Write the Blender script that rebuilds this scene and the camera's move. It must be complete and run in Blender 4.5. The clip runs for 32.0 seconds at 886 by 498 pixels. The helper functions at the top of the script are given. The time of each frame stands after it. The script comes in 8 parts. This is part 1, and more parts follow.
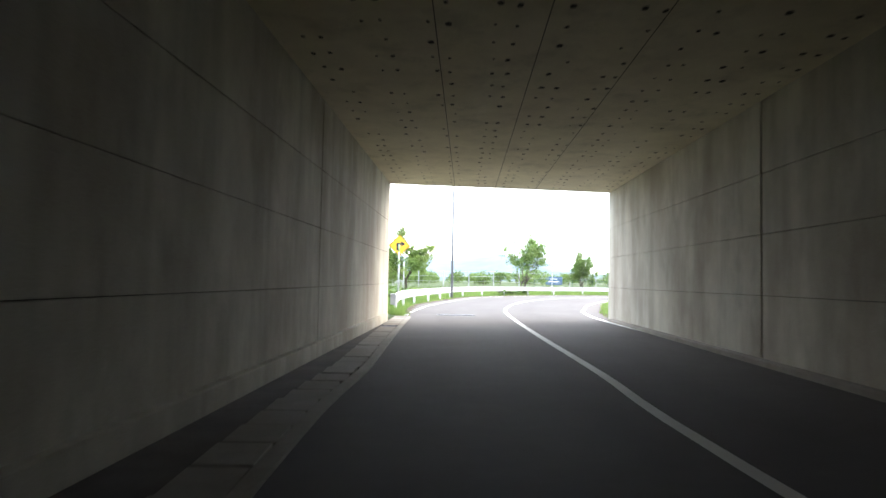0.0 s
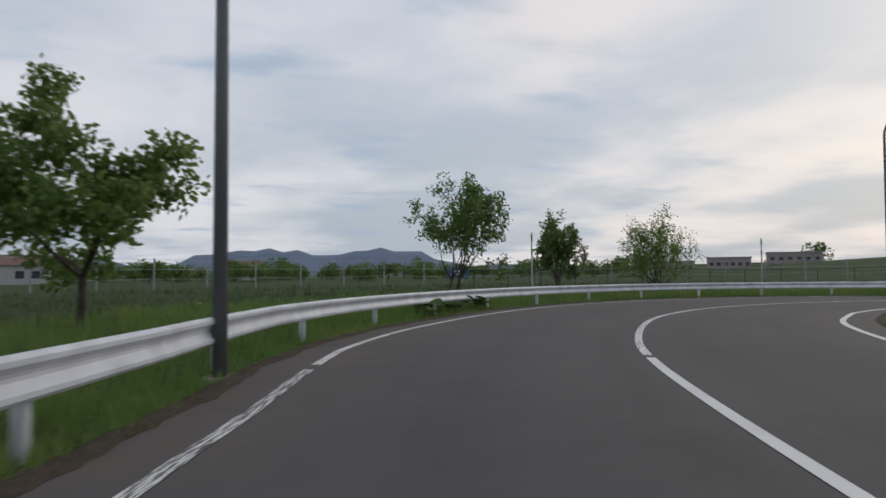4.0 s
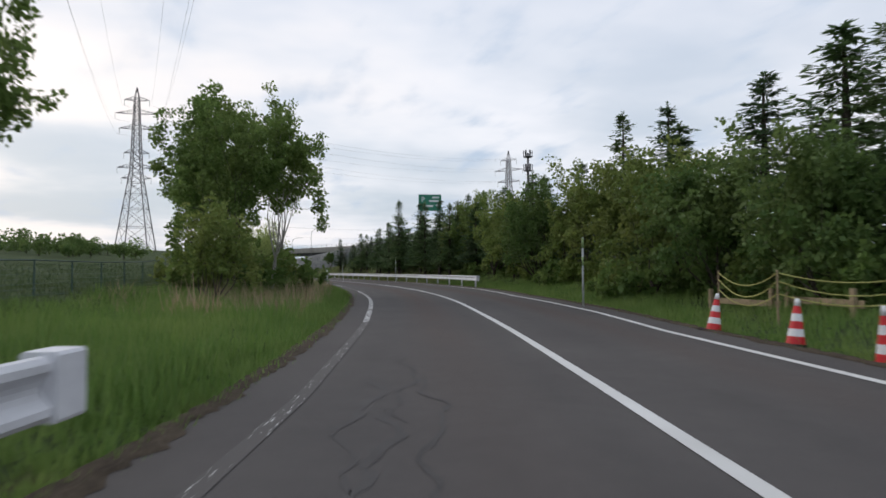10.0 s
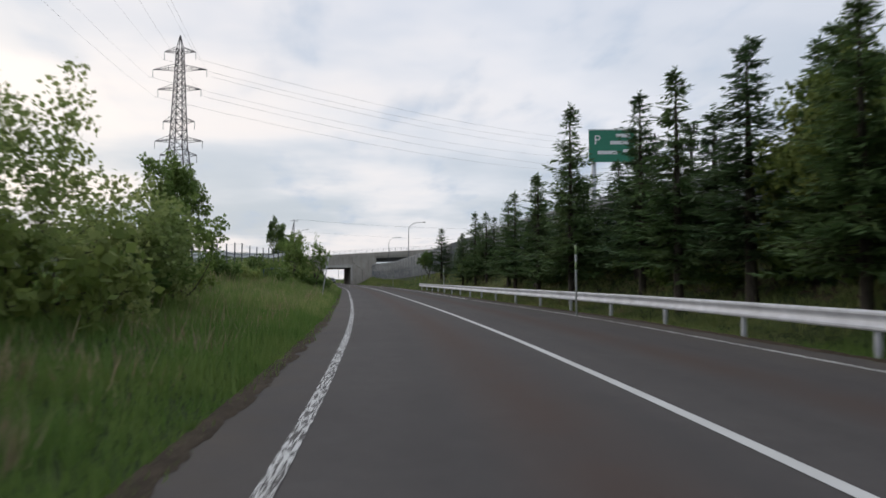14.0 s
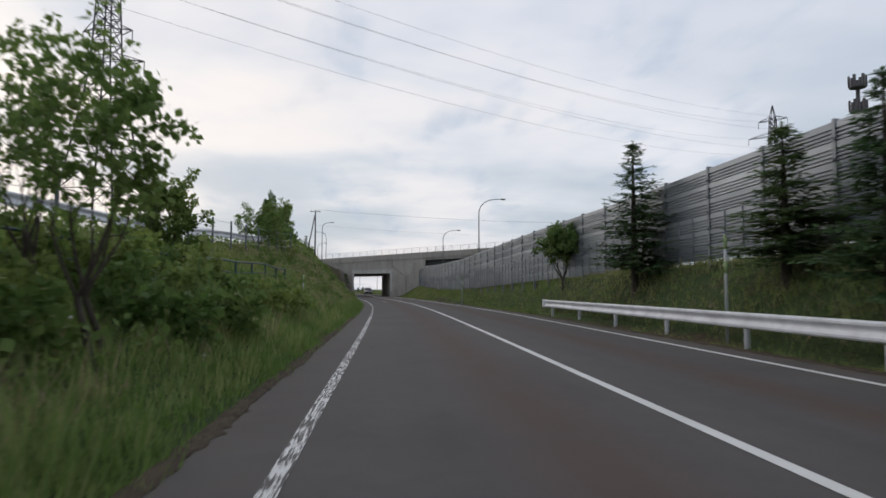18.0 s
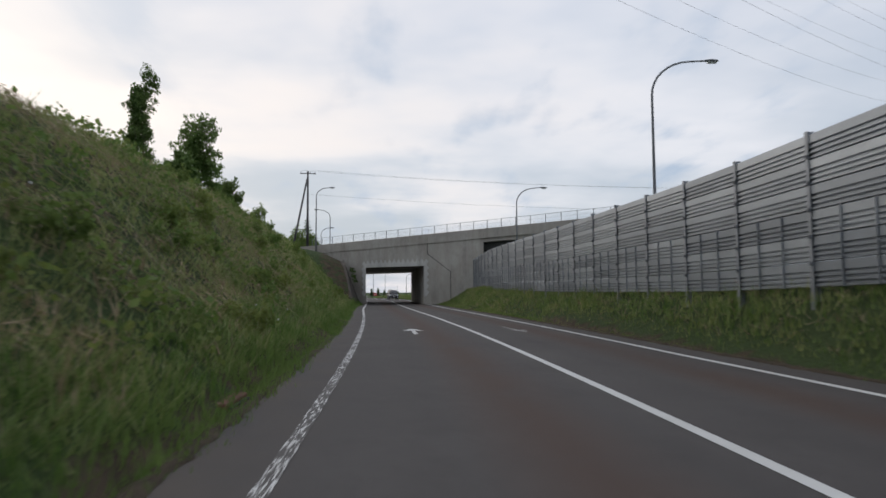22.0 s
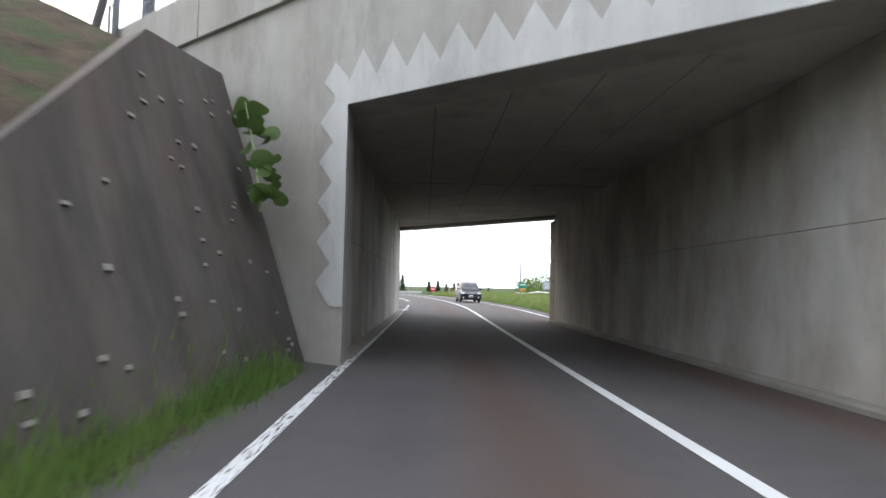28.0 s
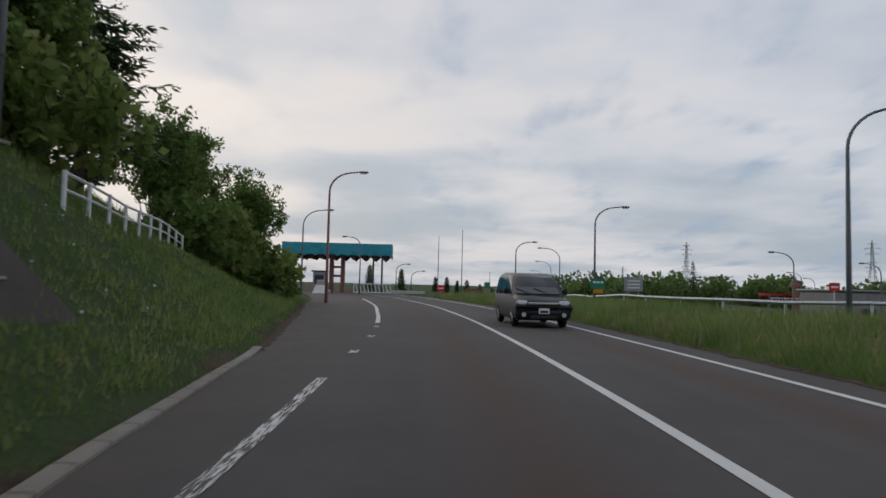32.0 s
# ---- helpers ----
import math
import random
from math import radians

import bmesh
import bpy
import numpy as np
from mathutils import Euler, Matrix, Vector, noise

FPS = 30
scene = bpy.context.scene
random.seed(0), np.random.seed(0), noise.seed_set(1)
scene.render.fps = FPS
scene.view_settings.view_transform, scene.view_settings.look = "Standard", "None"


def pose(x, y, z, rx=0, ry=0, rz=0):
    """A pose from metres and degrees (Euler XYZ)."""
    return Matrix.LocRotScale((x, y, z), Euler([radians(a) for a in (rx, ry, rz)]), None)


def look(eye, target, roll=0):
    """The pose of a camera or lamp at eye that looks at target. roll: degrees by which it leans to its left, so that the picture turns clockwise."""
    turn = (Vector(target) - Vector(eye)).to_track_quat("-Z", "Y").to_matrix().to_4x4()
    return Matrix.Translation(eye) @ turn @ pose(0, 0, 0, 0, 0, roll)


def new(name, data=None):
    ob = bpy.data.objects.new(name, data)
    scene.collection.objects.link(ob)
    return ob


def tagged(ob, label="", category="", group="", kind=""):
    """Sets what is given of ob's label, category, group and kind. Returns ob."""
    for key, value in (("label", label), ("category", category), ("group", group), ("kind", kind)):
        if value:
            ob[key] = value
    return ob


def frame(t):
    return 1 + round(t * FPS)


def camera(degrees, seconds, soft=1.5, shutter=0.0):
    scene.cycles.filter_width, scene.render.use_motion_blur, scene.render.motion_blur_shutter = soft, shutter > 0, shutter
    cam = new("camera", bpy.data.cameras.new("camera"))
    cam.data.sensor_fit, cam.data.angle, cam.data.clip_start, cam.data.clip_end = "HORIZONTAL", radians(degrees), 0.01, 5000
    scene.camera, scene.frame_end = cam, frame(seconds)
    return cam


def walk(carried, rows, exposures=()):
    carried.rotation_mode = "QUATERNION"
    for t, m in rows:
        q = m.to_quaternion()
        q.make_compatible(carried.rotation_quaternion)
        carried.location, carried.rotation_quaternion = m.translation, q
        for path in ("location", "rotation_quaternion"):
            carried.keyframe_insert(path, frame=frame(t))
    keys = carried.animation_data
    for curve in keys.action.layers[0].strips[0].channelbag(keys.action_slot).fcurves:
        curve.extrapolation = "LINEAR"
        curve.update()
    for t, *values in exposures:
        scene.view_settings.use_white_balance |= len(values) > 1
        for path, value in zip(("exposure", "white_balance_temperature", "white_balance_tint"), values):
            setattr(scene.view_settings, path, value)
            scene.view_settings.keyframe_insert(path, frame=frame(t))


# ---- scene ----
cam = camera(68.9, 32.0, 1.6, 0.25)
PATH = [
    (0, (-0.708, -0.948, 1.262), (-0.622, 1.048, 1.357), 1.1),
    (0.5, (-0.635, 3.109, 1.253), (-0.532, 5.104, 1.347), 0.9),
    (1, (-0.424, 7.081, 1.262), (-0.317, 9.076, 1.351), 1.2),
    (1.5, (-0.221, 11.074, 1.266), (-0.108, 13.070, 1.344), 1.6),
    (2, (-0.054, 15.154, 1.224), (0.064, 17.149, 1.290), 2.1),
    (2.5, (0.361, 20.256, 1.235), (0.477, 22.252, 1.307), 2),
    (4.5, (4.243, 39.388, 1.253), (4.891, 41.279, 1.324), -0.7),
    (5, (6.335, 44.222, 1.268), (7.183, 46.032, 1.329), -0.7),
    (5.5, (8.951, 48.365, 1.088), (10.022, 50.053, 1.163), -2.1),
    (6, (12.255, 52.351, 1.118), (13.591, 53.839, 1.179), -2.2),
    (6.5, (15.816, 54.839, 1.151), (17.392, 56.069, 1.204), -2.5),
    (7, (19.547, 57.357, 1.220), (21.352, 58.216, 1.255), -2.1),
    (7.5, (23.111, 58.564, 1.258), (25.050, 59.048, 1.305), -2.3),
    (8, (27.550, 59.124, 1.330), (29.546, 59.243, 1.370), -1.8),
    (8.5, (32.132, 58.800, 1.308), (34.123, 58.621, 1.348), -1.7),
    (9, (36.734, 57.930, 1.235), (38.689, 57.509, 1.281), -0.9),
    (9.5, (41.358, 56.615, 1.169), (43.251, 55.972, 1.219), -0.2),
    (10, (45.861, 55.280, 1.171), (47.723, 54.554, 1.237), -0.3),
    (10.5, (50.678, 53.804, 1.165), (52.536, 53.067, 1.226), 1.5),
    (11, (55.634, 52.224, 1.131), (57.493, 51.491, 1.200), 1.8),
    (11.5, (60.340, 50.788, 1.231), (62.211, 50.086, 1.300), 1.1),
    (12, (65.462, 49.268, 1.233), (67.353, 48.620, 1.305), 1.1),
    (12.5, (70.879, 47.830, 1.220), (72.789, 47.241, 1.296), 1.5),
    (13, (76.577, 46.521, 1.228), (78.504, 45.991, 1.309), 1.3),
    (13.5, (82.283, 45.610, 1.252), (84.226, 45.142, 1.339), 0.6),
    (14, (88.589, 44.586, 1.293), (90.549, 44.198, 1.386), 0.0),
    (14.5, (94.896, 43.901, 1.297), (96.866, 43.577, 1.401), -0.0),
    (16.5, (117.303, 42.302, 1.261), (119.284, 42.052, 1.385), 0.2),
    (17, (122.444, 41.913, 1.268), (124.424, 41.660, 1.393), 0.3),
    (17.5, (127.163, 41.730, 1.274), (129.143, 41.474, 1.400), -0.1),
    (18, (132.116, 41.500, 1.271), (134.095, 41.244, 1.396), 0.1),
    (18.5, (137.578, 41.270, 1.262), (139.558, 41.014, 1.389), -0.1),
    (19, (143.398, 40.910, 1.272), (145.378, 40.660, 1.401), -0.1),
    (19.5, (149.193, 40.770, 1.255), (151.174, 40.524, 1.387), 0.3),
    (20, (154.582, 40.562, 1.263), (156.565, 40.336, 1.392), 0.4),
    (20.5, (160.031, 40.276, 1.297), (162.016, 40.073, 1.424), -0.1),
    (21, (165.559, 40.122, 1.291), (167.545, 39.931, 1.419), 0.4),
    (21.5, (171.321, 39.896, 1.290), (173.309, 39.721, 1.419), -0.0),
    (22, (176.932, 39.673, 1.289), (178.921, 39.512, 1.422), -0.4),
    (22.5, (182.475, 39.514, 1.279), (184.466, 39.379, 1.410), -0.1),
    (23, (188.238, 39.470, 1.310), (190.230, 39.359, 1.437), -0.3),
    (23.5, (193.753, 39.421, 1.248), (195.747, 39.336, 1.376), -0.3),
    (24, (199.174, 39.380, 1.246), (201.169, 39.321, 1.373), 0.1),
    (24.5, (204.464, 39.477, 1.238), (206.460, 39.443, 1.366), 0.5),
    (25, (209.561, 39.699, 1.250), (211.557, 39.680, 1.382), 0.6),
    (25.5, (214.782, 39.985, 1.246), (216.778, 39.969, 1.369), 0.7),
    (27.5, (234.497, 40.796, 1.206), (236.494, 40.819, 1.325), 1),
    (28, (239.187, 40.789, 1.239), (241.183, 40.816, 1.356), 1.2),
    (28.5, (243.713, 40.905, 1.250), (245.709, 40.937, 1.366), 1.3),
    (29, (248.041, 41.098, 1.233), (250.038, 41.135, 1.343), 1.6),
    (29.5, (252.181, 41.161, 1.202), (254.178, 41.202, 1.313), 1.9),
    (30, (256.372, 41.262, 1.220), (258.369, 41.307, 1.328), 1.8),
    (30.5, (260.874, 41.419, 1.265), (262.871, 41.460, 1.373), 1.4),
    (31, (264.725, 41.535, 1.256), (266.722, 41.580, 1.369), 1.1),
    (31.5, (268.491, 41.648, 1.248), (270.487, 41.695, 1.361), 1),
    (32, (272.278, 41.753, 1.241), (274.274, 41.803, 1.352), 1.4),
]
EXPOSURES = [(0, 3.4), (0.7, 2.8), (1.2, 1.75), (1.6, 1.0), (2.0, 0.25), (2.4, 0.05), (7.5, -0.05), (9.0, 0.2), (9.5, 0.25), (10.5, 0.45), (12, 0.45), (13.5, 0.25), (16, 0.2), (22, 0.2), (25, 0.3), (26.5, 0.35), (27.2, 1.15), (28.0, 2.05), (28.5, 2.15), (28.9, 2.25), (29.4, 1.75), (30.0, 0.9), (30.6, 0.35), (31.0, 0.1), (31.4, -0.08), (32, -0.12)]
walk(cam, [(t, look(eye, target, roll)) for t, eye, target, roll in PATH], EXPOSURES)

# ---- helpers for building ----
def lerp_table(x, table):
    """Linear interpolation in a table of (x, value) rows."""
    return np.interp(x, [r[0] for r in table], [r[1] for r in table])


def spline(points, step=1.0):
    """Catmull-Rom curve through the points, sampled about every step metres."""
    p = np.array(points, float)
    p = np.vstack([2 * p[0] - p[1], p, 2 * p[-1] - p[-2]])
    out = []
    for i in range(1, len(p) - 2):
        a, b, c, d = p[i - 1], p[i], p[i + 1], p[i + 2]
        n = max(1, int(np.linalg.norm(c - b) / step))
        for k in range(n):
            u = k / n
            out.append(0.5 * (2 * b + (c - a) * u + (2 * a - 5 * b + 4 * c - d) * u * u + (3 * b - a - 3 * c + d) * u**3))
    out.append(p[-2])
    return np.array(out)


def mesh_of(name, verts, faces, material=None, smooth=False):
    me = bpy.data.meshes.new(name)
    me.from_pydata([tuple(map(float, v)) for v in verts], [], [tuple(map(int, f)) for f in faces])
    if smooth:
        me.polygons.foreach_set("use_smooth", [True] * len(me.polygons))
    if material:
        me.materials.append(material)
    me.update()
    return me


def piece(name, me, parent=None, label="", place=None):
    """A mesh object, as a part of parent where one is given; place is in the parent's space."""
    ob = new(name, me)
    if parent is not None:
        ob.parent = parent
    if place is not None:
        ob.matrix_basis = place
    if label:
        ob["label"] = label
    return ob


class Shape:
    """Collects vertices and faces of one mesh."""

    def __init__(self):
        self.v, self.f = [], []

    def add(self, verts, faces):
        n = len(self.v)
        self.v += [tuple(v) for v in verts]
        self.f += [tuple(n + i for i in f) for f in faces]
        return self

    def box(self, x0, y0, z0, x1, y1, z1, m=None, bevel=0.0):
        b = min(bevel, (x1 - x0) / 3, (y1 - y0) / 3, (z1 - z0) / 3)
        if b <= 0:
            v = [(x, y, z) for z in (z0, z1) for y in (y0, y1) for x in (x0, x1)]
            f = [(0, 2, 3, 1), (4, 5, 7, 6), (0, 1, 5, 4), (2, 6, 7, 3), (0, 4, 6, 2), (1, 3, 7, 5)]
        else:
            def ring(d, z):
                return [(x0 + d, y0 + b, z), (x0 + b, y0 + d, z), (x1 - b, y0 + d, z), (x1 - d, y0 + b, z),
                        (x1 - d, y1 - b, z), (x1 - b, y1 - d, z), (x0 + b, y1 - d, z), (x0 + d, y1 - b, z)]
            v = ring(b * 0.7, z0) + ring(0, z0 + b) + ring(0, z1 - b) + ring(b * 0.7, z1)
            f = [tuple(range(7, -1, -1)), tuple(range(24, 32))]
            for r in range(3):
                f += [(8 * r + i, 8 * r + (i + 1) % 8, 8 * r + 8 + (i + 1) % 8, 8 * r + 8 + i) for i in range(8)]
        if m is not None:
            v = [m @ Vector(p) for p in v]
        return self.add(v, f)

    def tube(self, path, radii, sides=8, caps=True):
        """A round bar along the points of path."""
        path = [Vector(p) for p in path]
        if not hasattr(radii, "__len__"):
            radii = [radii] * len(path)
        verts, faces = [], []
        for i, p in enumerate(path):
            d = (path[min(i + 1, len(path) - 1)] - path[max(i - 1, 0)]).normalized()
            if i == 0:
                a = d.cross(Vector((0, 0, 1))) if abs(d.z) < 0.95 else Vector((1, 0, 0))
            a = (a - d * a.dot(d)).normalized()
            b = d.cross(a)
            for k in range(sides):
                t = 2 * math.pi * k / sides
                verts.append(p + radii[i] * (math.cos(t) * a + math.sin(t) * b))
        for i in range(len(path) - 1):
            for k in range(sides):
                j = (k + 1) % sides
                faces.append((i * sides + k, i * sides + j, (i + 1) * sides + j, (i + 1) * sides + k))
        if caps:
            faces.append(tuple(range(sides - 1, -1, -1)))
            n = (len(path) - 1) * sides
            faces.append(tuple(range(n, n + sides)))
        return self.add(verts, faces)

    def sweep(self, path, profile, closed=False, caps=True):
        """A profile of (out, up) points carried along a path of (x, y, z); out is to the right of the way."""
        p = np.array(path, float)
        d = np.gradient(p[:, :2], axis=0)
        d /= np.maximum(np.linalg.norm(d, axis=1), 1e-9)[:, None]
        n = len(profile)
        verts, faces = [], []
        for q, (dx, dy) in zip(p, d):
            verts += [(q[0] + dy * o, q[1] - dx * o, q[2] + u) for o, u in profile]
        span = n if closed else n - 1
        for i in range(len(p) - 1):
            for k in range(span):
                j = (k + 1) % n
                faces.append((i * n + k, (i + 1) * n + k, (i + 1) * n + j, i * n + j))
        if closed and caps:
            faces.append(tuple(range(n)))
            faces.append(tuple(range(len(p) * n - 1, (len(p) - 1) * n - 1, -1)))
        return self.add(verts, faces)

    def mesh(self, name, material=None, smooth=False):
        return mesh_of(name, self.v, self.f, material, smooth)


def thing(name, label, category, place=None, group="", kind=""):
    ob = new(name)
    ob.empty_display_size = 0.2
    if place is not None:
        ob.matrix_basis = place
    return tagged(ob, label, category, group, kind)


# ---- world and light ----
SUN_AZIMUTH = 57.0  # degrees from +y towards +x
SUN_HEIGHT = 24.0
sun_way = Vector((math.sin(radians(SUN_AZIMUTH)) * math.cos(radians(SUN_HEIGHT)), math.cos(radians(SUN_AZIMUTH)) * math.cos(radians(SUN_HEIGHT)), math.sin(radians(SUN_HEIGHT))))


def build_world():
    world = bpy.data.worlds.new("overcast_sky")
    world.use_nodes = True
    scene.world = world
    nt = world.node_tree
    nt.nodes.clear()
    N, L = nt.nodes.new, nt.links.new
    out, bg = N("ShaderNodeOutputWorld"), N("ShaderNodeBackground")
    L(bg.outputs[0], out.inputs[0])
    sky = N("ShaderNodeTexSky")
    sky.sky_type, sky.sun_disc = "NISHITA", False
    sky.sun_elevation, sky.sun_rotation = radians(SUN_HEIGHT), radians(SUN_AZIMUTH)
    sky.air_density, sky.dust_density = 1.5, 3.0
    scaled = N("ShaderNodeVectorMath")
    scaled.operation = "SCALE"
    scaled.inputs["Scale"].default_value = 0.10
    L(sky.outputs[0], scaled.inputs[0])
    co = N("ShaderNodeTexCoord")
    sep = N("ShaderNodeSeparateXYZ")
    L(co.outputs["Generated"], sep.inputs[0])
    # cloud sheet: the direction is laid out on a flat layer overhead
    zz = N("ShaderNodeMath")
    zz.operation = "MAXIMUM"
    zz.inputs[1].default_value = 0.0
    L(sep.outputs[2], zz.inputs[0])
    za = N("ShaderNodeMath")
    za.operation = "ADD"
    za.inputs[1].default_value = 0.12
    L(zz.outputs[0], za.inputs[0])
    flat = N("ShaderNodeVectorMath")
    flat.operation = "DIVIDE"
    comb = N("ShaderNodeCombineXYZ")
    for i in range(3):
        L(za.outputs[0], comb.inputs[i])
    L(co.outputs["Generated"], flat.inputs[0])
    L(comb.outputs[0], flat.inputs[1])

    def clouds(scale, detail, lo, hi, sx, sy, offset):
        m = N("ShaderNodeMapping")
        m.inputs["Scale"].default_value = (sx, sy, 0.0)
        m.inputs["Location"].default_value = offset
        L(flat.outputs[0], m.inputs[0])
        n = N("ShaderNodeTexNoise")
        n.inputs["Scale"].default_value, n.inputs["Detail"].default_value, n.inputs["Roughness"].default_value = scale, detail, 0.5
        L(m.outputs[0], n.inputs["Vector"])
        r = N("ShaderNodeMapRange")
        r.interpolation_type = "SMOOTHSTEP"
        r.inputs[1].default_value, r.inputs[2].default_value = lo, hi
        L(n.outputs[0], r.inputs[0])
        return r.outputs[0]

    broad = clouds(0.6, 5, 0.38, 0.64, 1.0, 0.8, (3.1, 1.7, 0))
    small = clouds(1.9, 5, 0.52, 0.76, 0.8, 1.5, (7.3, 2.2, 0))
    glow = N("ShaderNodeVectorMath")
    glow.operation = "DOT_PRODUCT"
    glow.inputs[1].default_value = sun_way
    L(co.outputs["Generated"], glow.inputs[0])
    gl = N("ShaderNodeMapRange")
    gl.interpolation_type = "SMOOTHSTEP"
    gl.inputs[1].default_value, gl.inputs[2].default_value = 0.62, 1.25
    gn = N("ShaderNodeMath")
    gn.operation = "MULTIPLY_ADD"
    gn.inputs[1].default_value = 0.5
    L(broad, gn.inputs[0])
    L(glow.outputs["Value"], gn.inputs[2])
    gs = N("ShaderNodeMath")
    gs.operation = "SUBTRACT"
    gs.inputs[1].default_value = 0.3
    L(gn.outputs[0], gs.inputs[0])
    L(gs.outputs[0], gl.inputs[0])

    def mix(fac, a, b):
        m = N("ShaderNodeMix")
        m.data_type = "RGBA"
        if isinstance(fac, float):
            m.inputs[0].default_value = fac
        else:
            L(fac, m.inputs[0])
        for sock, val in ((m.inputs[6], a), (m.inputs[7], b)):
            if isinstance(val, tuple):
                sock.default_value = (*val, 1)
            else:
                L(val, sock)
        return m.outputs[2]

    height = N("ShaderNodeMapRange")
    height.inputs[1].default_value, height.inputs[2].default_value = 0.0, 0.45
    L(sep.outputs[2], height.inputs[0])
    base = mix(height.outputs[0], (0.42, 0.49, 0.565), (0.52, 0.57, 0.675))
    veil = mix(broad, base, (0.735, 0.745, 0.80))
    dark = mix(small, veil, (0.385, 0.475, 0.61))
    warm = mix(gl.outputs[0], dark, (0.80, 0.755, 0.75))
    col = mix(0.07, warm, scaled.outputs[0])
    L(col, bg.inputs[0])
    bg.inputs[1].default_value = 1.0


build_world()
sun_lamp = bpy.data.lights.new("sun", "SUN")
sun_lamp.energy, sun_lamp.angle, sun_lamp.color = 0.5, radians(25), (1.0, 0.93, 0.84)
sun_ob = new("sun", sun_lamp)
sun_ob.matrix_basis = look((0, 0, 60), Vector((0, 0, 60)) - sun_way)

# ---- materials ----
class Mat:
    """A small builder for a procedural material."""

    def __init__(self, name, rough=0.8, metal=0.0, spec=0.4):
        self.m = bpy.data.materials.new(name)
        self.m.use_nodes = True
        self.nt = self.m.node_tree
        self.b = self.nt.nodes["Principled BSDF"]
        self.b.inputs["Roughness"].default_value = rough
        self.b.inputs["Metallic"].default_value = metal
        self.b.inputs["Specular IOR Level"].default_value = spec
        self.co = self.nt.nodes.new("ShaderNodeTexCoord")
        self.geo = self.nt.nodes.new("ShaderNodeNewGeometry")

    def N(self, kind):
        return self.nt.nodes.new(kind)

    def L(self, a, b):
        self.nt.links.new(a, b)

    def vec(self, scale=(1, 1, 1), world=True):
        m = self.N("ShaderNodeMapping")
        m.inputs["Scale"].default_value = scale
        self.L(self.geo.outputs["Position"] if world else self.co.outputs["Object"], m.inputs[0])
        return m.outputs[0]

    def noise(self, scale, detail=4, rough=0.55, stretch=(1, 1, 1), world=True, lo=0.0, hi=1.0):
        n = self.N("ShaderNodeTexNoise")
        n.inputs["Scale"].default_value, n.inputs["Detail"].default_value, n.inputs["Roughness"].default_value = scale, detail, rough
        self.L(self.vec(stretch, world), n.inputs["Vector"])
        if (lo, hi) == (0.0, 1.0):
            return n.outputs[0]
        return self.remap(n.outputs[0], lo, hi)

    def remap(self, v, lo, hi, a=0.0, b=1.0):
        r = self.N("ShaderNodeMapRange")
        r.inputs[1].default_value, r.inputs[2].default_value, r.inputs[3].default_value, r.inputs[4].default_value = lo, hi, a, b
        self.L(v, r.inputs[0])
        return r.outputs[0]

    def mix(self, fac, a, b, mode="MIX"):
        m = self.N("ShaderNodeMix")
        m.data_type, m.blend_type = "RGBA", mode
        for sock, val in ((m.inputs[0], fac), (m.inputs[6], a), (m.inputs[7], b)):
            if isinstance(val, (int, float)):
                sock.default_value = val
            elif isinstance(val, tuple):
                sock.default_value = (*val, 1)
            else:
                self.L(val, sock)
        return m.outputs[2]

    def math(self, op, a, b):
        m = self.N("ShaderNodeMath")
        m.operation = op
        for sock, val in ((m.inputs[0], a), (m.inputs[1], b)):
            if isinstance(val, (int, float)):
                sock.default_value = val
            else:
                self.L(val, sock)
        return m.outputs[0]

    def random(self):
        return self.N("ShaderNodeObjectInfo").outputs["Random"]

    def island(self):
        return self.geo.outputs["Random Per Island"]

    def color(self, c):
        if isinstance(c, tuple):
            self.b.inputs["Base Color"].default_value = (*c, 1)
        else:
            self.L(c, self.b.inputs["Base Color"])
        return self

    def rough(self, r):
        self.L(r, self.b.inputs["Roughness"])
        return self

    def bump(self, h, strength=0.3, dist=0.02):
        n = self.N("ShaderNodeBump")
        n.inputs["Strength"].default_value, n.inputs["Distance"].default_value = strength, dist
        self.L(h, n.inputs["Height"])
        self.L(n.outputs[0], self.b.inputs["Normal"])
        return self

    def attr(self, name):
        a = self.N("ShaderNodeAttribute")
        a.attribute_name = name
        return a


def plain(name, c, rough=0.6, metal=0.0, var=0.12, scale=6.0):
    """A painted or cast surface with slight blotches and fine grain."""
    k = Mat(name, rough, metal)
    n = k.noise(scale, 5, 0.6)
    dark = tuple(v * (1 - var * 1.6) for v in c)
    k.color(k.mix(k.remap(n, 0.3, 0.7), dark, tuple(min(1, v * (1 + var * 0.5)) for v in c)))
    k.bump(k.noise(scale * 20, 2), 0.08, 0.004)
    return k.m


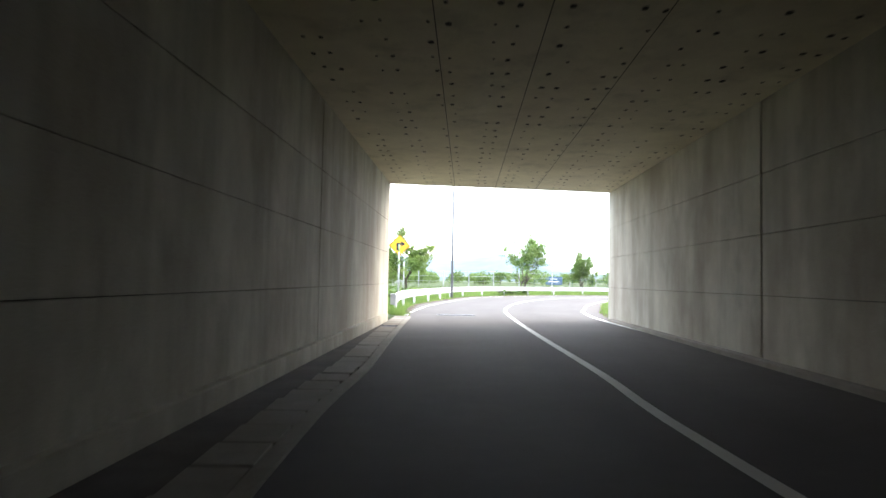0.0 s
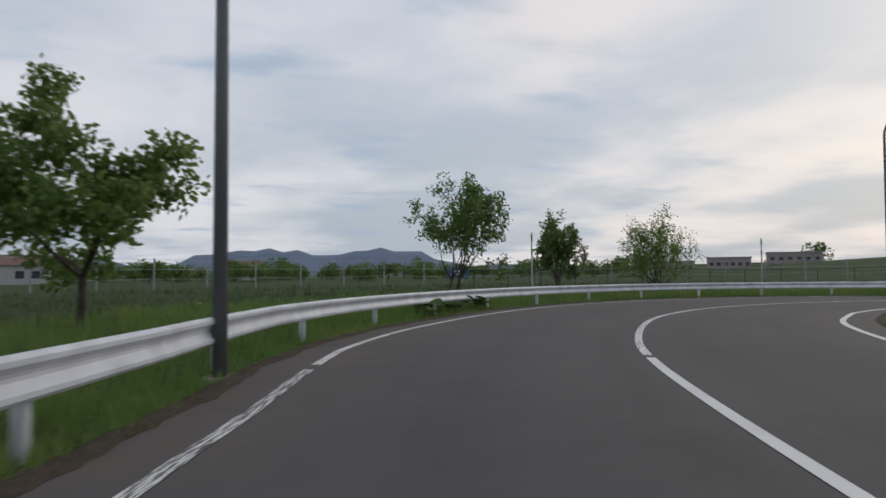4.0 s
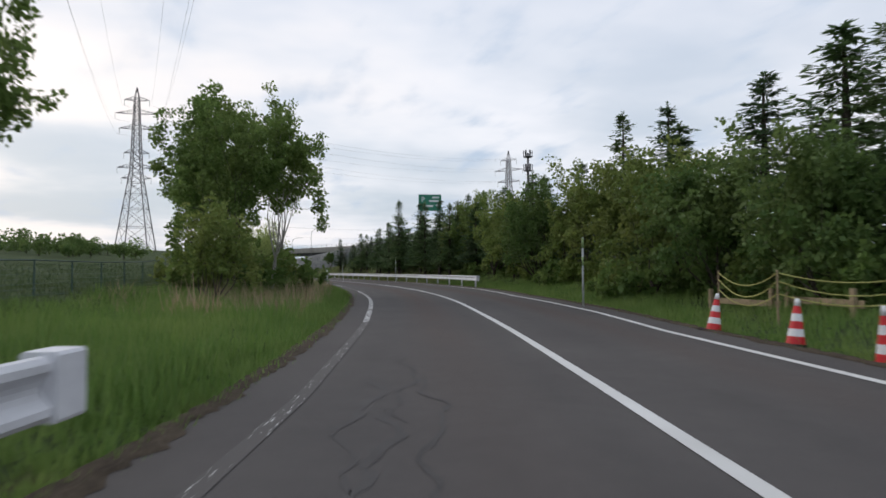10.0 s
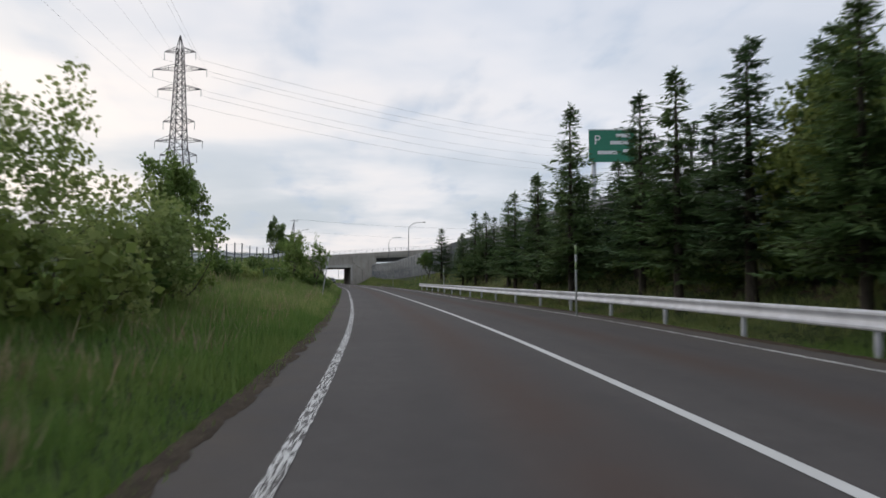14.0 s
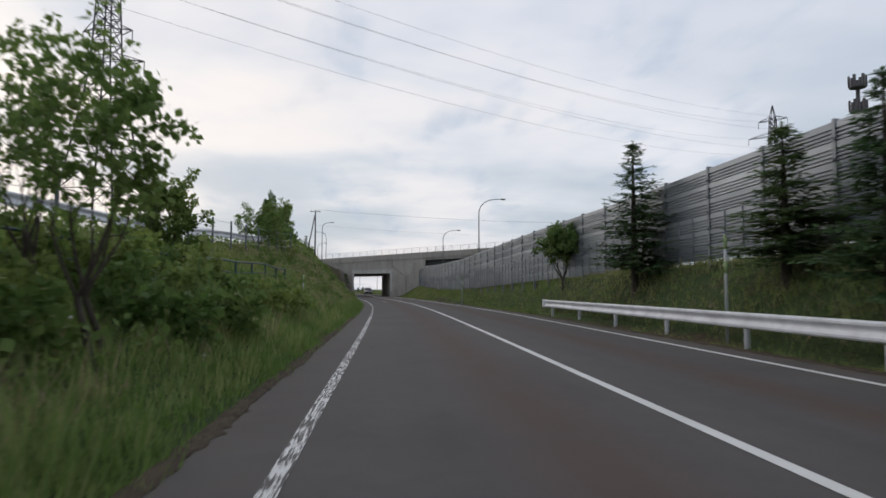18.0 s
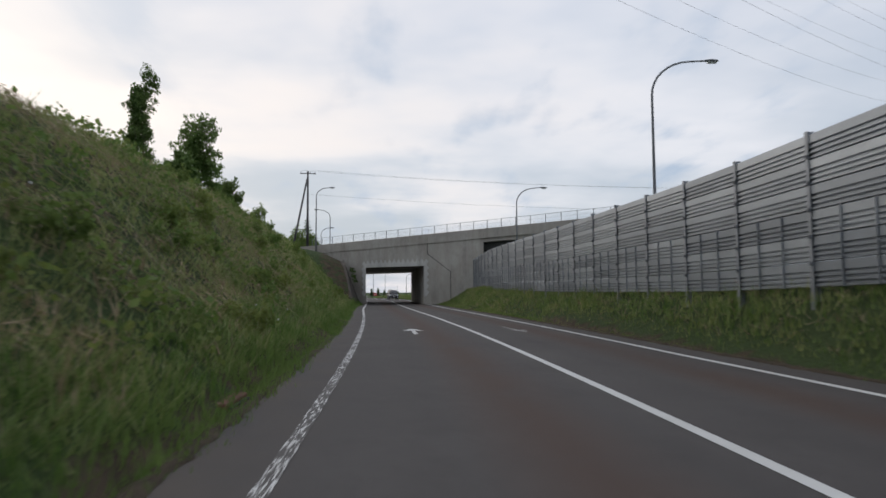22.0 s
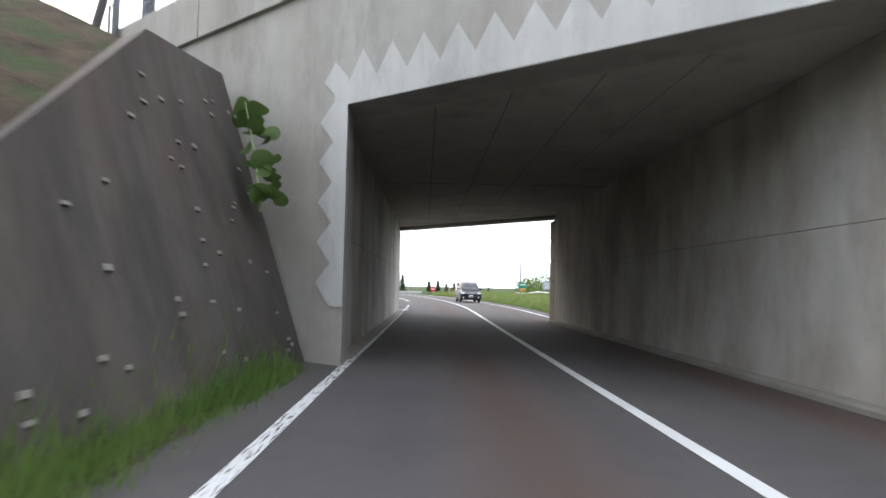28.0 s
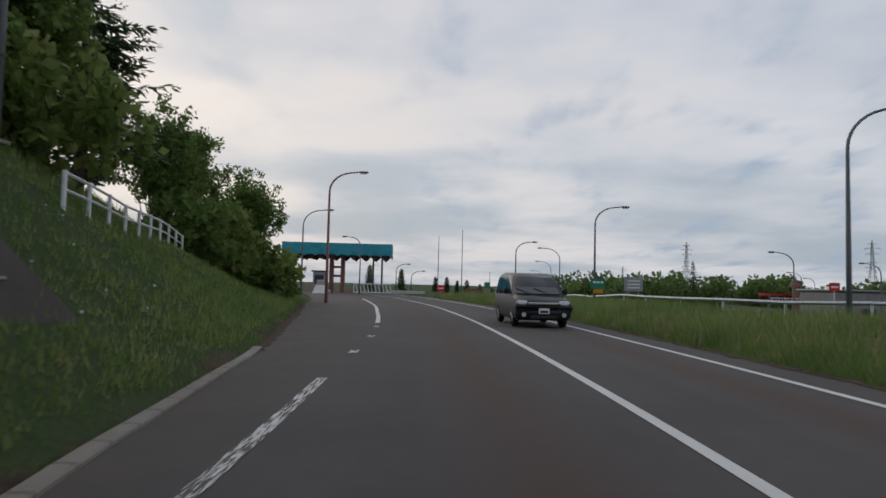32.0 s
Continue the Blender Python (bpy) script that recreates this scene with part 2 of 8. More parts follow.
def asphalt():
    k = Mat("asphalt", 0.88, spec=0.22)
    uv = k.attr("lane")
    sep = k.N("ShaderNodeSeparateXYZ")
    k.L(uv.outputs["Vector"], sep.inputs[0])
    grain = k.noise(160, 2, 0.7)
    patch = k.noise(0.35, 5, 0.6, lo=0.3, hi=0.7)
    fine = k.noise(3.5, 4, 0.6, lo=0.3, hi=0.7)
    c = k.mix(patch, (0.066, 0.059, 0.057), (0.094, 0.085, 0.081))
    c = k.mix(k.math("MULTIPLY", fine, 0.35), c, (0.050, 0.046, 0.046))
    c = k.mix(k.math("MULTIPLY", k.remap(grain, 0.35, 0.75), 0.45), c, (0.13, 0.124, 0.12))
    # rusty brown staining between the wheel tracks of both lanes
    lane = sep.outputs[0]
    st = None
    for at, wide in ((-1.35, 0.85), (2.0, 0.75)):
        d = k.math("ABSOLUTE", k.math("SUBTRACT", lane, at), 0)
        w = k.remap(d, 0.1, wide, 1.0, 0.0)
        st = w if st is None else k.math("MAXIMUM", st, w)
    st = k.math("MULTIPLY", st, k.noise(0.35, 4, 0.6, lo=0.18, hi=0.5))
    st = k.math("MULTIPLY", st, sep.outputs[2])
    c = k.mix(k.math("MULTIPLY", st, 0.72), c, (0.080, 0.050, 0.038))
    # dusty margins
    edge = k.math("MULTIPLY", k.remap(k.math("ABSOLUTE", lane, 0), 3.3, 4.6), k.noise(1.2, 5, lo=0.35, hi=0.65))
    c = k.mix(k.math("MULTIPLY", edge, 0.75), c, (0.112, 0.092, 0.075))
    # darker, smoother wheel tracks on both sides of the stains
    for at, wide in ((-2.35, 0.5), (-0.5, 0.4), (1.0, 0.45), (2.9, 0.4)):
        d = k.math("ABSOLUTE", k.math("SUBTRACT", lane, at), 0)
        w = k.math("MULTIPLY", k.remap(d, 0.05, wide, 1.0, 0.0), k.noise(0.5, 4, 0.6, stretch=(1, 1, 1), lo=0.25, hi=0.7))
        c = k.mix(k.math("MULTIPLY", w, 0.3), c, (0.047, 0.043, 0.042))
    k.color(c)
    k.bump(grain, 0.35, 0.006)
    return k.m


def road_paint(name, wear_lo, wear_hi, tone=0.66, streak=True):
    """Worn paint; on lines it flakes in streaks along the way."""
    k = Mat(name, 0.75)
    a = k.noise(1.1, 4, 0.65)
    if streak:
        b0 = k.N("ShaderNodeTexNoise")
        b0.inputs["Scale"].default_value, b0.inputs["Detail"].default_value, b0.inputs["Roughness"].default_value = 1.0, 5, 0.7
        m = k.N("ShaderNodeMapping")
        m.inputs["Scale"].default_value = (42, 3.2, 1)
        m.inputs["Rotation"].default_value = (0, 0, 0.02)
        k.L(k.attr("lane").outputs["Vector"], m.inputs[0])
        k.L(m.outputs[0], b0.inputs["Vector"])
        b = b0.outputs[0]
    else:
        b = k.noise(16, 5, 0.75)
    w = k.math("ADD", k.math("MULTIPLY", a, 0.2), k.math("MULTIPLY", b, 0.8))
    worn = k.remap(w, wear_lo, wear_hi)
    dirt = k.noise(0.9, 4, lo=0.3, hi=0.75)
    paint = k.mix(k.math("MULTIPLY", dirt, 0.5), (tone, tone, tone * 0.97), (tone * 0.62, tone * 0.6, tone * 0.56))
    k.color(k.mix(worn, (0.076, 0.069, 0.066), paint))
    k.bump(k.math("ADD", worn, k.noise(160, 2)), 0.15, 0.004)
    return k.m


def concrete(name, c0, c1, streak=0.6, brown=0.0, rough=0.88):
    k = Mat(name, rough)
    big = k.noise(0.35, 6, 0.6, lo=0.28, hi=0.72)
    mid = k.noise(2.6, 5, 0.65, lo=0.3, hi=0.7)
    runs = k.noise(1.7, 4, 0.6, stretch=(1, 1, 0.07), lo=0.42, hi=0.68)
    grain = k.noise(70, 3, 0.7)
    c = k.mix(big, c0, c1)
    c = k.mix(k.math("MULTIPLY", mid, 0.3), c, tuple(v * 0.72 for v in c0))
    c = k.mix(k.math("MULTIPLY", runs, streak), c, tuple(v * 0.55 for v in c0))
    blot = k.noise(1.1, 6, 0.7, stretch=(1, 1, 0.4), lo=0.52, hi=0.72)
    c = k.mix(k.math("MULTIPLY", blot, 0.65), c, tuple(v * 0.6 for v in c0))
    if brown:
        low = k.noise(0.8, 5, stretch=(1, 1, 0.5), lo=0.35, hi=0.65)
        c = k.mix(k.math("MULTIPLY", low, brown), c, (0.16, 0.10, 0.06))
    c = k.mix(k.math("MULTIPLY", k.remap(grain, 0.4, 0.8), 0.25), c, tuple(v * 1.3 for v in c1))
    k.color(c)
    k.bump(k.math("ADD", k.math("MULTIPLY", mid, 0.4), grain), 0.18, 0.01)
    return k.m


def earth():
    """Grass-covered ground with soil showing in places."""
    k = Mat("grassy_ground", 0.95, spec=0.15)
    big = k.noise(0.06, 5, 0.6, lo=0.32, hi=0.68)
    mid = k.noise(0.7, 6, 0.65, lo=0.3, hi=0.7)
    fine = k.noise(9, 4, 0.7, lo=0.25, hi=0.75)
    c = k.mix(big, (0.034, 0.058, 0.021), (0.050, 0.070, 0.027))
    c = k.mix(k.math("MULTIPLY", mid, 0.75), c, (0.039, 0.068, 0.022))
    c = k.mix(k.math("MULTIPLY", fine, 0.5), c, (0.072, 0.090, 0.038))
    soil = k.attr("soil").outputs["Fac"]
    sn = k.mix(k.noise(2.5, 5, lo=0.3, hi=0.7), (0.045, 0.034, 0.024), (0.105, 0.078, 0.052))
    ragged = k.remap(k.math("ADD", soil, k.math("MULTIPLY", k.math("SUBTRACT", k.noise(1.6, 5), 0.5), 0.9)), 0.42, 0.58)
    c = k.mix(ragged, c, sn)
    k.color(c)
    k.bump(k.math("ADD", mid, k.math("MULTIPLY", fine, 0.6)), 0.8, 0.12)
    return k.m


def leaf_mat(name, c0, c1, trans=0.35):
    k = Mat(name, 0.55, spec=0.25)
    r = k.mix(k.island(), c0, c1)
    r = k.mix(k.math("MULTIPLY", k.random(), 0.35), r, tuple(v * 0.62 for v in c0))
    r = k.mix(k.math("MULTIPLY", k.noise(0.55, 4, 0.6, lo=0.42, hi=0.66), 0.45), r, (c1[0] * 1.45, c1[1] * 1.15, c1[2] * 1.3))
    r = k.mix(k.math("MULTIPLY", k.noise(1.7, 3, 0.6, lo=0.5, hi=0.7), 0.35), r, tuple(v * 0.7 for v in c0))
    k.color(r)
    k.b.inputs["Roughness"].default_value = 0.6
    t = k.N("ShaderNodeBsdfTranslucent")
    k.L(r, t.inputs[0])
    mx = k.N("ShaderNodeMixShader")
    mx.inputs[0].default_value = trans
    out = k.nt.nodes["Material Output"]
    k.L(k.b.outputs[0], mx.inputs[1])
    k.L(t.outputs[0], mx.inputs[2])
    k.L(mx.outputs[0], out.inputs[0])
    return k.m


def bark(name, c0, c1, stretch=(1, 1, 0.25)):
    k = Mat(name, 0.9, spec=0.2)
    n = k.noise(14, 5, 0.65, stretch, world=False, lo=0.35, hi=0.65)
    k.color(k.mix(n, c0, c1))
    k.bump(n, 0.5, 0.02)
    return k.m


M_ROAD = asphalt()
M_LINE = road_paint("road_paint_white", 0.20, 0.34)
M_LINE_OLD = road_paint("road_paint_gritty", 0.44, 0.47)
M_LINE_WORN = road_paint("road_paint_flaking", 0.485, 0.52)
M_LINE_PATCHY = road_paint("road_paint_patchy", 0.515, 0.55)
M_LINE_GONE = road_paint("road_paint_remnants", 0.575, 0.62)
M_ARROW = road_paint("arrow_paint_worn", 0.44, 0.47, 0.66, False)
M_ARROW_GONE = road_paint("arrow_paint_remnants", 0.52, 0.55, 0.66, False)
M_GROUND = earth()
M_TUNNEL = concrete("tunnel_concrete", (0.47, 0.46, 0.385), (0.64, 0.625, 0.53), 0.5, 0.5)
M_CEIL = concrete("ceiling_concrete", (0.66, 0.60, 0.42), (0.80, 0.73, 0.53), 0.0, 0.15)
M_BRIDGE = concrete("bridge_concrete", (0.33, 0.312, 0.275), (0.45, 0.43, 0.388), 0.28, 0.2)
M_PALE = concrete("pale_concrete", (0.45, 0.44, 0.41), (0.57, 0.56, 0.525), 0.3)
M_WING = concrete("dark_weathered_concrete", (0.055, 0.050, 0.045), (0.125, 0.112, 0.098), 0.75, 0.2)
M_TUNNEL_B = concrete("stained_tunnel_concrete", (0.38, 0.36, 0.32), (0.60, 0.575, 0.515), 0.25, 0.55)
M_WING_D = concrete("dark_brown_concrete", (0.045, 0.04, 0.036), (0.085, 0.076, 0.066), 0.5, 0.1)
M_KERB = concrete("gutter_concrete", (0.20, 0.19, 0.165), (0.31, 0.295, 0.26), 0.2, 0.3)
M_JOINT = plain("dark_joint", (0.03, 0.03, 0.028), 0.9)
M_RAIL = plain("white_painted_steel", (0.66, 0.67, 0.70), 0.45, 0.0, 0.16, 2.0)
M_POLE = plain("dark_grey_steel", (0.115, 0.125, 0.14), 0.5, 0.2, 0.15, 3.0)
M_GALV = plain("galvanised_steel", (0.42, 0.44, 0.46), 0.45, 0.6, 0.12, 4.0)
M_PYLON = plain("pylon_steel", (0.10, 0.095, 0.10), 0.6, 0.3)

# ---- the road's lines in plan ----
CENTER = [(1.2, -24), (1.45, -10), (1.6, 3.4), (1.9, 8), (2.2, 14), (2.6, 20.5), (3.1, 26), (3.9, 30.5), (5.1, 35.5), (7.5, 42.4),
          (9.6, 46.6), (12.6, 50.9), (15.9, 54.0), (18.2, 55.4), (21.2, 56.7), (24.6, 57.5), (28, 57.7), (32, 57.3), (35.5, 56.7),
          (39.5, 55.6), (43.2, 54.3), (52.25, 51.13), (60.06, 48.52), (70, 45.53), (80, 43.21), (90, 41.62), (100, 40.53),
          (110, 39.77), (120, 39.2), (130, 38.71), (140, 38.26), (150, 37.81), (160, 37.41), (170, 37.09), (180, 36.9), (190, 36.89), (200, 37.07), (210, 37.41), (220, 37.85),
          (230, 38.31), (243.7, 38.8), (256.6, 39.2), (271.5, 39.6), (280, 39.95), (290, 40.7), (299.4, 41.7), (312, 43.6), (330, 47.5), (352, 54)]
center = spline(CENTER, 1.0)
way = np.gradient(center, axis=0)
way /= np.linalg.norm(way, axis=1)[:, None]
side = np.stack([-way[:, 1], way[:, 0]], 1)  # to the left
along = np.r_[0, np.cumsum(np.linalg.norm(np.diff(center, axis=0), axis=1))]


def station(x, y):
    """The distance along the road and the offset to its left, for arrays of places."""
    pts = np.stack([np.ravel(x), np.ravel(y)], 1)
    s, d = np.empty(len(pts)), np.empty(len(pts))
    for i in range(0, len(pts), 4000):
        q = pts[i : i + 4000, None] - center[None]
        k = (q**2).sum(2).argmin(1)
        r = np.arange(len(k))
        s[i : i + 4000] = along[k] + (q[r, k] * way[k]).sum(1)
        d[i : i + 4000] = (q[r, k] * side[k]).sum(1)
    return s, d


def s_of(x, y):
    return float(station([x], [y])[0][0])


# offsets from the centre line, by the distance along the road
def offsets(rows):
    return [(s_of(x, y), float(station([x], [y])[1][0])) for x, y in rows]


LEFT = offsets([(-1.6, 8), (-1.1, 20.3), (-0.4, 27.3), (0.1, 30.8), (1.0, 34.9), (2.4, 41), (3.5, 45.5), (5.1, 48.9), (8.6, 53.9), (13.3, 58.5), (16, 60.2),
                (19.6, 61.9), (24.1, 62.9), (28, 62.9), (32.4, 61.9), (36.8, 60.3), (41, 58.7), (43.9, 57.5), (52, 54.3), (59.8, 51.7), (70, 48.85), (80, 46.75), (90, 45.2), (100, 44.16), (110, 43.4), (120, 42.83), (130, 42.34), (140, 41.89), (150, 41.44), (160, 41.04), (170, 40.72), (180, 40.53), (190, 40.52),
                (200, 40.7), (210, 41.04), (220, 41.48), (230, 41.9), (243.3, 42.2), (255.9, 42.6), (271.2, 43.15), (281, 43.5), (288, 43.8), (300, 45.2), (330, 51)])
RIGHT = offsets([(4.6, -2), (5.0, 6.7), (5.5, 19.1), (5.75, 22.1), (6.5, 26.4), (7.5, 29.9), (9.0, 34.6), (11.2, 40.2), (14.3, 45.8), (18.2, 50.0), (22.5, 52.6), (28, 53.7),
                 (33, 53.6), (38.4, 52.6), (43.5, 51.1), (48.6, 49.3), (55.8, 46.9), (60.9, 44.9), (66, 43.3), (72.2, 41.6), (77.4, 40.0), (82.8, 38.7), (93.9, 37.1),
                 (107, 35.7), (117.3, 35.3), (126, 35.2), (142.8, 34.4), (153, 34.0), (167, 33.6), (189.5, 33.9), (206.2, 34.35), (222, 35), (237, 35.55), (247, 35.9),
                 (262, 36.3), (274.8, 36.7), (282, 37.1), (290, 37.8), (300, 38.8), (315, 41.2), (330, 44.3)])


def left_line(s):
    return lerp_table(s, LEFT)


def right_line(s):
    return lerp_table(s, RIGHT)


S_EXIT1 = s_of(2.4, 20.3)
S_UP0, S_UP1 = s_of(247, 38.9), s_of(267, 39.5)
S_END = along[-1]


def at_station(s, d, z=0.0):
    x = np.interp(s, along, center[:, 0]) + np.interp(s, along, side[:, 0]) * d
    y = np.interp(s, along, center[:, 1]) + np.interp(s, along, side[:, 1]) * d
    return np.stack([x, y, np.zeros_like(x) + z], -1)


SX = lambda x, y=40.0: s_of(x, y)


def left_edge(s):
    """The asphalt's left edge."""
    extra = lerp_table(s, [(0, -0.3), (S_EXIT1, -0.3), (S_EXIT1 + 3, 0.1), (S_EXIT1 + 10, 0.75), (S_EXIT1 + 60, 0.65), (SX(100), 0.8), (SX(250), 0.75), (SX(272), 0.25), (SX(277), 0.95), (SX(283), 1.5), (SX(290), 2.5), (SX(310), 4.0)])
    return left_line(s) + extra


def right_edge(s):
    return right_line(s) - lerp_table(s, [(0, 0.45), (S_EXIT1, 0.45), (S_EXIT1 + 8, 0.8), (SX(240), 0.8), (SX(246), 0.5), (SX(264), 0.5), (SX(274), 0.9)])


def build_road():
    ss = np.arange(along[0], S_END, 1.0)
    le, re = left_edge(ss), right_edge(ss)
    cols = 9
    verts, lane = [], []
    for s, a, b in zip(ss, le, re):
        ds = np.linspace(b, a, cols)
        verts += at_station(np.full(cols, s), ds).tolist()
        # lane coordinate: centre line 0, left (our) lane negative
        stain = lerp_table(s, [(S_EXIT1 + 5, 0.0), (SX(45, 54), 0.05), (SX(70, 45), 0.8), (SX(250), 1.0), (SX(300), 0.7)])
        lane += [(-d, s, stain) for d in ds]
    faces = [(i * cols + k, i * cols + k + 1, (i + 1) * cols + k + 1, (i + 1) * cols + k) for i in range(len(ss) - 1) for k in range(cols - 1)]
    faces = [f[::-1] for f in faces]
    me = mesh_of("road", verts, faces, M_ROAD, True)
    a = me.attributes.new("lane", "FLOAT_VECTOR", "POINT")
    a.data.foreach_set("vector", np.array(lane, np.float32).ravel())
    if me.polygons[0].normal.z < 0:
        me.flip_normals()
    return tagged(new("road", me), "grey-brown asphalt road with rust-brown stains", "road", kind="structure")


road = build_road()


def strip(name, s0, s1, d_of, width, material, z=0.006, step=0.5):
    ss = np.arange(s0, s1 + 0.01, step)
    if len(ss) < 2:
        ss = np.array([s0, s1])
    d = d_of(ss)
    a, b = at_station(ss, d + width / 2, z), at_station(ss, d - width / 2, z)
    n = len(ss)
    me = mesh_of(name, np.vstack([a, b]), [(i, n + i, n + i + 1, i + 1) for i in range(n - 1)], material)
    lane = me.attributes.new("lane", "FLOAT_VECTOR", "POINT")
    lane.data.foreach_set("vector", np.array([(width / 2, s, 0) for s in ss] + [(-width / 2, s, 0) for s in ss], np.float32).ravel())
    if me.polygons[0].normal.z < 0:
        me.flip_normals()
    return me


def build_lines():
    for a, b, m in ((2, s_of(8, 43.5), M_LINE), (s_of(8, 43.5), s_of(37, 56.3), M_LINE_OLD), (s_of(37, 56.3), S_END - 5, M_LINE)):
        tagged(new("center_line", strip("center_line", a, b, lambda s: 0 * s, 0.14, m)), "chipped white centre line in the bend" if m == M_LINE_OLD else "solid white painted line along the middle of the road", "road marking", kind="structure")
    runs = [(S_EXIT1 + 1, S_EXIT1 + 22, M_LINE_WORN), (S_EXIT1 + 22.4, SX(43.9, 57.5), M_LINE_OLD), (SX(44.4, 57), SX(60, 51), M_LINE_GONE), (SX(60, 51), SX(82.3, 46), M_LINE_WORN), (SX(82.3, 46), SX(92.4, 44), M_LINE_GONE), (SX(92.4, 44), SX(163), M_LINE_WORN), (SX(163), SX(189), M_LINE_PATCHY), (SX(189), SX(213.2), M_LINE_WORN), (SX(213.5), SX(270), M_LINE_OLD), (SX(270.4), SX(281), M_LINE_WORN)]
    for a, b, m in runs:
        tagged(new("edge_line_left", strip("edge_line_left", a, b, left_line, 0.14, m)), "white edge line, flaking and worn in long stretches", "road marking", kind="structure")
    for a in (SX(284), SX(287.5), SX(291)):
        tagged(new("edge_line_dash", strip("edge_line_dash", a, a + 0.7, left_line, 0.16, M_LINE_WORN)), "short worn white dash beside the lane", "road marking", kind="structure")
    tagged(new("edge_line_left", strip("edge_line_left", SX(293), SX(325), left_line, 0.15, M_LINE)), "white edge line leading to the toll gate", "road marking", kind="structure")
    runs = [(3, SX(92), M_LINE), (SX(92), SX(128), M_LINE_WORN), (SX(129), S_END - 6, M_LINE)]
    for a, b, m in runs:
        tagged(new("edge_line_right", strip("edge_line_right", a, b, right_line, 0.14, m)), "white edge line along the opposite lane", "road marking", kind="structure")


build_lines()

# ---- the ground: one sheet to the horizon ----
CREST = [(0, 0.2), (SX(60, 48), 0.3), (SX(95), 0.6), (SX(118), 1.6), (SX(136), 2.4), (SX(160), 3.05), (SX(175), 3.9), (SX(190), 5.1), (SX(212), 5.8), (SX(240), 6.2), (SX(250), 6.4), (SX(268), 6.4), (SX(285), 5.5), (SX(305), 3.2), (SX(325), 1.0), (S_END, 0.6)]
CREST_D = [(0, 12), (SX(60, 48), 11), (SX(118), 12), (SX(136), 12), (SX(160), 11), (SX(190), 10.2), (SX(250), 11.2), (SX(268), 12), (SX(285), 13), (SX(305), 15), (S_END, 18)]
BANK_R = [(0, 0.3), (SX(50, 50), 0.4), (SX(80, 43), 0.9), (SX(110), 2.9), (SX(132), 2.75), (SX(157), 1.95), (SX(167), 1.75), (SX(192), 1.3), (SX(205), 1.3), (SX(228), 1.5), (SX(240), 1.6), (SX(246), 0.5), (SX(270), 0.35), (S_END, 0.2)]
BARRIER = spline([(96, 24.6), (112, 26.9), (132, 29.2), (160, 31.2), (195, 31.9), (220, 32.0), (241.2, 31.4)], 1.0)


def ground_height(x, y):
    x, y = np.asarray(x, float), np.asarray(y, float)
    s, d = station(x, y)
    s, d = s.reshape(x.shape), d.reshape(x.shape)
    le, re = left_edge(s), right_edge(s)
    crest, cd = lerp_table(s, CREST), lerp_table(s, CREST_D)
    up = np.clip((d - le - 0.35) / np.maximum(cd - le - 0.35, 1), 0, 1)
    up = up * 0.75 + 0.25 * (up * up * (3 - 2 * up))
    left = crest * up
    # outside the bend the ground dips a little behind the rail
    bank = lerp_table(s, BANK_R)
    run = lerp_table(s, [(0, 8), (SX(110), 6.5), (SX(132), 4.6), (SX(157), 1.6), (SX(195), 1.2), (SX(230), 2.4), (SX(245), 3.5), (S_END, 6)])
    dn = np.clip((re - 0.3 - d) / run, 0, 1)
    right = bank * (dn * dn * (3 - 2 * dn))
    h = np.where(d > le, left, np.where(d < re, right, -0.12))
    h = np.where((d > le) & (d < le + 0.35) | (d < re) & (d > re - 0.3), -0.03, h)
    # the open field behind the bend rises into a low hill to the north-east
    far = np.clip((np.hypot(x - 25, y - 60) - 22) / 70, 0, 1)
    hill = 2.2 * np.exp(-(((x - 120) / 60) ** 2 + ((y - 150) / 55) ** 2)) + 3.0 * np.exp(-(((x - 190) / 60) ** 2 + ((y - 118) / 40) ** 2))
    h = h + np.where(d > 0, far * hill * np.clip((d - cd) / 20, 0, 1), 0)
    # terrain beyond the sound barrier is a little higher, with the expressway on it
    h = h + np.where((d < -14) & (x > 60) & (x < 240), 1.3 * np.clip((-14 - d) / 6, 0, 1) * np.clip((x - 60) / 30, 0, 1) * np.clip((240 - x) / 8, 0, 1), 0)
    # the exit lanes lie lower
    h = h - 2.5 * np.clip((-13 - d) / 22, 0, 1) * np.clip((x - 292) / 40, 0, 1) * np.clip((700 - x) / 100, 0, 1)
    # nothing rises inside the first underpass
    h = np.where((y < 20.5) & (y > -31) & (x > -5) & (x < 7.0), -0.2, h)
    bumps = 0.05 * np.sin(x * 1.7 + 0.6 * y) * np.sin(y * 1.3 - 0.4 * x) + 0.08 * np.sin(x * 0.43) * np.sin(y * 0.51 + 1.0)
    h = h + bumps * np.clip((np.abs(d) - np.where(d > 0, le, -re) - 0.5) / 2.0, 0, 1)
    return h


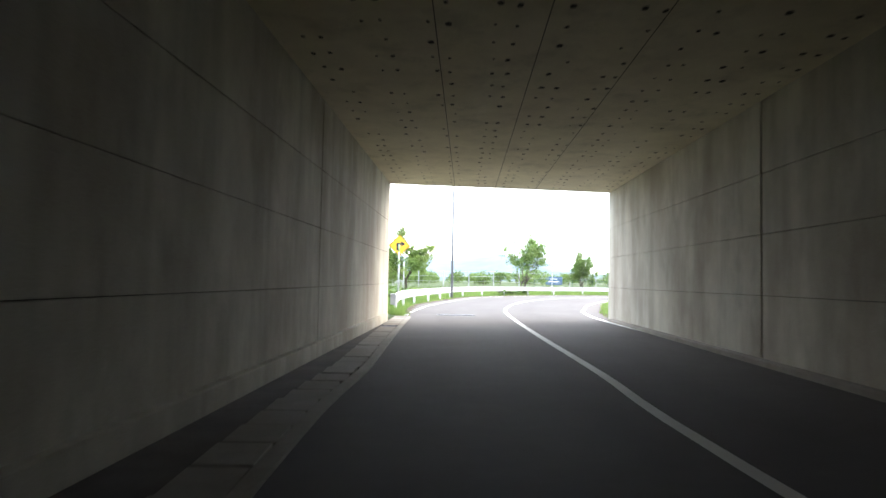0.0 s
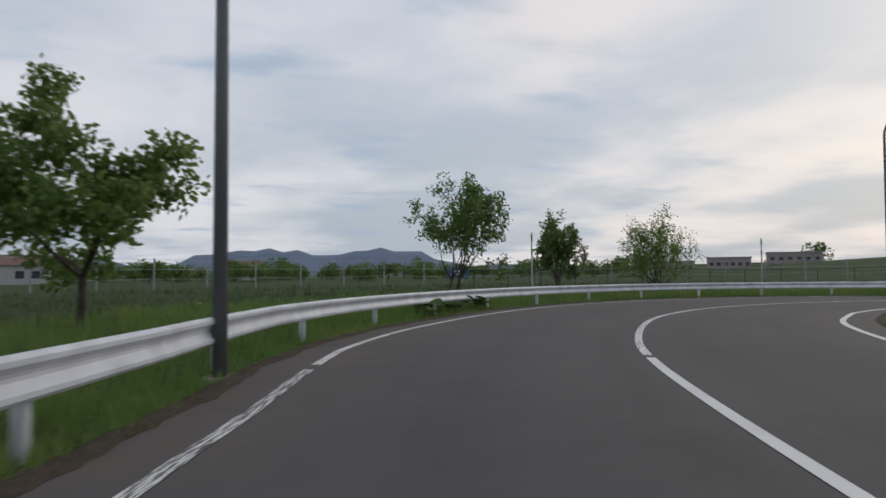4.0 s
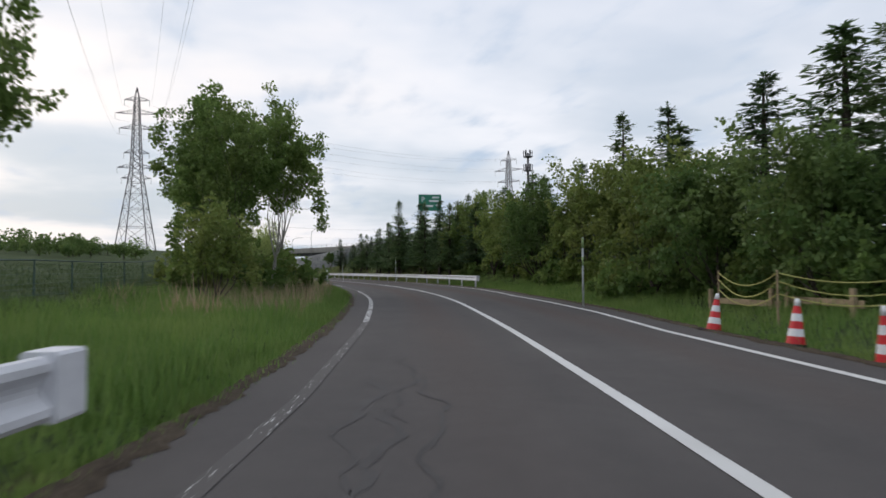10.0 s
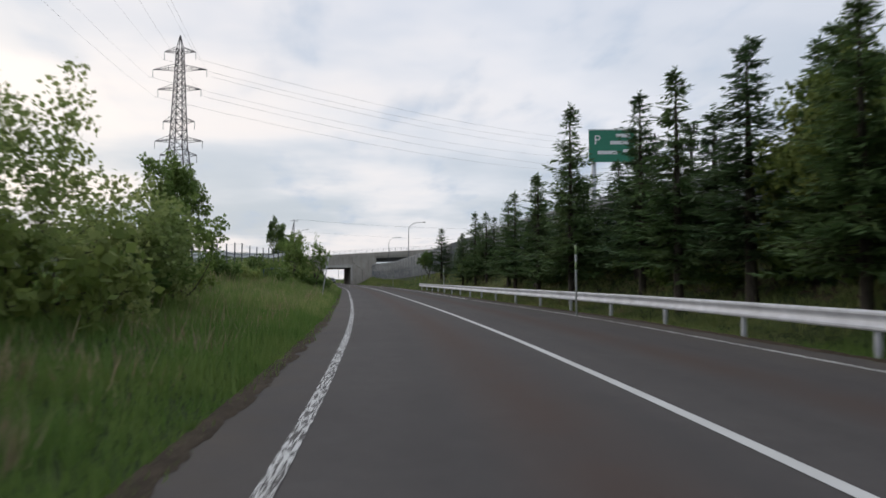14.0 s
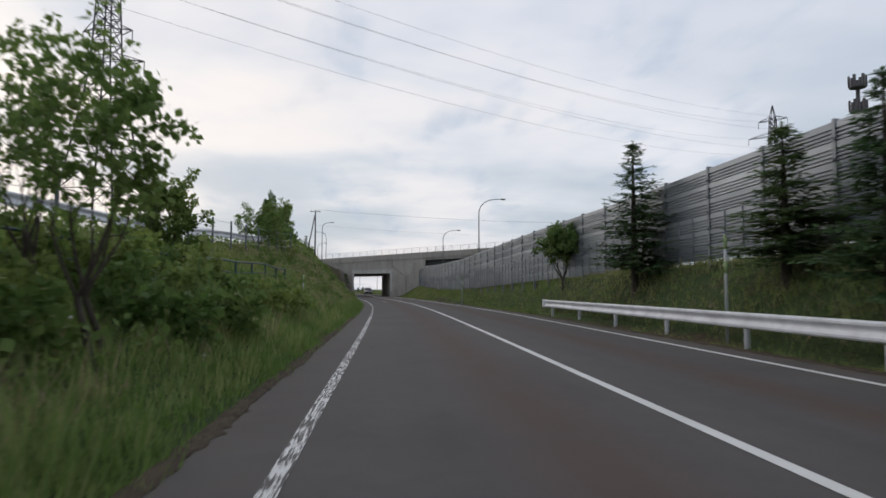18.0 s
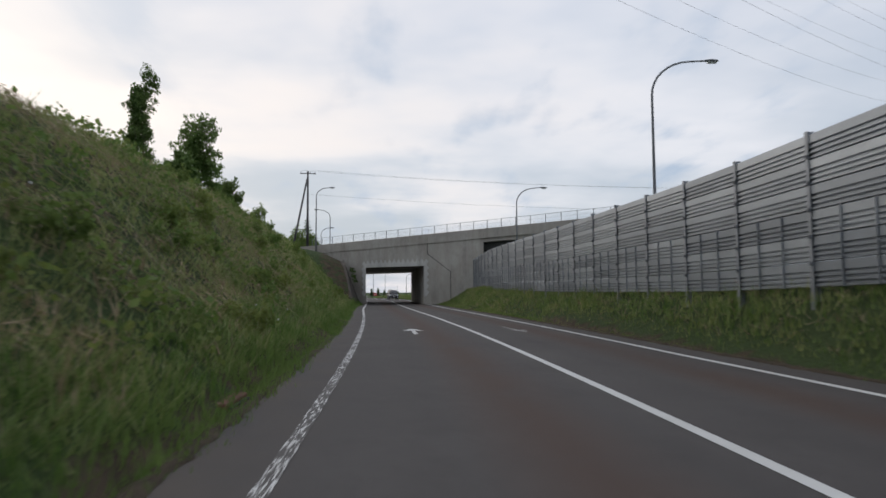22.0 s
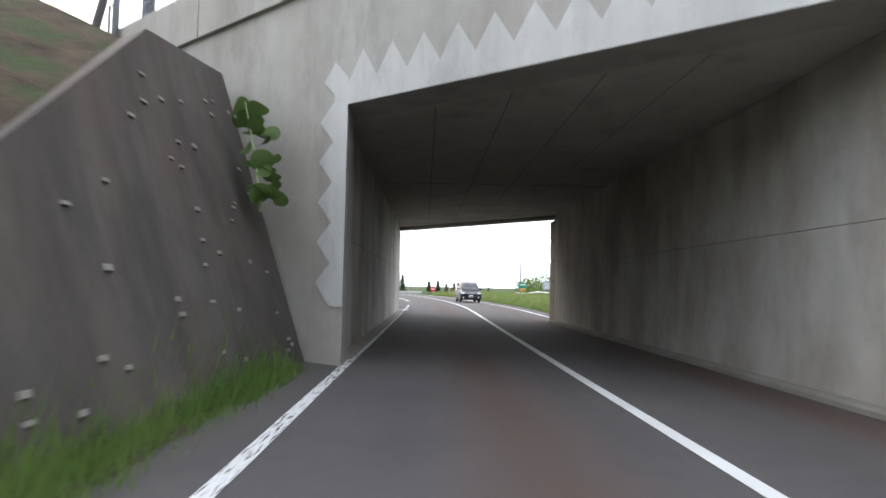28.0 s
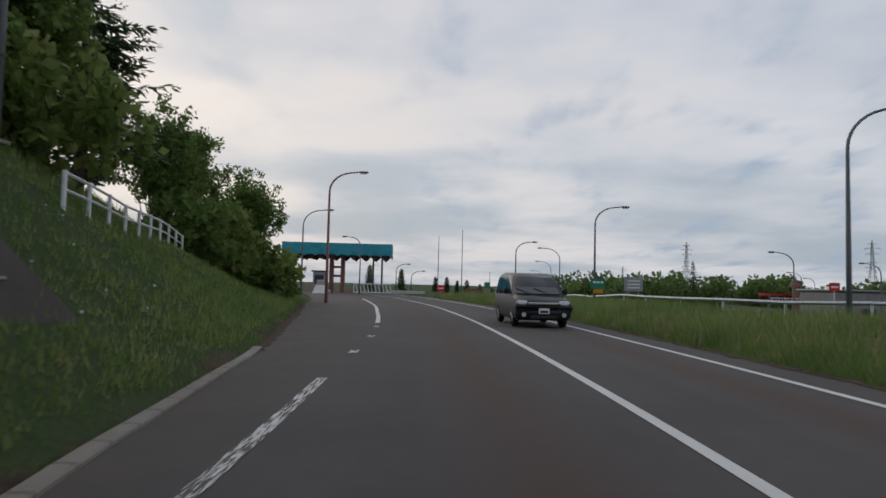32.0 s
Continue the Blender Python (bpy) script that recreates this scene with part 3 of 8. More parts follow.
def build_ground():
    def axis(lo, hi, step, out_lo, out_hi):
        mid = np.arange(lo, hi + 0.01, step)
        grow = np.cumsum(step * 1.22 ** np.arange(1, 60))
        return np.r_[(lo - grow[grow < lo - out_lo])[::-1], mid, hi + grow[grow < out_hi - hi]]

    xs, ys = axis(-12, 336, 1.0, -2600, 4200), axis(18, 76, 0.9, -2600, 3200)
    gx, gy = np.meshgrid(xs, ys)
    h = ground_height(gx, gy)
    s, d = station(gx, gy)
    le, re = left_edge(s), right_edge(s)
    off = np.where(d > 0, d - le, re - d)
    soil = np.clip(1 - (off - 0.1) / np.where(d > 0, 0.28, 0.3), 0, 1) * 0.85
    steep = (d > 0) & (s > SX(185)) & (s < SX(250))
    soil = np.where(steep & (off > 0.6), 0.42, soil)
    soil = np.where((d < 0) & (s > SX(105)) & (s < SX(170)) & (off > 1.5), 0.40, soil)
    soil = np.where((d < 0) & (s > SX(80, 43)) & (s < SX(112)) & (off > 2.5) & (off < 14), 0.5, soil)
    nx, ny = len(xs), len(ys)
    verts = np.stack([gx.ravel(), gy.ravel(), h.ravel()], 1)
    idx = np.arange(nx * ny).reshape(ny, nx)
    faces = np.stack([idx[:-1, :-1].ravel(), idx[:-1, 1:].ravel(), idx[1:, 1:].ravel(), idx[1:, :-1].ravel()], 1)
    me = mesh_of("ground", verts, faces, M_GROUND, True)
    a = me.attributes.new("soil", "FLOAT", "POINT")
    a.data.foreach_set("value", soil.astype(np.float32))
    return tagged(new("ground", me), "grassy verges, banks and open fields with bare soil", "ground", kind="structure")


ground = build_ground()


def gz(x, y):
    return float(ground_height(np.array([x]), np.array([y]))[0])

# ---- first underpass, where the way begins ----
T1_L = lambda y: -1.55 + 0.08 * (y - 19.8)
T1_R = lambda y: 5.86 + 0.08 * (y - 20.7)
T1_TOP = 4.32


def slab_between(p0, p1, z0, z1, thick, name, material, parent=None, bevel=0.0, label=""):
    """An upright slab whose face runs from p0 to p1 in plan; thick goes to the right of that way."""
    p0, p1 = Vector((*p0, 0)), Vector((*p1, 0))
    run = p1 - p0
    ang = math.atan2(run.y, run.x)
    me = Shape().box(0, -thick, 0, run.length, 0, z1 - z0, bevel=bevel).mesh(name, material)
    return piece(name, me, parent, label, Matrix.Translation((p0.x, p0.y, z0)) @ Matrix.Rotation(ang, 4, "Z"))


def formwork_wall(name, label, p0, p1, top, flip, levels, bays, material):
    """A cast concrete wall whose pour joints part it into panels; the panels stand proud of a dark core."""
    a, b = Vector((*p0, 0)), Vector((*p1, 0))
    run = (b - a).normalized()
    out = Vector((-run.y, run.x, 0)) * (1 if flip else -1)  # towards the road
    wall = thing(name, label, "wall", kind="structure")
    core0, core1 = (a - out * 0.04), (b - out * 0.04)
    th = 0.8
    s = Shape()
    v = [core0, core1, core1 - out * th, core0 - out * th]
    s.add([(q.x, q.y, -0.3) for q in v] + [(q.x, q.y, top) for q in v], [(0, 1, 5, 4), (1, 2, 6, 5), (2, 3, 7, 6), (3, 0, 4, 7), (4, 5, 6, 7), (3, 2, 1, 0)])
    piece("core", s.mesh("core", M_JOINT), wall)
    length = (b - a).length
    rnd = random.Random(name)
    for i in range(len(bays) - 1):
        x0, x1 = bays[i] * length, bays[i + 1] * length
        wide = 0.05 if bays[i + 1] in (0.8056, 0.7769, 0.406, 0.61) else 0.006
        for z0, z1 in zip(levels[:-1], levels[1:]):
            me = Shape().box(x0 + 0.003, 0, z0 + 0.004, x1 - wide, 0.04 + rnd.uniform(0, 0.004), z1 - 0.004, bevel=0.006).mesh("panel", material)
            m = Matrix((( run.x, out.x, 0, a.x - out.x * 0.04), (run.y, out.y, 0, a.y - out.y * 0.04), (0, 0, 1, 0), (0, 0, 0, 1)))
            if m.determinant() < 0:
                me.flip_normals()
            piece("panel", me, wall, place=m)
    return wall


def build_first_underpass():
    # y0: unseen length added behind the start, to hold back light from the rear
    y0, yl, yr = -30.0, 19.8, 20.7
    lev = [-0.1, 1.1, 2.1, 3.1, T1_TOP]
    bays = [0, 0.2, 0.4, 0.6, 0.8056, 1.0]
    formwork_wall("wall_underpass_left", "grey cast concrete underpass wall with pour joints and stains", (T1_L(y0), y0), (T1_L(yl), yl), T1_TOP, False, lev, bays, M_TUNNEL)
    formwork_wall("wall_underpass_right", "grey cast concrete underpass wall with pour joints and stains", (T1_R(y0), y0), (T1_R(yr), yr), T1_TOP, True, lev, [0, 0.2, 0.4, 0.6, 0.7769, 1.0], M_TUNNEL)
    # ceiling slab
    s = Shape()
    c = [(T1_L(y0) - 0.8, y0), (T1_R(y0) + 0.8, y0), (T1_R(yr) + 0.8, yr + 0.05), (T1_L(yl) - 0.8, yl - 0.05)]
    s.add([(x, y, T1_TOP) for x, y in c] + [(x, y, T1_TOP + 1.1) for x, y in c], [(3, 2, 1, 0), (4, 5, 6, 7), (0, 1, 5, 4), (1, 2, 6, 5), (2, 3, 7, 6), (3, 0, 4, 7)])
    # board joints and form-tie holes under the slab
    ob = tagged(new("ceiling_underpass", s.mesh("ceiling_underpass", M_CEIL)), "brownish board-marked concrete ceiling with rows of tie holes", "ceiling", kind="structure")
    h = Shape()
    rnd = random.Random(4)
    for k in range(9):
        f0 = (k + 0.6) / 9
        for j in range(54):
            y = -12 + j * 0.6
            x = T1_L(y) + f0 * (T1_R(y) - T1_L(y))
            for dx in (-0.11, 0.11):
                if rnd.random() < 0.16:
                    continue
                cx, cy, r = x + dx + rnd.uniform(-0.03, 0.03), y + rnd.uniform(-0.04, 0.04), rnd.uniform(0.022, 0.05)
                n = 7
                h.add([(cx + r * math.cos(6.283 * i / n) * rnd.uniform(0.7, 1.2), cy + 1.4 * r * math.sin(6.283 * i / n), T1_TOP - 0.004) for i in range(n)], [tuple(range(n - 1, -1, -1))])
    piece("tie_holes", h.mesh("tie_holes", plain("dark_hole", (0.05, 0.045, 0.038), 0.95)), ob, "rows of small dark form-tie holes")["kind"] = "stuff"
    g = Shape()
    for f0 in (0.28, 0.46, 0.64):
        a, b = y0, 20.0
        xa, xb = T1_L(a) + f0 * 7.4, T1_L(b) + f0 * 7.4
        g.add([(xa, a, T1_TOP - 0.003), (xa + 0.012, a, T1_TOP - 0.003), (xb + 0.012, b, T1_TOP - 0.003), (xb, b, T1_TOP - 0.003)], [(3, 2, 1, 0)])
    piece("board_joints", g.mesh("board_joints", M_JOINT), ob, "thin dark joints between boards")
    # earth fill and parapets over the underpass
    fill = Shape()
    yb, yf = -22.0, 11.5
    for x0, wl, dx in ((-60, T1_L, -0.9), (70, T1_R, 0.9)):
        fill.add([(x0, yb - 8, -0.2), (wl(-25) + dx, yb - 2.5, -0.2), (wl(19) + dx, 19.0, -0.2), (x0, 19.0, -0.2), (x0, yb, 5.4), (wl(yb) + dx, yb, 5.4), (wl(yf) + dx, yf, 5.4), (x0, yf, 5.4)],
                 [(0, 1, 5, 4), (1, 2, 6, 5), (2, 3, 7, 6), (3, 0, 4, 7), (4, 5, 6, 7)])
    tagged(new("embankment", fill.mesh("embankment", M_GROUND)), "grassy embankment on both sides of the underpass", "embankment", kind="structure")
    # gutter along the left wall
    gut = thing("gutter", "concrete gutter with cover slabs along the underpass wall", "gutter", kind="structure")
    ys = np.arange(-14, 20.2, 0.6)

    def edge(y):
        s, d = station([T1_L(y) + 0.8], [y])
        return float(at_station(np.array([s[0]]), left_edge(np.array([s[0]])))[0, 0])

    rnd = random.Random(7)
    for y in ys:
        w, e = T1_L(y), edge(y)
        x0 = e - 0.58
        me_w = 0.42
        s = Shape().box(x0 + 0.02, y + 0.008, -0.1, x0 + 0.02 + me_w, y + 0.592, 0.018 + rnd.uniform(-0.008, 0.012), bevel=0.012)
        if abs(y - 16.0) < 0.3:
            s = Shape()
            for i in range(9):
                s.box(x0 + 0.03 + i * 0.047, y, -0.05, x0 + 0.04 + i * 0.047, y + 0.59, 0.012)
            s.box(x0 + 0.02, y, -0.05, x0 + 0.44, y + 0.02, 0.014).box(x0 + 0.02, y + 0.57, -0.05, x0 + 0.44, y + 0.59, 0.014)
            piece("drain_grate", s.mesh("drain_grate", M_POLE), gut, "dark steel drain grate")
            continue
        piece("gutter_slab", s.mesh("gutter_slab", M_KERB), gut)
    a = np.array([(edge(y), y, 0.0) for y in np.arange(-14, 22.0, 1.0)])
    piece("edging", Shape().sweep(a, [(0.0, -0.2), (0.0, 0.01), (-0.01, 0.02), (-0.14, 0.02), (-0.14, -0.2)], True).mesh("edging", M_KERB), gut, "worn concrete edging strip")
    bed = np.array([(T1_L(y) + 0.05, y, 0.0) for y in np.arange(-14, 21.5, 1.0)])
    piece("channel_bed", Shape().sweep(bed, [(0.0, -0.3), (0.0, -0.035), (0.75, -0.035), (0.75, -0.3)], True).mesh("channel_bed", M_WING), gut, "dark concrete channel bed")
    b = np.array([(T1_L(y), y, 0.0) for y in np.arange(-14, 19.9, 1.0)])
    piece("wall_base", Shape().sweep(b, [(0.11, -0.2), (0.11, 0.19), (0.095, 0.205), (0.004, 0.205), (0.004, -0.2)], True).mesh("wall_base", M_TUNNEL), gut, "low concrete plinth at the wall")
    # low kerb on the right
    c = np.array([(T1_R(y), y, 0.0) for y in np.arange(-14, 20.7, 1.0)])
    tagged(new("kerb_underpass", Shape().sweep(c, [(-0.004, -0.2), (-0.004, 0.09), (-0.16, 0.09), (-0.175, 0.075), (-0.175, -0.2)], True).mesh("kerb_underpass", M_KERB)), "low concrete kerb at the foot of the wall", "kerb", kind="structure")
    # storm drain across the lane just outside
    gr = thing("storm_drain", "dark steel storm drain grating let into the asphalt", "drain grate", pose(0.15, 22.3, 0.012, 0, 0, 3))
    fr = Shape().box(0, -0.33, -0.05, 1.3, -0.29, 0.0).box(0, 0.29, -0.05, 1.3, 0.33, 0.0).box(0, -0.29, -0.05, 0.03, 0.29, 0.0).box(1.27, -0.29, -0.05, 1.3, 0.29, 0.0)
    piece("drain_frame", fr.mesh("drain_frame", M_POLE), gr)
    for i in range(20):
        piece("bar", Shape().box(0.06 + i * 0.06, -0.29, -0.04, 0.085 + i * 0.06, 0.29, 0.0).mesh("bar", M_POLE), gr)
    piece("pit", Shape().box(0.03, -0.29, -0.05, 1.27, 0.29, -0.045).mesh("pit", M_JOINT), gr)


build_first_underpass()

# ---- second underpass with the bridge over it ----
UA = Vector((249.1, 42.45))
UU = Vector((0.5894, 0.8078))  # along the front, to the left
UN = Vector((UU.y, -UU.x))  # into the bridge
UP_TOP = 4.05
EX_L, EX_R = Vector((270.7, 43.3)), Vector((264.4, 36.95))
FACE = Matrix(((UU.x, 0.999, 0, UA.x), (UU.y, 0.039, 0, UA.y), (0, 0, 1, 0), (0, 0, 0, 1)))  # (along, in, up)


def deck_z(a):
    return 7.12 - 0.032 * a


def prism(name, material, outline, in0, in1, m):
    """A flat outline of (along, up) points given thickness from in0 to in1."""
    n = len(outline)
    v = [(a, in0, z) for a, z in outline] + [(a, in1, z) for a, z in outline]
    f = [tuple(range(n)), tuple(range(2 * n - 1, n - 1, -1))] + [(i + n, (i + 1) % n + n, (i + 1) % n, i) for i in range(n)]
    bm = bmesh.new()
    vs = [bm.verts.new(p) for p in v]
    for q in f:
        bm.faces.new([vs[i] for i in q])
    bm.transform(m)
    bmesh.ops.recalc_face_normals(bm, faces=bm.faces)
    me = bpy.data.meshes.new(name)
    bm.to_mesh(me)
    bm.free()
    me.materials.append(material)
    return me


def build_second_underpass():
    front = thing("bridge_front", "weathered grey concrete bridge front with rust streaks", "bridge wall", kind="structure")
    T = UP_TOP
    piece("face_panel", prism("face_panel", M_BRIDGE, [(0, -0.3), (9, -0.3), (9, 6.2), (0, 6.2)], 0, 0.9, FACE), front)
    piece("face_panel", prism("face_panel", M_BRIDGE, [(-7.74, T - 0.006), (0, T - 0.006), (0, 6.2), (-7.74, 6.4)], 0, 0.9, FACE), front)
    piece("face_panel", prism("face_panel", M_BRIDGE, [(-7.74, -0.3), (-10.96, -0.3), (-10.96, 3.36), (-8.13, 5.28), (-8.13, 6.42), (-7.74, 6.4)], 0, 0.9, FACE), front)
    piece("face_panel", prism("face_panel", M_BRIDGE, [(-10.99, -0.3), (-14.8, -0.3), (-14.8, 6.6), (-8.16, 6.43), (-8.16, 5.29), (-10.99, 3.36)], 0.004, 0.9, FACE), front)
    piece("joint", prism("joint", M_JOINT, [(-10.94, 0.0), (-11.01, 0.0), (-11.01, 3.37), (-8.18, 5.30), (-8.18, 6.4), (-8.11, 6.4), (-8.11, 5.27), (-10.94, 3.35)], -0.004, 0.01, FACE), front, "dark open joint")
    # parapet band
    par = thing("bridge_parapet", "weathered concrete parapet along the bridge edge", "parapet", kind="structure")
    for a0, a1 in ((14, 4.2), (4.18, -4), (-4.02, -8.12), (-8.16, -14.8), (-14.84, -23), (-23.03, -31), (-31.03, -46)):
        piece("parapet_block", prism("parapet_block", M_BRIDGE, [(a0, deck_z(a0) - 1.0), (a0, deck_z(a0) - 0.03), (a1, deck_z(a1) - 0.03), (a1, deck_z(a1) - 1.0)], -0.12, 0.3, FACE), par)
    # girder over the expressway; the shade under it is put into the lower part's colour
    gird = thing("bridge_girder", "concrete bridge girder over the expressway, lower part coloured dark as shade", "girder", kind="structure")
    piece("girder", prism("girder", M_BRIDGE, [(-14.8, 6.25), (-46, 6.9), (-46, 7.6), (-14.8, 6.6)], 0.1, 10, FACE), gird)
    piece("girder", prism("girder", plain("girder_shade", (0.09, 0.09, 0.09), 0.9), [(-14.8, 5.4), (-46, 6.0), (-46, 6.9), (-14.8, 6.25)], 1.2, 9, FACE), gird)
    # zigzag border round the opening
    zz = thing("zigzag_border", "pale zigzag relief border cast round the underpass opening", "wall relief", kind="structure")
    band = 0.34
    pts = [(-0.0, T), (-7.74, T), (-7.74, T + band)]
    n = 13
    for i in range(n):
        a = -7.74 + (i + 0.5) * 7.74 / n
        pts += [(a, T + band + 0.48), (-7.74 + (i + 1) * 7.74 / n, T + band + 0.02)]
    pts[-1] = (0.0, T + band)
    piece("border_top", prism("border_top", M_PALE, pts, -0.03, 0.02, FACE), zz)
    for sgn, base in ((1, 0.0), (-1, -7.74)):
        q = [(base, 0.9), (base + sgn * 0.3, 0.9)]
        zs = 0.95
        for i in range(5):
            q += [(base + sgn * 0.62, zs + 0.32), (base + sgn * 0.3, zs + 0.62)]
            zs += 0.64
        q += [(base + sgn * 0.3, T + 0.2), (base + sgn * 0.55, T + 0.42), (base + sgn * 0.3, T + 0.72), (base, T + 0.42)]
        piece("border_side", prism("border_side", M_PALE, q, -0.033, 0.02, FACE), zz)
    # tunnel walls and ceiling
    lw0, lw1 = Vector((UA.x, UA.y)), EX_L
    rw0, rw1 = UA + UU * -7.74, EX_R
    lev = [-0.1, 2.05, T]
    formwork_wall("wall_second_left", "grey cast concrete underpass wall with pour joints and dark patches", (lw0.x + 0.9, lw0.y + 0.19), (lw1.x - 1.0, lw1.y - 0.039), T, False, lev, [0, 0.406, 0.72, 1.0], M_TUNNEL_B)
    formwork_wall("wall_second_right", "grey cast concrete underpass wall with pour joints", (rw0.x + 0.9, rw0.y + 0.035), (rw1.x - 1.0, rw1.y - 0.039), T, True, lev, [0, 0.36, 0.61, 1.0], M_TUNNEL_B)
    s = Shape()
    c = [(rw0.x + 0.1, rw0.y - 0.9), (rw1.x + 0.3, rw1.y - 0.9), (lw1.x + 0.5, lw1.y + 0.9), (lw0.x + 0.7, lw0.y + 0.9)]
    s.add([(x, y, T) for x, y in c] + [(x, y, 6.15) for x, y in c], [(3, 2, 1, 0), (4, 5, 6, 7), (0, 1, 5, 4), (1, 2, 6, 5), (2, 3, 7, 6), (3, 0, 4, 7)])
    ceil = tagged(new("ceiling_second", s.mesh("ceiling_second", concrete("dark_ceiling_concrete", (0.38, 0.365, 0.32), (0.50, 0.48, 0.425), 0.0, 0.2))), "grey concrete ceiling of the second underpass", "ceiling", kind="structure")
    for f0 in (0.25, 0.42, 0.6, 0.78):
        a, b = rw0.lerp(lw0, f0), rw1.lerp(lw1, f0)
        v = [(a.x + 1, a.y, T - 0.003), (a.x + 1, a.y + 0.012, T - 0.003), (b.x, b.y + 0.012, T - 0.003), (b.x, b.y, T - 0.003)]
        piece("board_joint", mesh_of("board_joint", v, [(0, 1, 2, 3)], M_WING), ceil)
    s = Shape().add([(256.6, 36.2, T - 0.004), (256.66, 36.2, T - 0.004), (256.66, 43.2, T - 0.004), (256.6, 43.2, T - 0.004)], [(3, 2, 1, 0)])
    tagged(new("ceiling_joint", s.mesh("ceiling_joint", M_JOINT)), "dark joint across the underpass ceiling", "joint", kind="structure")
    # kerbs at the feet of both walls
    for a, b, sg in ((Vector((lw0.x + 0.9, lw0.y + 0.19)), Vector((lw1.x - 1.0, lw1.y - 0.04)), 1), (Vector((rw0.x + 0.9, rw0.y + 0.035)), Vector((rw1.x - 1.0, rw1.y - 0.04)), -1)):
        path = [(*a.lerp(b, i / 8), 0.0) for i in range(9)]
        prof = [(0.0, -0.2), (0.0, 0.09), (sg * 0.19, 0.08), (sg * 0.21, 0.06), (sg * 0.22, -0.2)]
        tagged(new("kerb_second", Shape().sweep(path, prof, True).mesh("kerb_second", M_KERB)), "low dusty concrete kerb at the foot of the wall", "kerb", kind="structure")
    # lintel beam over the way out, a little lower
    run = (EX_L - EX_R).normalized()
    m = Matrix(((run.x, 0.999, 0, EX_R.x), (run.y, 0.039, 0, EX_R.y), (0, 0, 1, 0), (0, 0, 0, 1)))
    length = (EX_L - EX_R).length
    beam = thing("exit_beam", "dark concrete edge beam over the way out", "beam", kind="structure")
    piece("beam", prism("beam", M_BRIDGE, [(-1.5, T - 0.13), (length + 1.5, T - 0.13), (length + 1.5, 6.3), (-1.5, 6.3)], -0.7, 0.0, m), beam)
    # block-faced pillars at the way out
    M_BLOCK = concrete("pinkish_brown_block", (0.24, 0.195, 0.17), (0.31, 0.26, 0.23), 0.25)
    M_GAP = plain("blue_grey_joint", (0.13, 0.15, 0.20), 0.8)
    for nm, corner, sgn in (("pillar", EX_L, 1), ("pillar", EX_R, -1)):
        pil = thing("exit_pillar", "pillar of large pinkish-brown stone blocks with blue-grey joints", "pillar", kind="structure")
        a0, a1 = (length, length + 1.6) if sgn > 0 else (-1.6, 0.0)
        piece("pillar_core", prism("pillar_core", M_GAP, [(a0 + 0.03, -0.3), (a1 - 0.03, -0.3), (a1 - 0.03, T - 0.2), (a0 + 0.03, T - 0.2)], -0.97, -0.03, m), pil)
        for k in range(5):
            z0 = 0.0 + k * 0.78
            z1 = min(z0 + 0.72, T - 0.2)
            me = prism("block", M_BLOCK, [(a0, z0), (a1, z0), (a1, z1), (a0, z1)], -1.0, 0.0, m)
            bm = bmesh.new()
            bm.from_mesh(me)
            bmesh.ops.bevel(bm, geom=bm.edges, offset=0.02, segments=2, affect="EDGES")
            bm.to_mesh(me)
            bm.free()
            piece("block", me, pil)
    # deck over both fronts, closed in behind the left wall
    deck = Shape()
    c = [UA + UU * 14 + UN * 0.3, UA + UU * -14.8 + UN * 0.3, EX_R - UU * 9, EX_L + UU * 12]
    deck.add([(p.x, p.y, 6.16) for p in c] + [(p.x, p.y, 6.5) for p in c], [(3, 2, 1, 0), (4, 5, 6, 7), (0, 1, 5, 4), (1, 2, 6, 5), (2, 3, 7, 6), (3, 0, 4, 7)])
    tagged(new("bridge_deck", deck.mesh("bridge_deck", M_ROAD)), "asphalt road deck of the bridge", "bridge deck", kind="structure")
    back = thing("bridge_back", "concrete bridge front at the way out", "bridge wall", kind="structure")
    piece("face_panel", prism("face_panel", M_BRIDGE, [(length + 1.6, -0.3), (length + 9, -0.3), (length + 9, 6.3), (length + 1.6, 6.3)], -0.9, -0.02, m), back)
    piece("face_panel", prism("face_panel", M_BRIDGE, [(-9, -0.3), (-1.6, -0.3), (-1.6, 6.3), (-9, 6.3)], -0.9, -0.02, m), back)
    piece("parapet_block", prism("parapet_block", M_BRIDGE, [(-14, 6.3), (length + 14, 6.3), (length + 14, 7.3), (-14, 7.3)], -0.3, 0.05, m), back)
    # bridge railing
    rail = thing("bridge_railing", "light grey steel railing with posts on the parapet", "railing")
    v0 = lambda a, z: FACE @ Vector((a, 0.05, z))
    for a in np.arange(8, -40, -1.55):
        piece("post", Shape().tube([v0(a, deck_z(a) - 0.04), v0(a, deck_z(a) + 0.78)], 0.032, 6).mesh("post", M_POLE), rail)
    for dz, r in ((0.78, 0.022), (0.4, 0.008), (0.1, 0.010)):
        piece("rail", Shape().tube([v0(8, deck_z(8) + dz), v0(-40, deck_z(-40) + dz)], r, 6).mesh("rail", M_GALV), rail)
    fine = Shape()
    for a in np.arange(8, -40, -0.12):
        fine.tube([v0(a, deck_z(a) + 0.1), v0(a, deck_z(a) + 0.78)], 0.0035, 3, False)
    piece("wire_mesh", fine.mesh("wire_mesh", M_GALV), rail, "fine grey wire infill")["kind"] = "stuff"
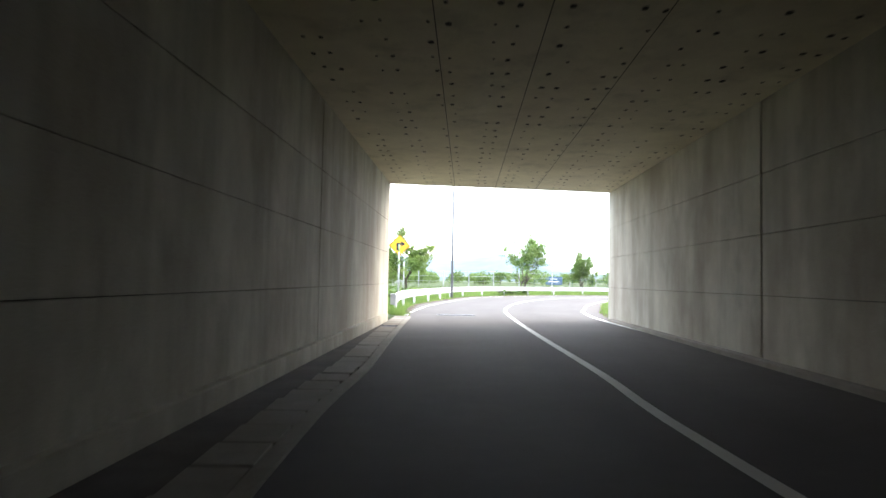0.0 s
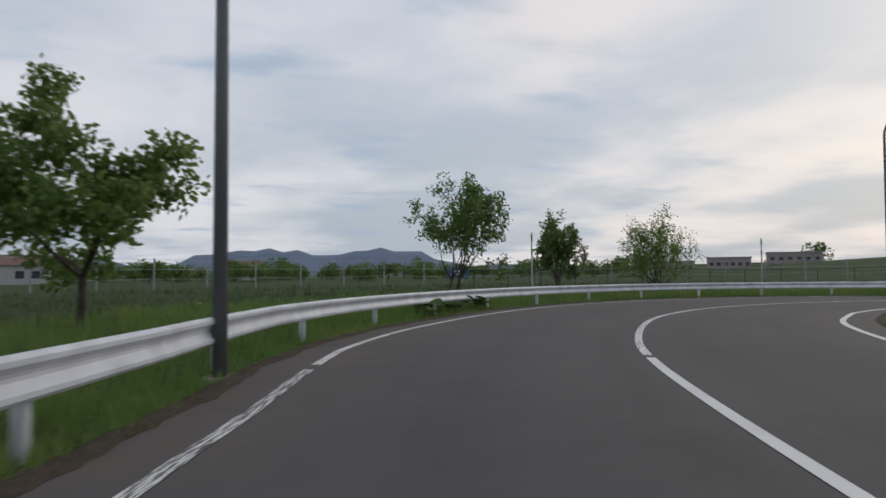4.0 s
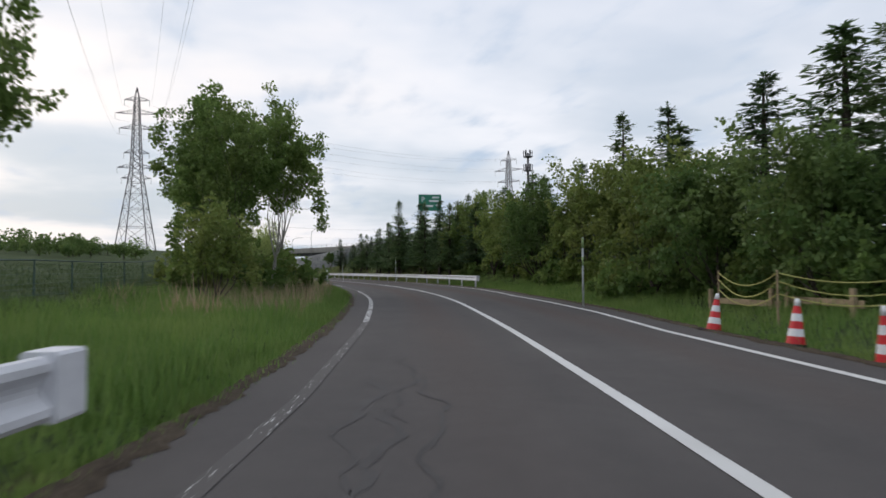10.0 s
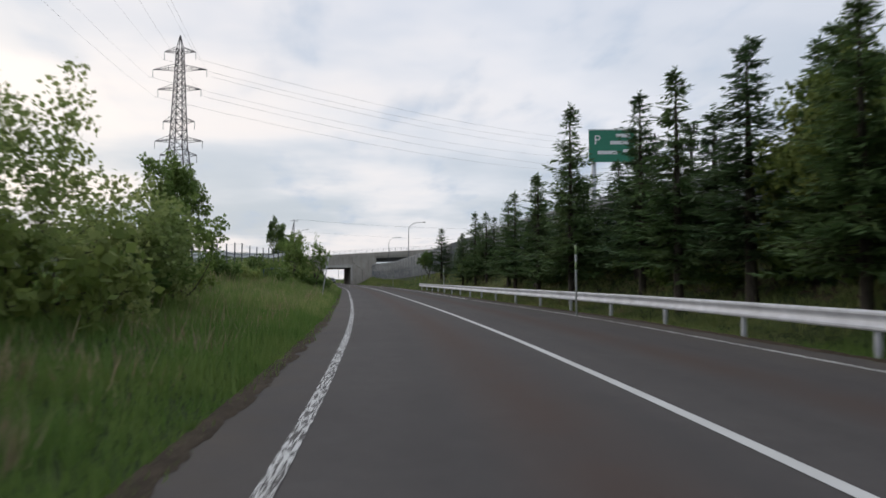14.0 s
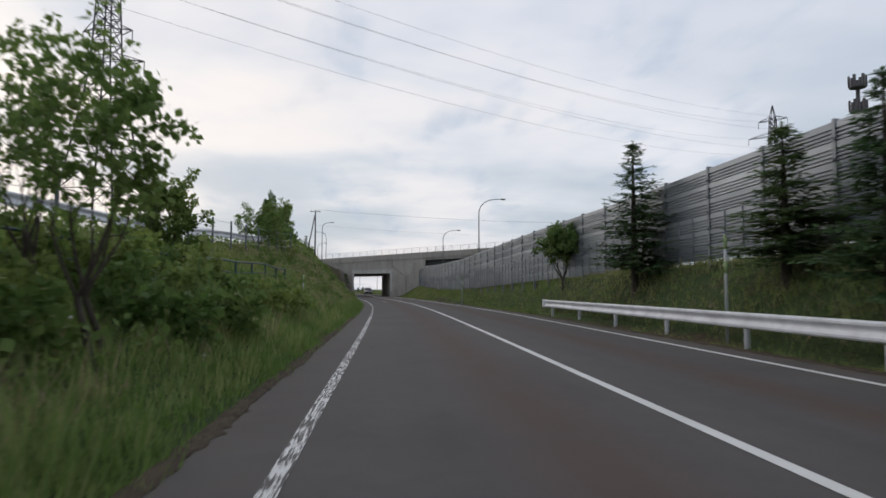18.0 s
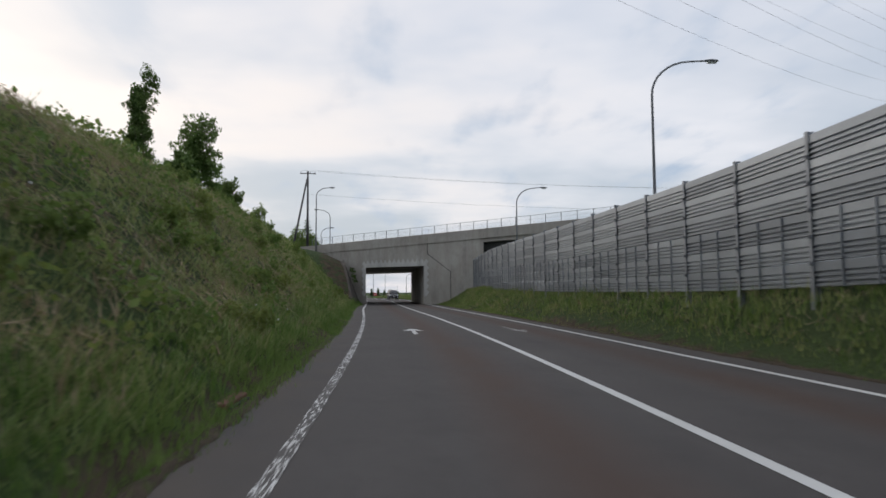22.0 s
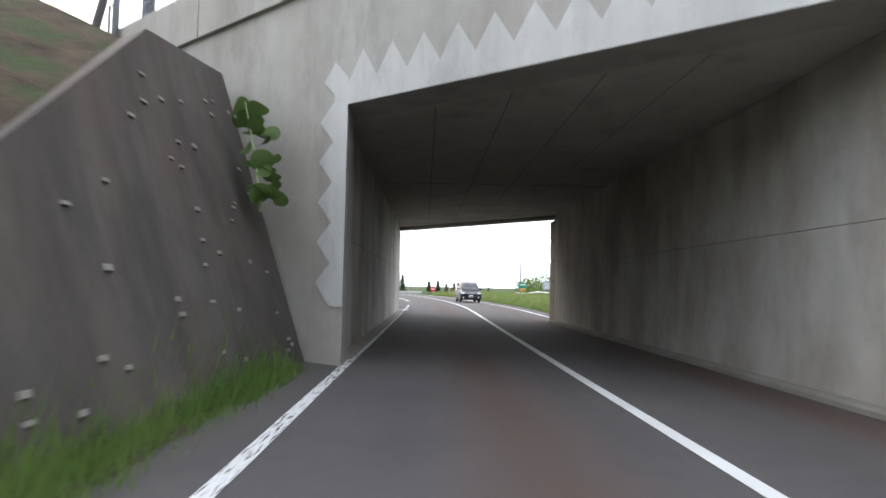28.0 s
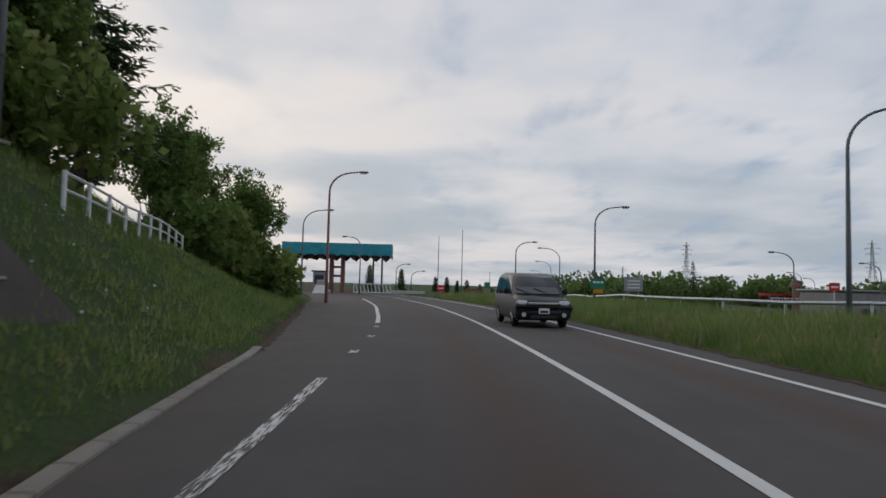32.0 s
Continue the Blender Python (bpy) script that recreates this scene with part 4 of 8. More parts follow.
    # wing walls: battered dark concrete beside the road
    for wing, (foot0, foot1, top1, top0, edge) in {
        "in": ((UA + UU * 0.75 - UN * 0.05, UA + UU * 0.75 - UN * 7.6 - UU * 4.6, UA + UU * 4.3 - UN * 2.2 - UU * 0.9, UA + UU * 4.3 - UN * 0.05, 0)),
        "out": ((EX_L + UU * 1.7 + Vector((0.6, 0.2)), EX_L + UU * 1.7 + Vector((8.6, 1.2)), EX_L + UU * 3.9 + Vector((1.6, 1.6)), EX_L + UU * 3.9 + Vector((0.4, 1.4)), 0)),
    }.items():
        w = thing("wing_wall", "dark weathered leaning concrete wing wall with pale drain marks", "retaining wall", kind="structure")
        zt = 5.75
        f0, f1, t1, t0 = (Vector((*foot0, -0.2)), Vector((*foot1, 0.1)), Vector((*top1, zt)), Vector((*top0, zt)))
        if wing == "in":
            f0, f1, t1, t0 = Vector((249.4, 43.0, -0.2)), Vector((240.2, 43.3, 0.0)), Vector((246.7, 44.5, 4.25)), Vector((250.6, 45.0, 5.0))
        nrm = (f1 - f0).cross(t0 - f0).normalized()
        if nrm.y > 0:
            nrm = -nrm
        back_v = -nrm * 0.45
        vs = [f0, f1, t1, t0]
        s = Shape()
        g = 10
        front = [f0.lerp(f1, i / g).lerp(t0.lerp(t1, i / g), j / g) for j in range(g + 1) for i in range(g + 1)]
        s.add(front, [(j * (g + 1) + i, j * (g + 1) + i + 1, (j + 1) * (g + 1) + i + 1, (j + 1) * (g + 1) + i) for j in range(g) for i in range(g)])
        s.add([*vs, *[q + back_v for q in vs]], [(7, 6, 5, 4), (0, 4, 5, 1), (1, 5, 6, 2), (2, 6, 7, 3), (3, 7, 4, 0)])
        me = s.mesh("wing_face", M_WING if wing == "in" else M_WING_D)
        bm = bmesh.new()
        bm.from_mesh(me)
        bmesh.ops.recalc_face_normals(bm, faces=bm.faces)
        bm.to_mesh(me)
        bm.free()
        piece("wing_face", me, w)
        rnd = random.Random(wing)
        for i in range(44):
            u, v = rnd.uniform(0.05, 0.9), rnd.uniform(0.08, 0.92)
            p = f0.lerp(f1, u).lerp(t0.lerp(t1, u), v) + nrm * 0.004
            ex, ey = (f1 - f0).normalized(), (t0 - f0).normalized()
            a, b = rnd.uniform(0.035, 0.07), rnd.uniform(0.015, 0.032)
            k = Shape().box(-a, -b, 0, a, b, 0.02, m=Matrix((( ex.x, ey.x, nrm.x, p.x), (ex.y, ey.y, nrm.y, p.y), (ex.z, ey.z, nrm.z, p.z), (0, 0, 0, 1))))
            piece("anchor_plug", k.mesh("anchor_plug", M_KERB), w, "small pale concrete plug")


build_second_underpass()


def build_wall_bank():
    """Soil heaped behind the first wing wall."""
    edge = [Vector((238.5, 43.6, 0.0)), Vector((240.2, 43.5, 0.1)), Vector((243.4, 44.0, 2.15)), Vector((246.7, 44.65, 4.2)), Vector((250.6, 45.15, 4.9))]
    v, f = [], []
    rnd = random.Random(5)
    n = 7
    for p in edge:
        for k in range(n):
            u = k / (n - 1)
            v.append((p.x + 1.0 * u + rnd.uniform(-0.1, 0.1) * (k > 0), p.y + 0.05 + 6.0 * u, p.z - 0.12 + (1.9 if p.z > 1 else 3.0) * u**0.7 + rnd.uniform(-0.08, 0.12) * (k > 0)))
    for i in range(len(edge) - 1):
        for k in range(n - 1):
            f.append((i * n + k, (i + 1) * n + k, (i + 1) * n + k + 1, i * n + k + 1))
    me = mesh_of("embankment", v, f, M_GROUND, True)
    if me.polygons[0].normal.z < 0:
        me.flip_normals()
    a = me.attributes.new("soil", "FLOAT", "POINT")
    a.data.foreach_set("value", [0.55 if k < 3 else 0.3 for p in edge for k in range(n)])
    tagged(new("embankment", me), "bare soil and weeds heaped above the wing wall", "embankment", kind="structure")


build_wall_bank()

# ---- guard rails ----
BEAM = [(0.0, 0.74), (0.035, 0.735), (0.06, 0.705), (0.06, 0.665), (0.015, 0.615), (0.0, 0.585), (0.0, 0.555), (0.015, 0.525), (0.06, 0.475), (0.06, 0.435), (0.035, 0.405), (0.0, 0.40)]


def guardrail(label, s0, s1, d_of, face, caps, zb=0.0, anchor=None, gap=4.0):
    """A W-beam rail along the road; face is 1 when its front looks to the right of the way. Posts stand every gap metres, one of them at the station anchor."""
    g = thing("guardrail", label, "guardrail")
    ss = np.arange(s0, s1, 1.0)
    prof = [(o * face, u) for o, u in BEAM]
    prof += [(o - 0.006 * face, u) for o, u in reversed(prof)]
    edges = np.append(np.arange(s0, s1 - 1.0, 4.0), s1)
    for a, b in zip(edges[:-1], edges[1:]):
        q = np.linspace(a, b + 0.06 if b < s1 else b, 6)
        p = at_station(q, d_of(q), zb)
        me = Shape().sweep(p, prof, True).mesh("beam", M_RAIL, False)
        piece("beam", me, g)
        for zz_ in (0.66, 0.48):
            q0 = at_station(np.array([a + 0.12]), d_of(np.array([a + 0.12])), zb + zz_)[0]
            piece("bolt", Shape().box(q0[0] - 0.02, q0[1] - 0.02, q0[2] - 0.02, q0[0] + 0.02, q0[1] + 0.02, q0[2] + 0.02, bevel=0.006).mesh("bolt", M_GALV), g)
    fine = np.arange(s0, s1, 0.05)
    line = at_station(fine, d_of(fine))
    run = np.r_[0, np.cumsum(np.hypot(*np.diff(line[:, :2], axis=0).T))]
    first = np.interp(anchor, fine, run) % gap if anchor else 1.2
    for a in np.interp(np.arange(first, run[-1] - 0.3, gap), run, fine):
        q = at_station(np.array([a]), d_of(np.array([a])) + 0.075 * face)[0]
        piece("post", Shape().tube([(q[0], q[1], -0.35), (q[0], q[1], zb + 0.69), (q[0], q[1], zb + 0.70)], [0.062, 0.062, 0.05], 12).mesh("post", M_RAIL, True), g)
        q2 = at_station(np.array([a - 0.06, a + 0.06]), d_of(np.array([a, a])) + 0.03 * face, zb + 0.5)
        piece("bracket", Shape().sweep(q2, [(-0.03, 0.0), (0.03, 0.0), (0.03, 0.14), (-0.03, 0.14)], True).mesh("bracket", M_RAIL), g)
    for a, sgn in caps:
        q = np.array([a, a + sgn * 0.12, a + sgn * 0.22, a + sgn * 0.27])
        p = at_station(q, d_of(q), zb)
        sh = Shape()
        sh.sweep(p if sgn > 0 else p[::-1], [(0.075 * face, 0.39), (0.085 * face, 0.41), (0.085 * face, 0.74), (0.07 * face, 0.76), (-0.10 * face, 0.76), (-0.115 * face, 0.74), (-0.115 * face, 0.41), (-0.10 * face, 0.39)], True)
        piece("end_cap", sh.mesh("end_cap", M_RAIL), g, "rounded white end cap")
    return g


S_G1a, S_G1b = s_of(-1.2, 21.2), s_of(49.7, 55.9)
gr1_d = lambda s: left_line(s) + lerp_table(s, [(S_G1a, 0.35), (S_G1a + 5, 0.75), (S_G1a + 10, 0.95), (S_G1a + 30, 1.2), (S_G1b - 14, 1.15), (S_G1b - 5, 0.85), (S_G1b, 0.75)])
guardrail("white W-beam guardrail on round posts, scuffed, outside the bend", S_G1a, S_G1b, gr1_d, 1, ((S_G1a, -1), (S_G1b, 1)), 0.0, 93.5, 3.9)
S_G2a, S_G2b = s_of(85.2, 37.5), s_of(162.0, 32.7)
gr2_d = lambda s: right_line(s) - lerp_table(s, [(S_G2a, 0.75), (S_G2a + 10, 0.95), (S_G2b, 1.0)])
guardrail("white W-beam guardrail on round posts below the spruces", S_G2a, S_G2b, gr2_d, -1, ((S_G2a, -1), (S_G2b, 1)), 0.05, S_G2a + 0.55, 3.97)

# ---- sound barrier ----
BAR_TOP = [(96, 6.3), (112, 6.2), (132, 5.85), (157, 4.8), (167, 4.65), (192, 4.12), (205, 4.2), (228, 4.6), (242, 4.5)]
BAR_LOW = [(96, 3.3), (112, 3.2), (132, 2.9), (157, 2.0), (167, 1.8), (192, 1.25), (205, 1.25), (228, 1.5), (242, 1.65)]


def build_barrier():
    bar = thing("noise_barrier", "grey ribbed aluminium noise barrier with steel posts on the bank", "noise barrier")
    k = Mat("ribbed_aluminium", 0.42, 0.55)
    n = k.noise(0.9, 4, 0.6, stretch=(1, 1, 3), lo=0.3, hi=0.7)
    c = k.mix(k.random(), (0.22, 0.24, 0.265), (0.36, 0.385, 0.41))
    k.color(k.mix(k.math("MULTIPLY", n, 0.4), c, (0.17, 0.18, 0.19)))
    k.bump(k.noise(40, 2), 0.06, 0.003)
    M_AL = k.m
    M_STEEL = plain("barrier_post_steel", (0.25, 0.265, 0.285), 0.5, 0.4, 0.12, 3.0)
    dist = np.r_[0, np.cumsum(np.linalg.norm(np.diff(BARRIER, axis=0), axis=1))]
    marks = np.arange(0.2, dist[-1], 2.5)
    px, py = np.interp(marks, dist, BARRIER[:, 0]), np.interp(marks, dist, BARRIER[:, 1])
    far, clips = Shape(), Shape()
    # one ribbed panel as a profile of (out towards the road, height)
    prof = [(0.0, 0.0), (0.05, 0.01), (0.05, 0.05), (0.01, 0.07), (0.01, 0.09), (0.05, 0.11), (0.05, 0.15), (0.01, 0.17), (0.01, 0.19), (0.05, 0.21), (0.05, 0.25), (0.015, 0.27), (0.015, 0.29), (0.055, 0.31), (0.055, 0.47), (0.03, 0.49), (0.0, 0.49), (-0.04, 0.49), (-0.04, 0.0)]
    rnd = random.Random(11)
    for i in range(len(marks)):
        x, y = px[i], py[i]
        z0, z1 = lerp_table(x, BAR_LOW), lerp_table(x, BAR_TOP)
        near = x > 118
        sh = Shape().box(-0.048, -0.05, min(z0 - 0.9, gz(x, y) - 0.1), 0.048, -0.035, z1 + 0.05).box(-0.048, 0.065, z0 - 0.6, 0.048, 0.08, z1 + 0.05).box(-0.006, -0.04, z0 - 0.6, 0.006, 0.07, z1 + 0.05)
        ang = math.atan2(py[min(i + 1, len(marks) - 1)] - py[max(i - 1, 0)], px[min(i + 1, len(marks) - 1)] - px[max(i - 1, 0)])
        m = Matrix.Translation((x, y, 0)) @ Matrix.Rotation(ang, 4, "Z")
        piece("post", sh.mesh("post", M_STEEL), bar, place=m)
        if near:
            for zc in np.arange(z0 + 0.4, z1, 0.5):
                clips.box(-0.03, 0.08, zc, 0.03, 0.11, zc + 0.07, m=m)
        if i == len(marks) - 1:
            break
        x2, y2 = px[i + 1], py[i + 1]
        lo2, hi2 = lerp_table(x2, BAR_LOW), lerp_table(x2, BAR_TOP)
        rows = 6
        for r in range(rows):
            u0, u1 = r / rows, (r + 1) / rows
            za, zb_ = z0 + (z1 - z0) * u0, lo2 + (hi2 - lo2) * u0
            ka, kb = (z1 - z0) / rows / 0.5, (hi2 - lo2) / rows / 0.5
            sh = Shape() if near else far
            dx, dy = x2 - x, y2 - y
            ln = math.hypot(dx, dy)
            nx, ny = -dy / ln, dx / ln
            a0, a1 = 0.03 / ln, 1 - 0.03 / ln
            vs = []
            for u, zz_, kk in ((a0, za, ka), (a1, zb_, kb)):
                vs += [(x + dx * u + nx * o, y + dy * u + ny * o, zz_ + h * kk) for o, h in prof]
            q = len(prof)
            fs = [(j, q + j, q + (j + 1) % q, (j + 1) % q) for j in range(q)] + [tuple(range(q - 1, -1, -1)), tuple(range(q, 2 * q))]
            sh.add(vs, [f[::-1] for f in fs])
            if near:
                if r < 3:
                    for u in (0.35, 0.68):
                        bx, by, bz = x + dx * u, y + dy * u, za + (zb_ - za) * u
                        sh.box(bx - 0.015, by + 0.05, bz, bx + 0.015, by + 0.085, bz + 0.49 * ka)
                piece("panel", sh.mesh("panel", M_AL), bar)
    piece("clip", clips.mesh("clip", M_POLE), bar, "small dark fixing clips")["kind"] = "stuff"
    piece("far_panel", far.mesh("far_panel", M_AL), bar)["kind"] = "stuff"


build_barrier()

# ---- plants ----
M_BARK = bark("brown_bark", (0.045, 0.036, 0.028), (0.10, 0.085, 0.07))
M_BIRCH = bark("pale_birch_bark", (0.20, 0.19, 0.165), (0.42, 0.40, 0.37), (1, 1, 3))
M_LEAF = leaf_mat("green_leaves", (0.105, 0.178, 0.042), (0.19, 0.28, 0.078), 0.5)
M_LEAF_D = leaf_mat("deep_green_leaves", (0.086, 0.155, 0.042), (0.155, 0.238, 0.07), 0.5)
M_LEAF_Y = leaf_mat("yellow_green_leaves", (0.14, 0.205, 0.048), (0.225, 0.29, 0.082), 0.5)
M_NEEDLE = leaf_mat("dark_spruce_needles", (0.054, 0.106, 0.048), (0.108, 0.178, 0.074), 0.35)
M_NEEDLE_L = leaf_mat("fresh_spruce_needles", (0.075, 0.138, 0.05), (0.142, 0.222, 0.084), 0.35)
M_GRASS = leaf_mat("grass_blades", (0.115, 0.215, 0.045), (0.20, 0.30, 0.085), 0.5)
M_GRASS_O = leaf_mat("olive_grass_blades", (0.195, 0.27, 0.085), (0.34, 0.39, 0.155), 0.5)
M_LEAF_W = leaf_mat("willow_leaves", (0.21, 0.29, 0.09), (0.33, 0.41, 0.15), 0.55)
M_GRASS_F = leaf_mat("meadow_blades", (0.056, 0.098, 0.034), (0.098, 0.140, 0.052), 0.4)
M_STRAW = leaf_mat("dry_stalks", (0.23, 0.19, 0.11), (0.42, 0.35, 0.215), 0.25)


def leaf_cloud(centers, per, spread, size, rng, droop=0.0):
    """Small folded leaves scattered round the centres; returns vertices and faces."""
    c = np.repeat(np.asarray(centers, float), per, 0)
    n = len(c)
    g = rng.normal(0, 1, (n, 3))
    p = c + g / np.linalg.norm(g, axis=1)[:, None] * rng.random((n, 1)) ** 0.45 * np.asarray(spread) * 1.55
    a = rng.normal(0, 1, (n, 3))
    a[:, 2] -= droop
    a /= np.linalg.norm(a, axis=1)[:, None]
    b = rng.normal(0, 1, (n, 3))
    b -= (b * a).sum(1)[:, None] * a
    b /= np.linalg.norm(b, axis=1)[:, None]
    s = size * rng.uniform(0.6, 1.35, (n, 1))
    tip, l, r = p + a * s, p + a * s * 0.45 + b * s * 0.36, p + a * s * 0.45 - b * s * 0.36
    verts = np.stack([p, l, tip, r], 1).reshape(-1, 3)
    k = np.arange(n)[:, None] * 4
    return verts, np.hstack([k, k + 1, k + 2, k + 3])


def foliage_mesh(name, verts, faces, mat):
    me = bpy.data.meshes.new(name)
    me.vertices.add(len(verts))
    me.vertices.foreach_set("co", np.asarray(verts, np.float32).ravel())
    me.loops.add(faces.size)
    me.loops.foreach_set("vertex_index", faces.astype(np.int32).ravel())
    me.polygons.add(len(faces))
    me.polygons.foreach_set("loop_start", np.arange(0, faces.size, faces.shape[1], dtype=np.int32))
    me.materials.append(mat)
    me.update(calc_edges=True)
    return me


def grow(rng, base, way_, length, radius, depth, out, tips, spread=0.55, lift=0.25):
    """Branches as tapered bars; gathers their tips."""
    p, d = Vector(base), Vector(way_).normalized()
    pts, rad = [p.copy()], [radius]
    n = 4 if depth > 1 else 3
    for i in range(n):
        d = (d + Vector(rng.normal(0, 0.13, 3)) + Vector((0, 0, lift * 0.2))).normalized()
        p = p + d * (length / n)
        pts.append(p.copy())
        rad.append(radius * (1 - 0.62 * (i + 1) / n))
        if depth <= 1 and i >= 1 or depth == 2 and i >= 2:
            tips.append(tuple(p))
    out.tube(pts, rad, 5 if depth > 1 else 3, False)
    if depth == 0:
        return
    kids = rng.integers(3, 5) if depth > 1 else rng.integers(3, 6)
    for k in range(kids):
        u = rng.uniform(0.35, 1.0)
        q = pts[min(n, int(u * n) + 1)]
        turn_ = Vector(rng.normal(0, 1, 3))
        turn_ = (turn_ - d * turn_.dot(d)).normalized()
        nd = (d * rng.uniform(0.45, 0.9) + turn_ * spread * rng.uniform(0.7, 1.5) + Vector((0, 0, lift * 0.3))).normalized()
        grow(rng, q, nd, length * rng.uniform(0.5, 0.75), radius * 0.42, depth - 1, out, tips, spread, lift)


def broadleaf(seed, height, width, trunk=0.25, stems=1, leaf=0.13, per=13, leaf_mat_=None, bark_=None, density=1.0, droop=0.3, wind=0.0, depth=2, cone=0.0, girth=1.0):
    """Meshes of a broadleaved tree: its wood and its crown of separate leaves, standing at the origin."""
    rng = np.random.default_rng(seed)
    wood, tips = Shape(), []
    for k in range(stems):
        lean = Vector((rng.normal(0, 0.12 + 0.1 * (stems > 1)) + wind, rng.normal(0, 0.12 + 0.1 * (stems > 1)), 1))
        base = Vector((rng.normal(0, 0.2) * (stems > 1), rng.normal(0, 0.2) * (stems > 1), -0.15))
        r = 0.016 * height * (0.7 if stems > 1 else 1) * girth
        hb = height * trunk
        q = base + lean.normalized() * hb
        wood.tube([base, base.lerp(q, 0.5) + Vector((rng.normal(0, 0.04), rng.normal(0, 0.04), 0)), q], [r * 1.25, r, r * 0.9], 8, False)
        for i in range(5 if stems == 1 else 4):
            a = rng.uniform(0, 6.283)
            up = rng.uniform(0.5, 1.5) if trunk > 0.1 else rng.uniform(0.25, 1.45)
            d = Vector((math.cos(a) * width / height * 0.9 + wind, math.sin(a) * width / height * 0.9, up)).normalized()
            grow(rng, q, d, (height - hb) * rng.uniform(0.45, 0.62), r * 0.62, depth, wood, tips, 0.6)
    t = np.array(tips)
    # fit the crown into its measure
    lo, hi = t.min(0), t.max(0)
    k = np.array([width / max(hi[0] - lo[0], 0.1), width / max(hi[1] - lo[1], 0.1), 1.0])
    kz = (height * 0.97 - height * trunk) / max(hi[2] - height * trunk, 0.1)
    w = np.array(wood.v)
    for arr in (t, w):
        up = arr[:, 2] > height * trunk
        f = np.clip((arr[:, 2] - height * trunk * 0.8) / (height * 0.3), 0, 1)[:, None]
        arr[:, :2] = arr[:, :2] * (1 - f) + arr[:, :2] * k[:2] * f
        arr[up, 2] = height * trunk + (arr[up, 2] - height * trunk) * kz
        rad = np.hypot(arr[:, 0], arr[:, 1])[:, None]
        arr[:, :2] *= np.minimum(1, width * 0.52 / np.maximum(rad, 0.01))
        if cone:
            arr[up, :2] *= (1.25 - cone * (arr[up, 2:3] - height * trunk) / (height * (1 - trunk)))
    keep = rng.random(len(t)) < density
    per = max(2, int(per * 620 / max(1, keep.sum())))
    v, f = leaf_cloud(t[keep], per, np.array([0.046, 0.046, 0.038]) * max(width, height * 0.5), leaf * 1.0, rng, droop)
    return mesh_of("trunk", w, wood.f, bark_ or M_BARK, True), foliage_mesh("crown", v, f, leaf_mat_ or M_LEAF)


def spruce(seed, height, width, mat=None):
    rng = np.random.default_rng(seed)
    wood = Shape()
    wood.tube([(0, 0, -0.2), (0, 0, height * 0.5), (0, 0, height)], [height * 0.017, height * 0.011, 0.01], 7, False)
    P, D, S = [], [], []
    z = height * (0.19 if height > 4 else 0.05)
    lop = rng.uniform(0, 6.283)
    while z < height * 0.985:
        f = 1 - z / height
        r = width / 2 * (f**0.85) * rng.uniform(0.8, 1.12) + 0.05
        n = int(6 + 6 * f)
        for k in range(n):
            a = rng.uniform(0, 6.283)
            zb = min(height * 0.98, z + rng.normal(0, 0.028 * height))
            rr = r * rng.uniform(0.5, 1.18) * (1 + 0.14 * math.cos(a - lop))
            drop = 0.06 + 0.30 * f + rng.normal(0, 0.06)
            ends = [(u, math.cos(a) * rr * u, math.sin(a) * rr * u, zb - rr * drop * u + rr * 0.24 * u * u) for u in (0.05, 0.55, 1.0)]
            if k % 2:
                wood.tube([e[1:] for e in ends], [0.016 * (0.4 + f), 0.009, 0.003], 3, False)
            m = max(3, int(rr / 0.16))
            for i in range(m):
                u = 0.12 + 0.9 * (i + rng.random()) / m
                c = np.array((math.cos(a) * rr * u, math.sin(a) * rr * u, zb - rr * drop * u + rr * 0.24 * u * u))
                for sg in (-1, 1, -0.45, 0.45):
                    d = np.array([math.cos(a + sg * 0.95), math.sin(a + sg * 0.95), -0.35 * abs(sg) + 0.2 * u])
                    P.append(c + rng.normal(0, 0.025, 3))
                    D.append(d + rng.normal(0, 0.22, 3))
                    S.append((0.19 + 0.15 * rr * (1 - u * 0.8)) * rng.uniform(0.6, 1.3))
        z += height * 0.020 * rng.uniform(0.7, 1.3) + 0.02
    for u in np.linspace(0.9, 1.0, 10):
        for k in range(4):
            a = rng.uniform(0, 6.283)
            P.append((0, 0, height * u))
            D.append(np.array([math.cos(a) * 0.6, math.sin(a) * 0.6, 0.9]))
            S.append(0.16)
    P, D, S = np.array(P), np.array(D), np.array(S)[:, None]
    D /= np.linalg.norm(D, axis=1)[:, None]
    B = np.cross(D, rng.normal(0, 1, D.shape) * 0.35 + np.array([0, 0, 1]))
    B /= np.linalg.norm(B, axis=1)[:, None]
    v = np.stack([P, P + D * S * 0.5 + B * S * 0.15, P + D * S, P + D * S * 0.5 - B * S * 0.15], 1).reshape(-1, 3)
    k = np.arange(len(P))[:, None] * 4
    return wood.mesh("trunk", M_BARK, True), foliage_mesh("crown", v, np.hstack([k, k + 1, k + 2, k + 3]), mat or M_NEEDLE)


TREE_KINDS = {}


def tree_kind(key, maker):
    if key not in TREE_KINDS:
        TREE_KINDS[key] = maker()
    return TREE_KINDS[key]


def plant(name, label, category, meshes, x, y, z=None, turn=0.0, scale=1.0, group=""):
    zz_ = gz(x, y) - 0.05 if z is None else z
    ob = thing(name, label, category, Matrix.Translation((x, y, zz_)) @ Matrix.Rotation(turn, 4, "Z") @ Matrix.Diagonal((scale, scale, scale, 1)), group)
    piece("trunk", meshes[0], ob)
    piece("crown", meshes[1], ob)
    return ob


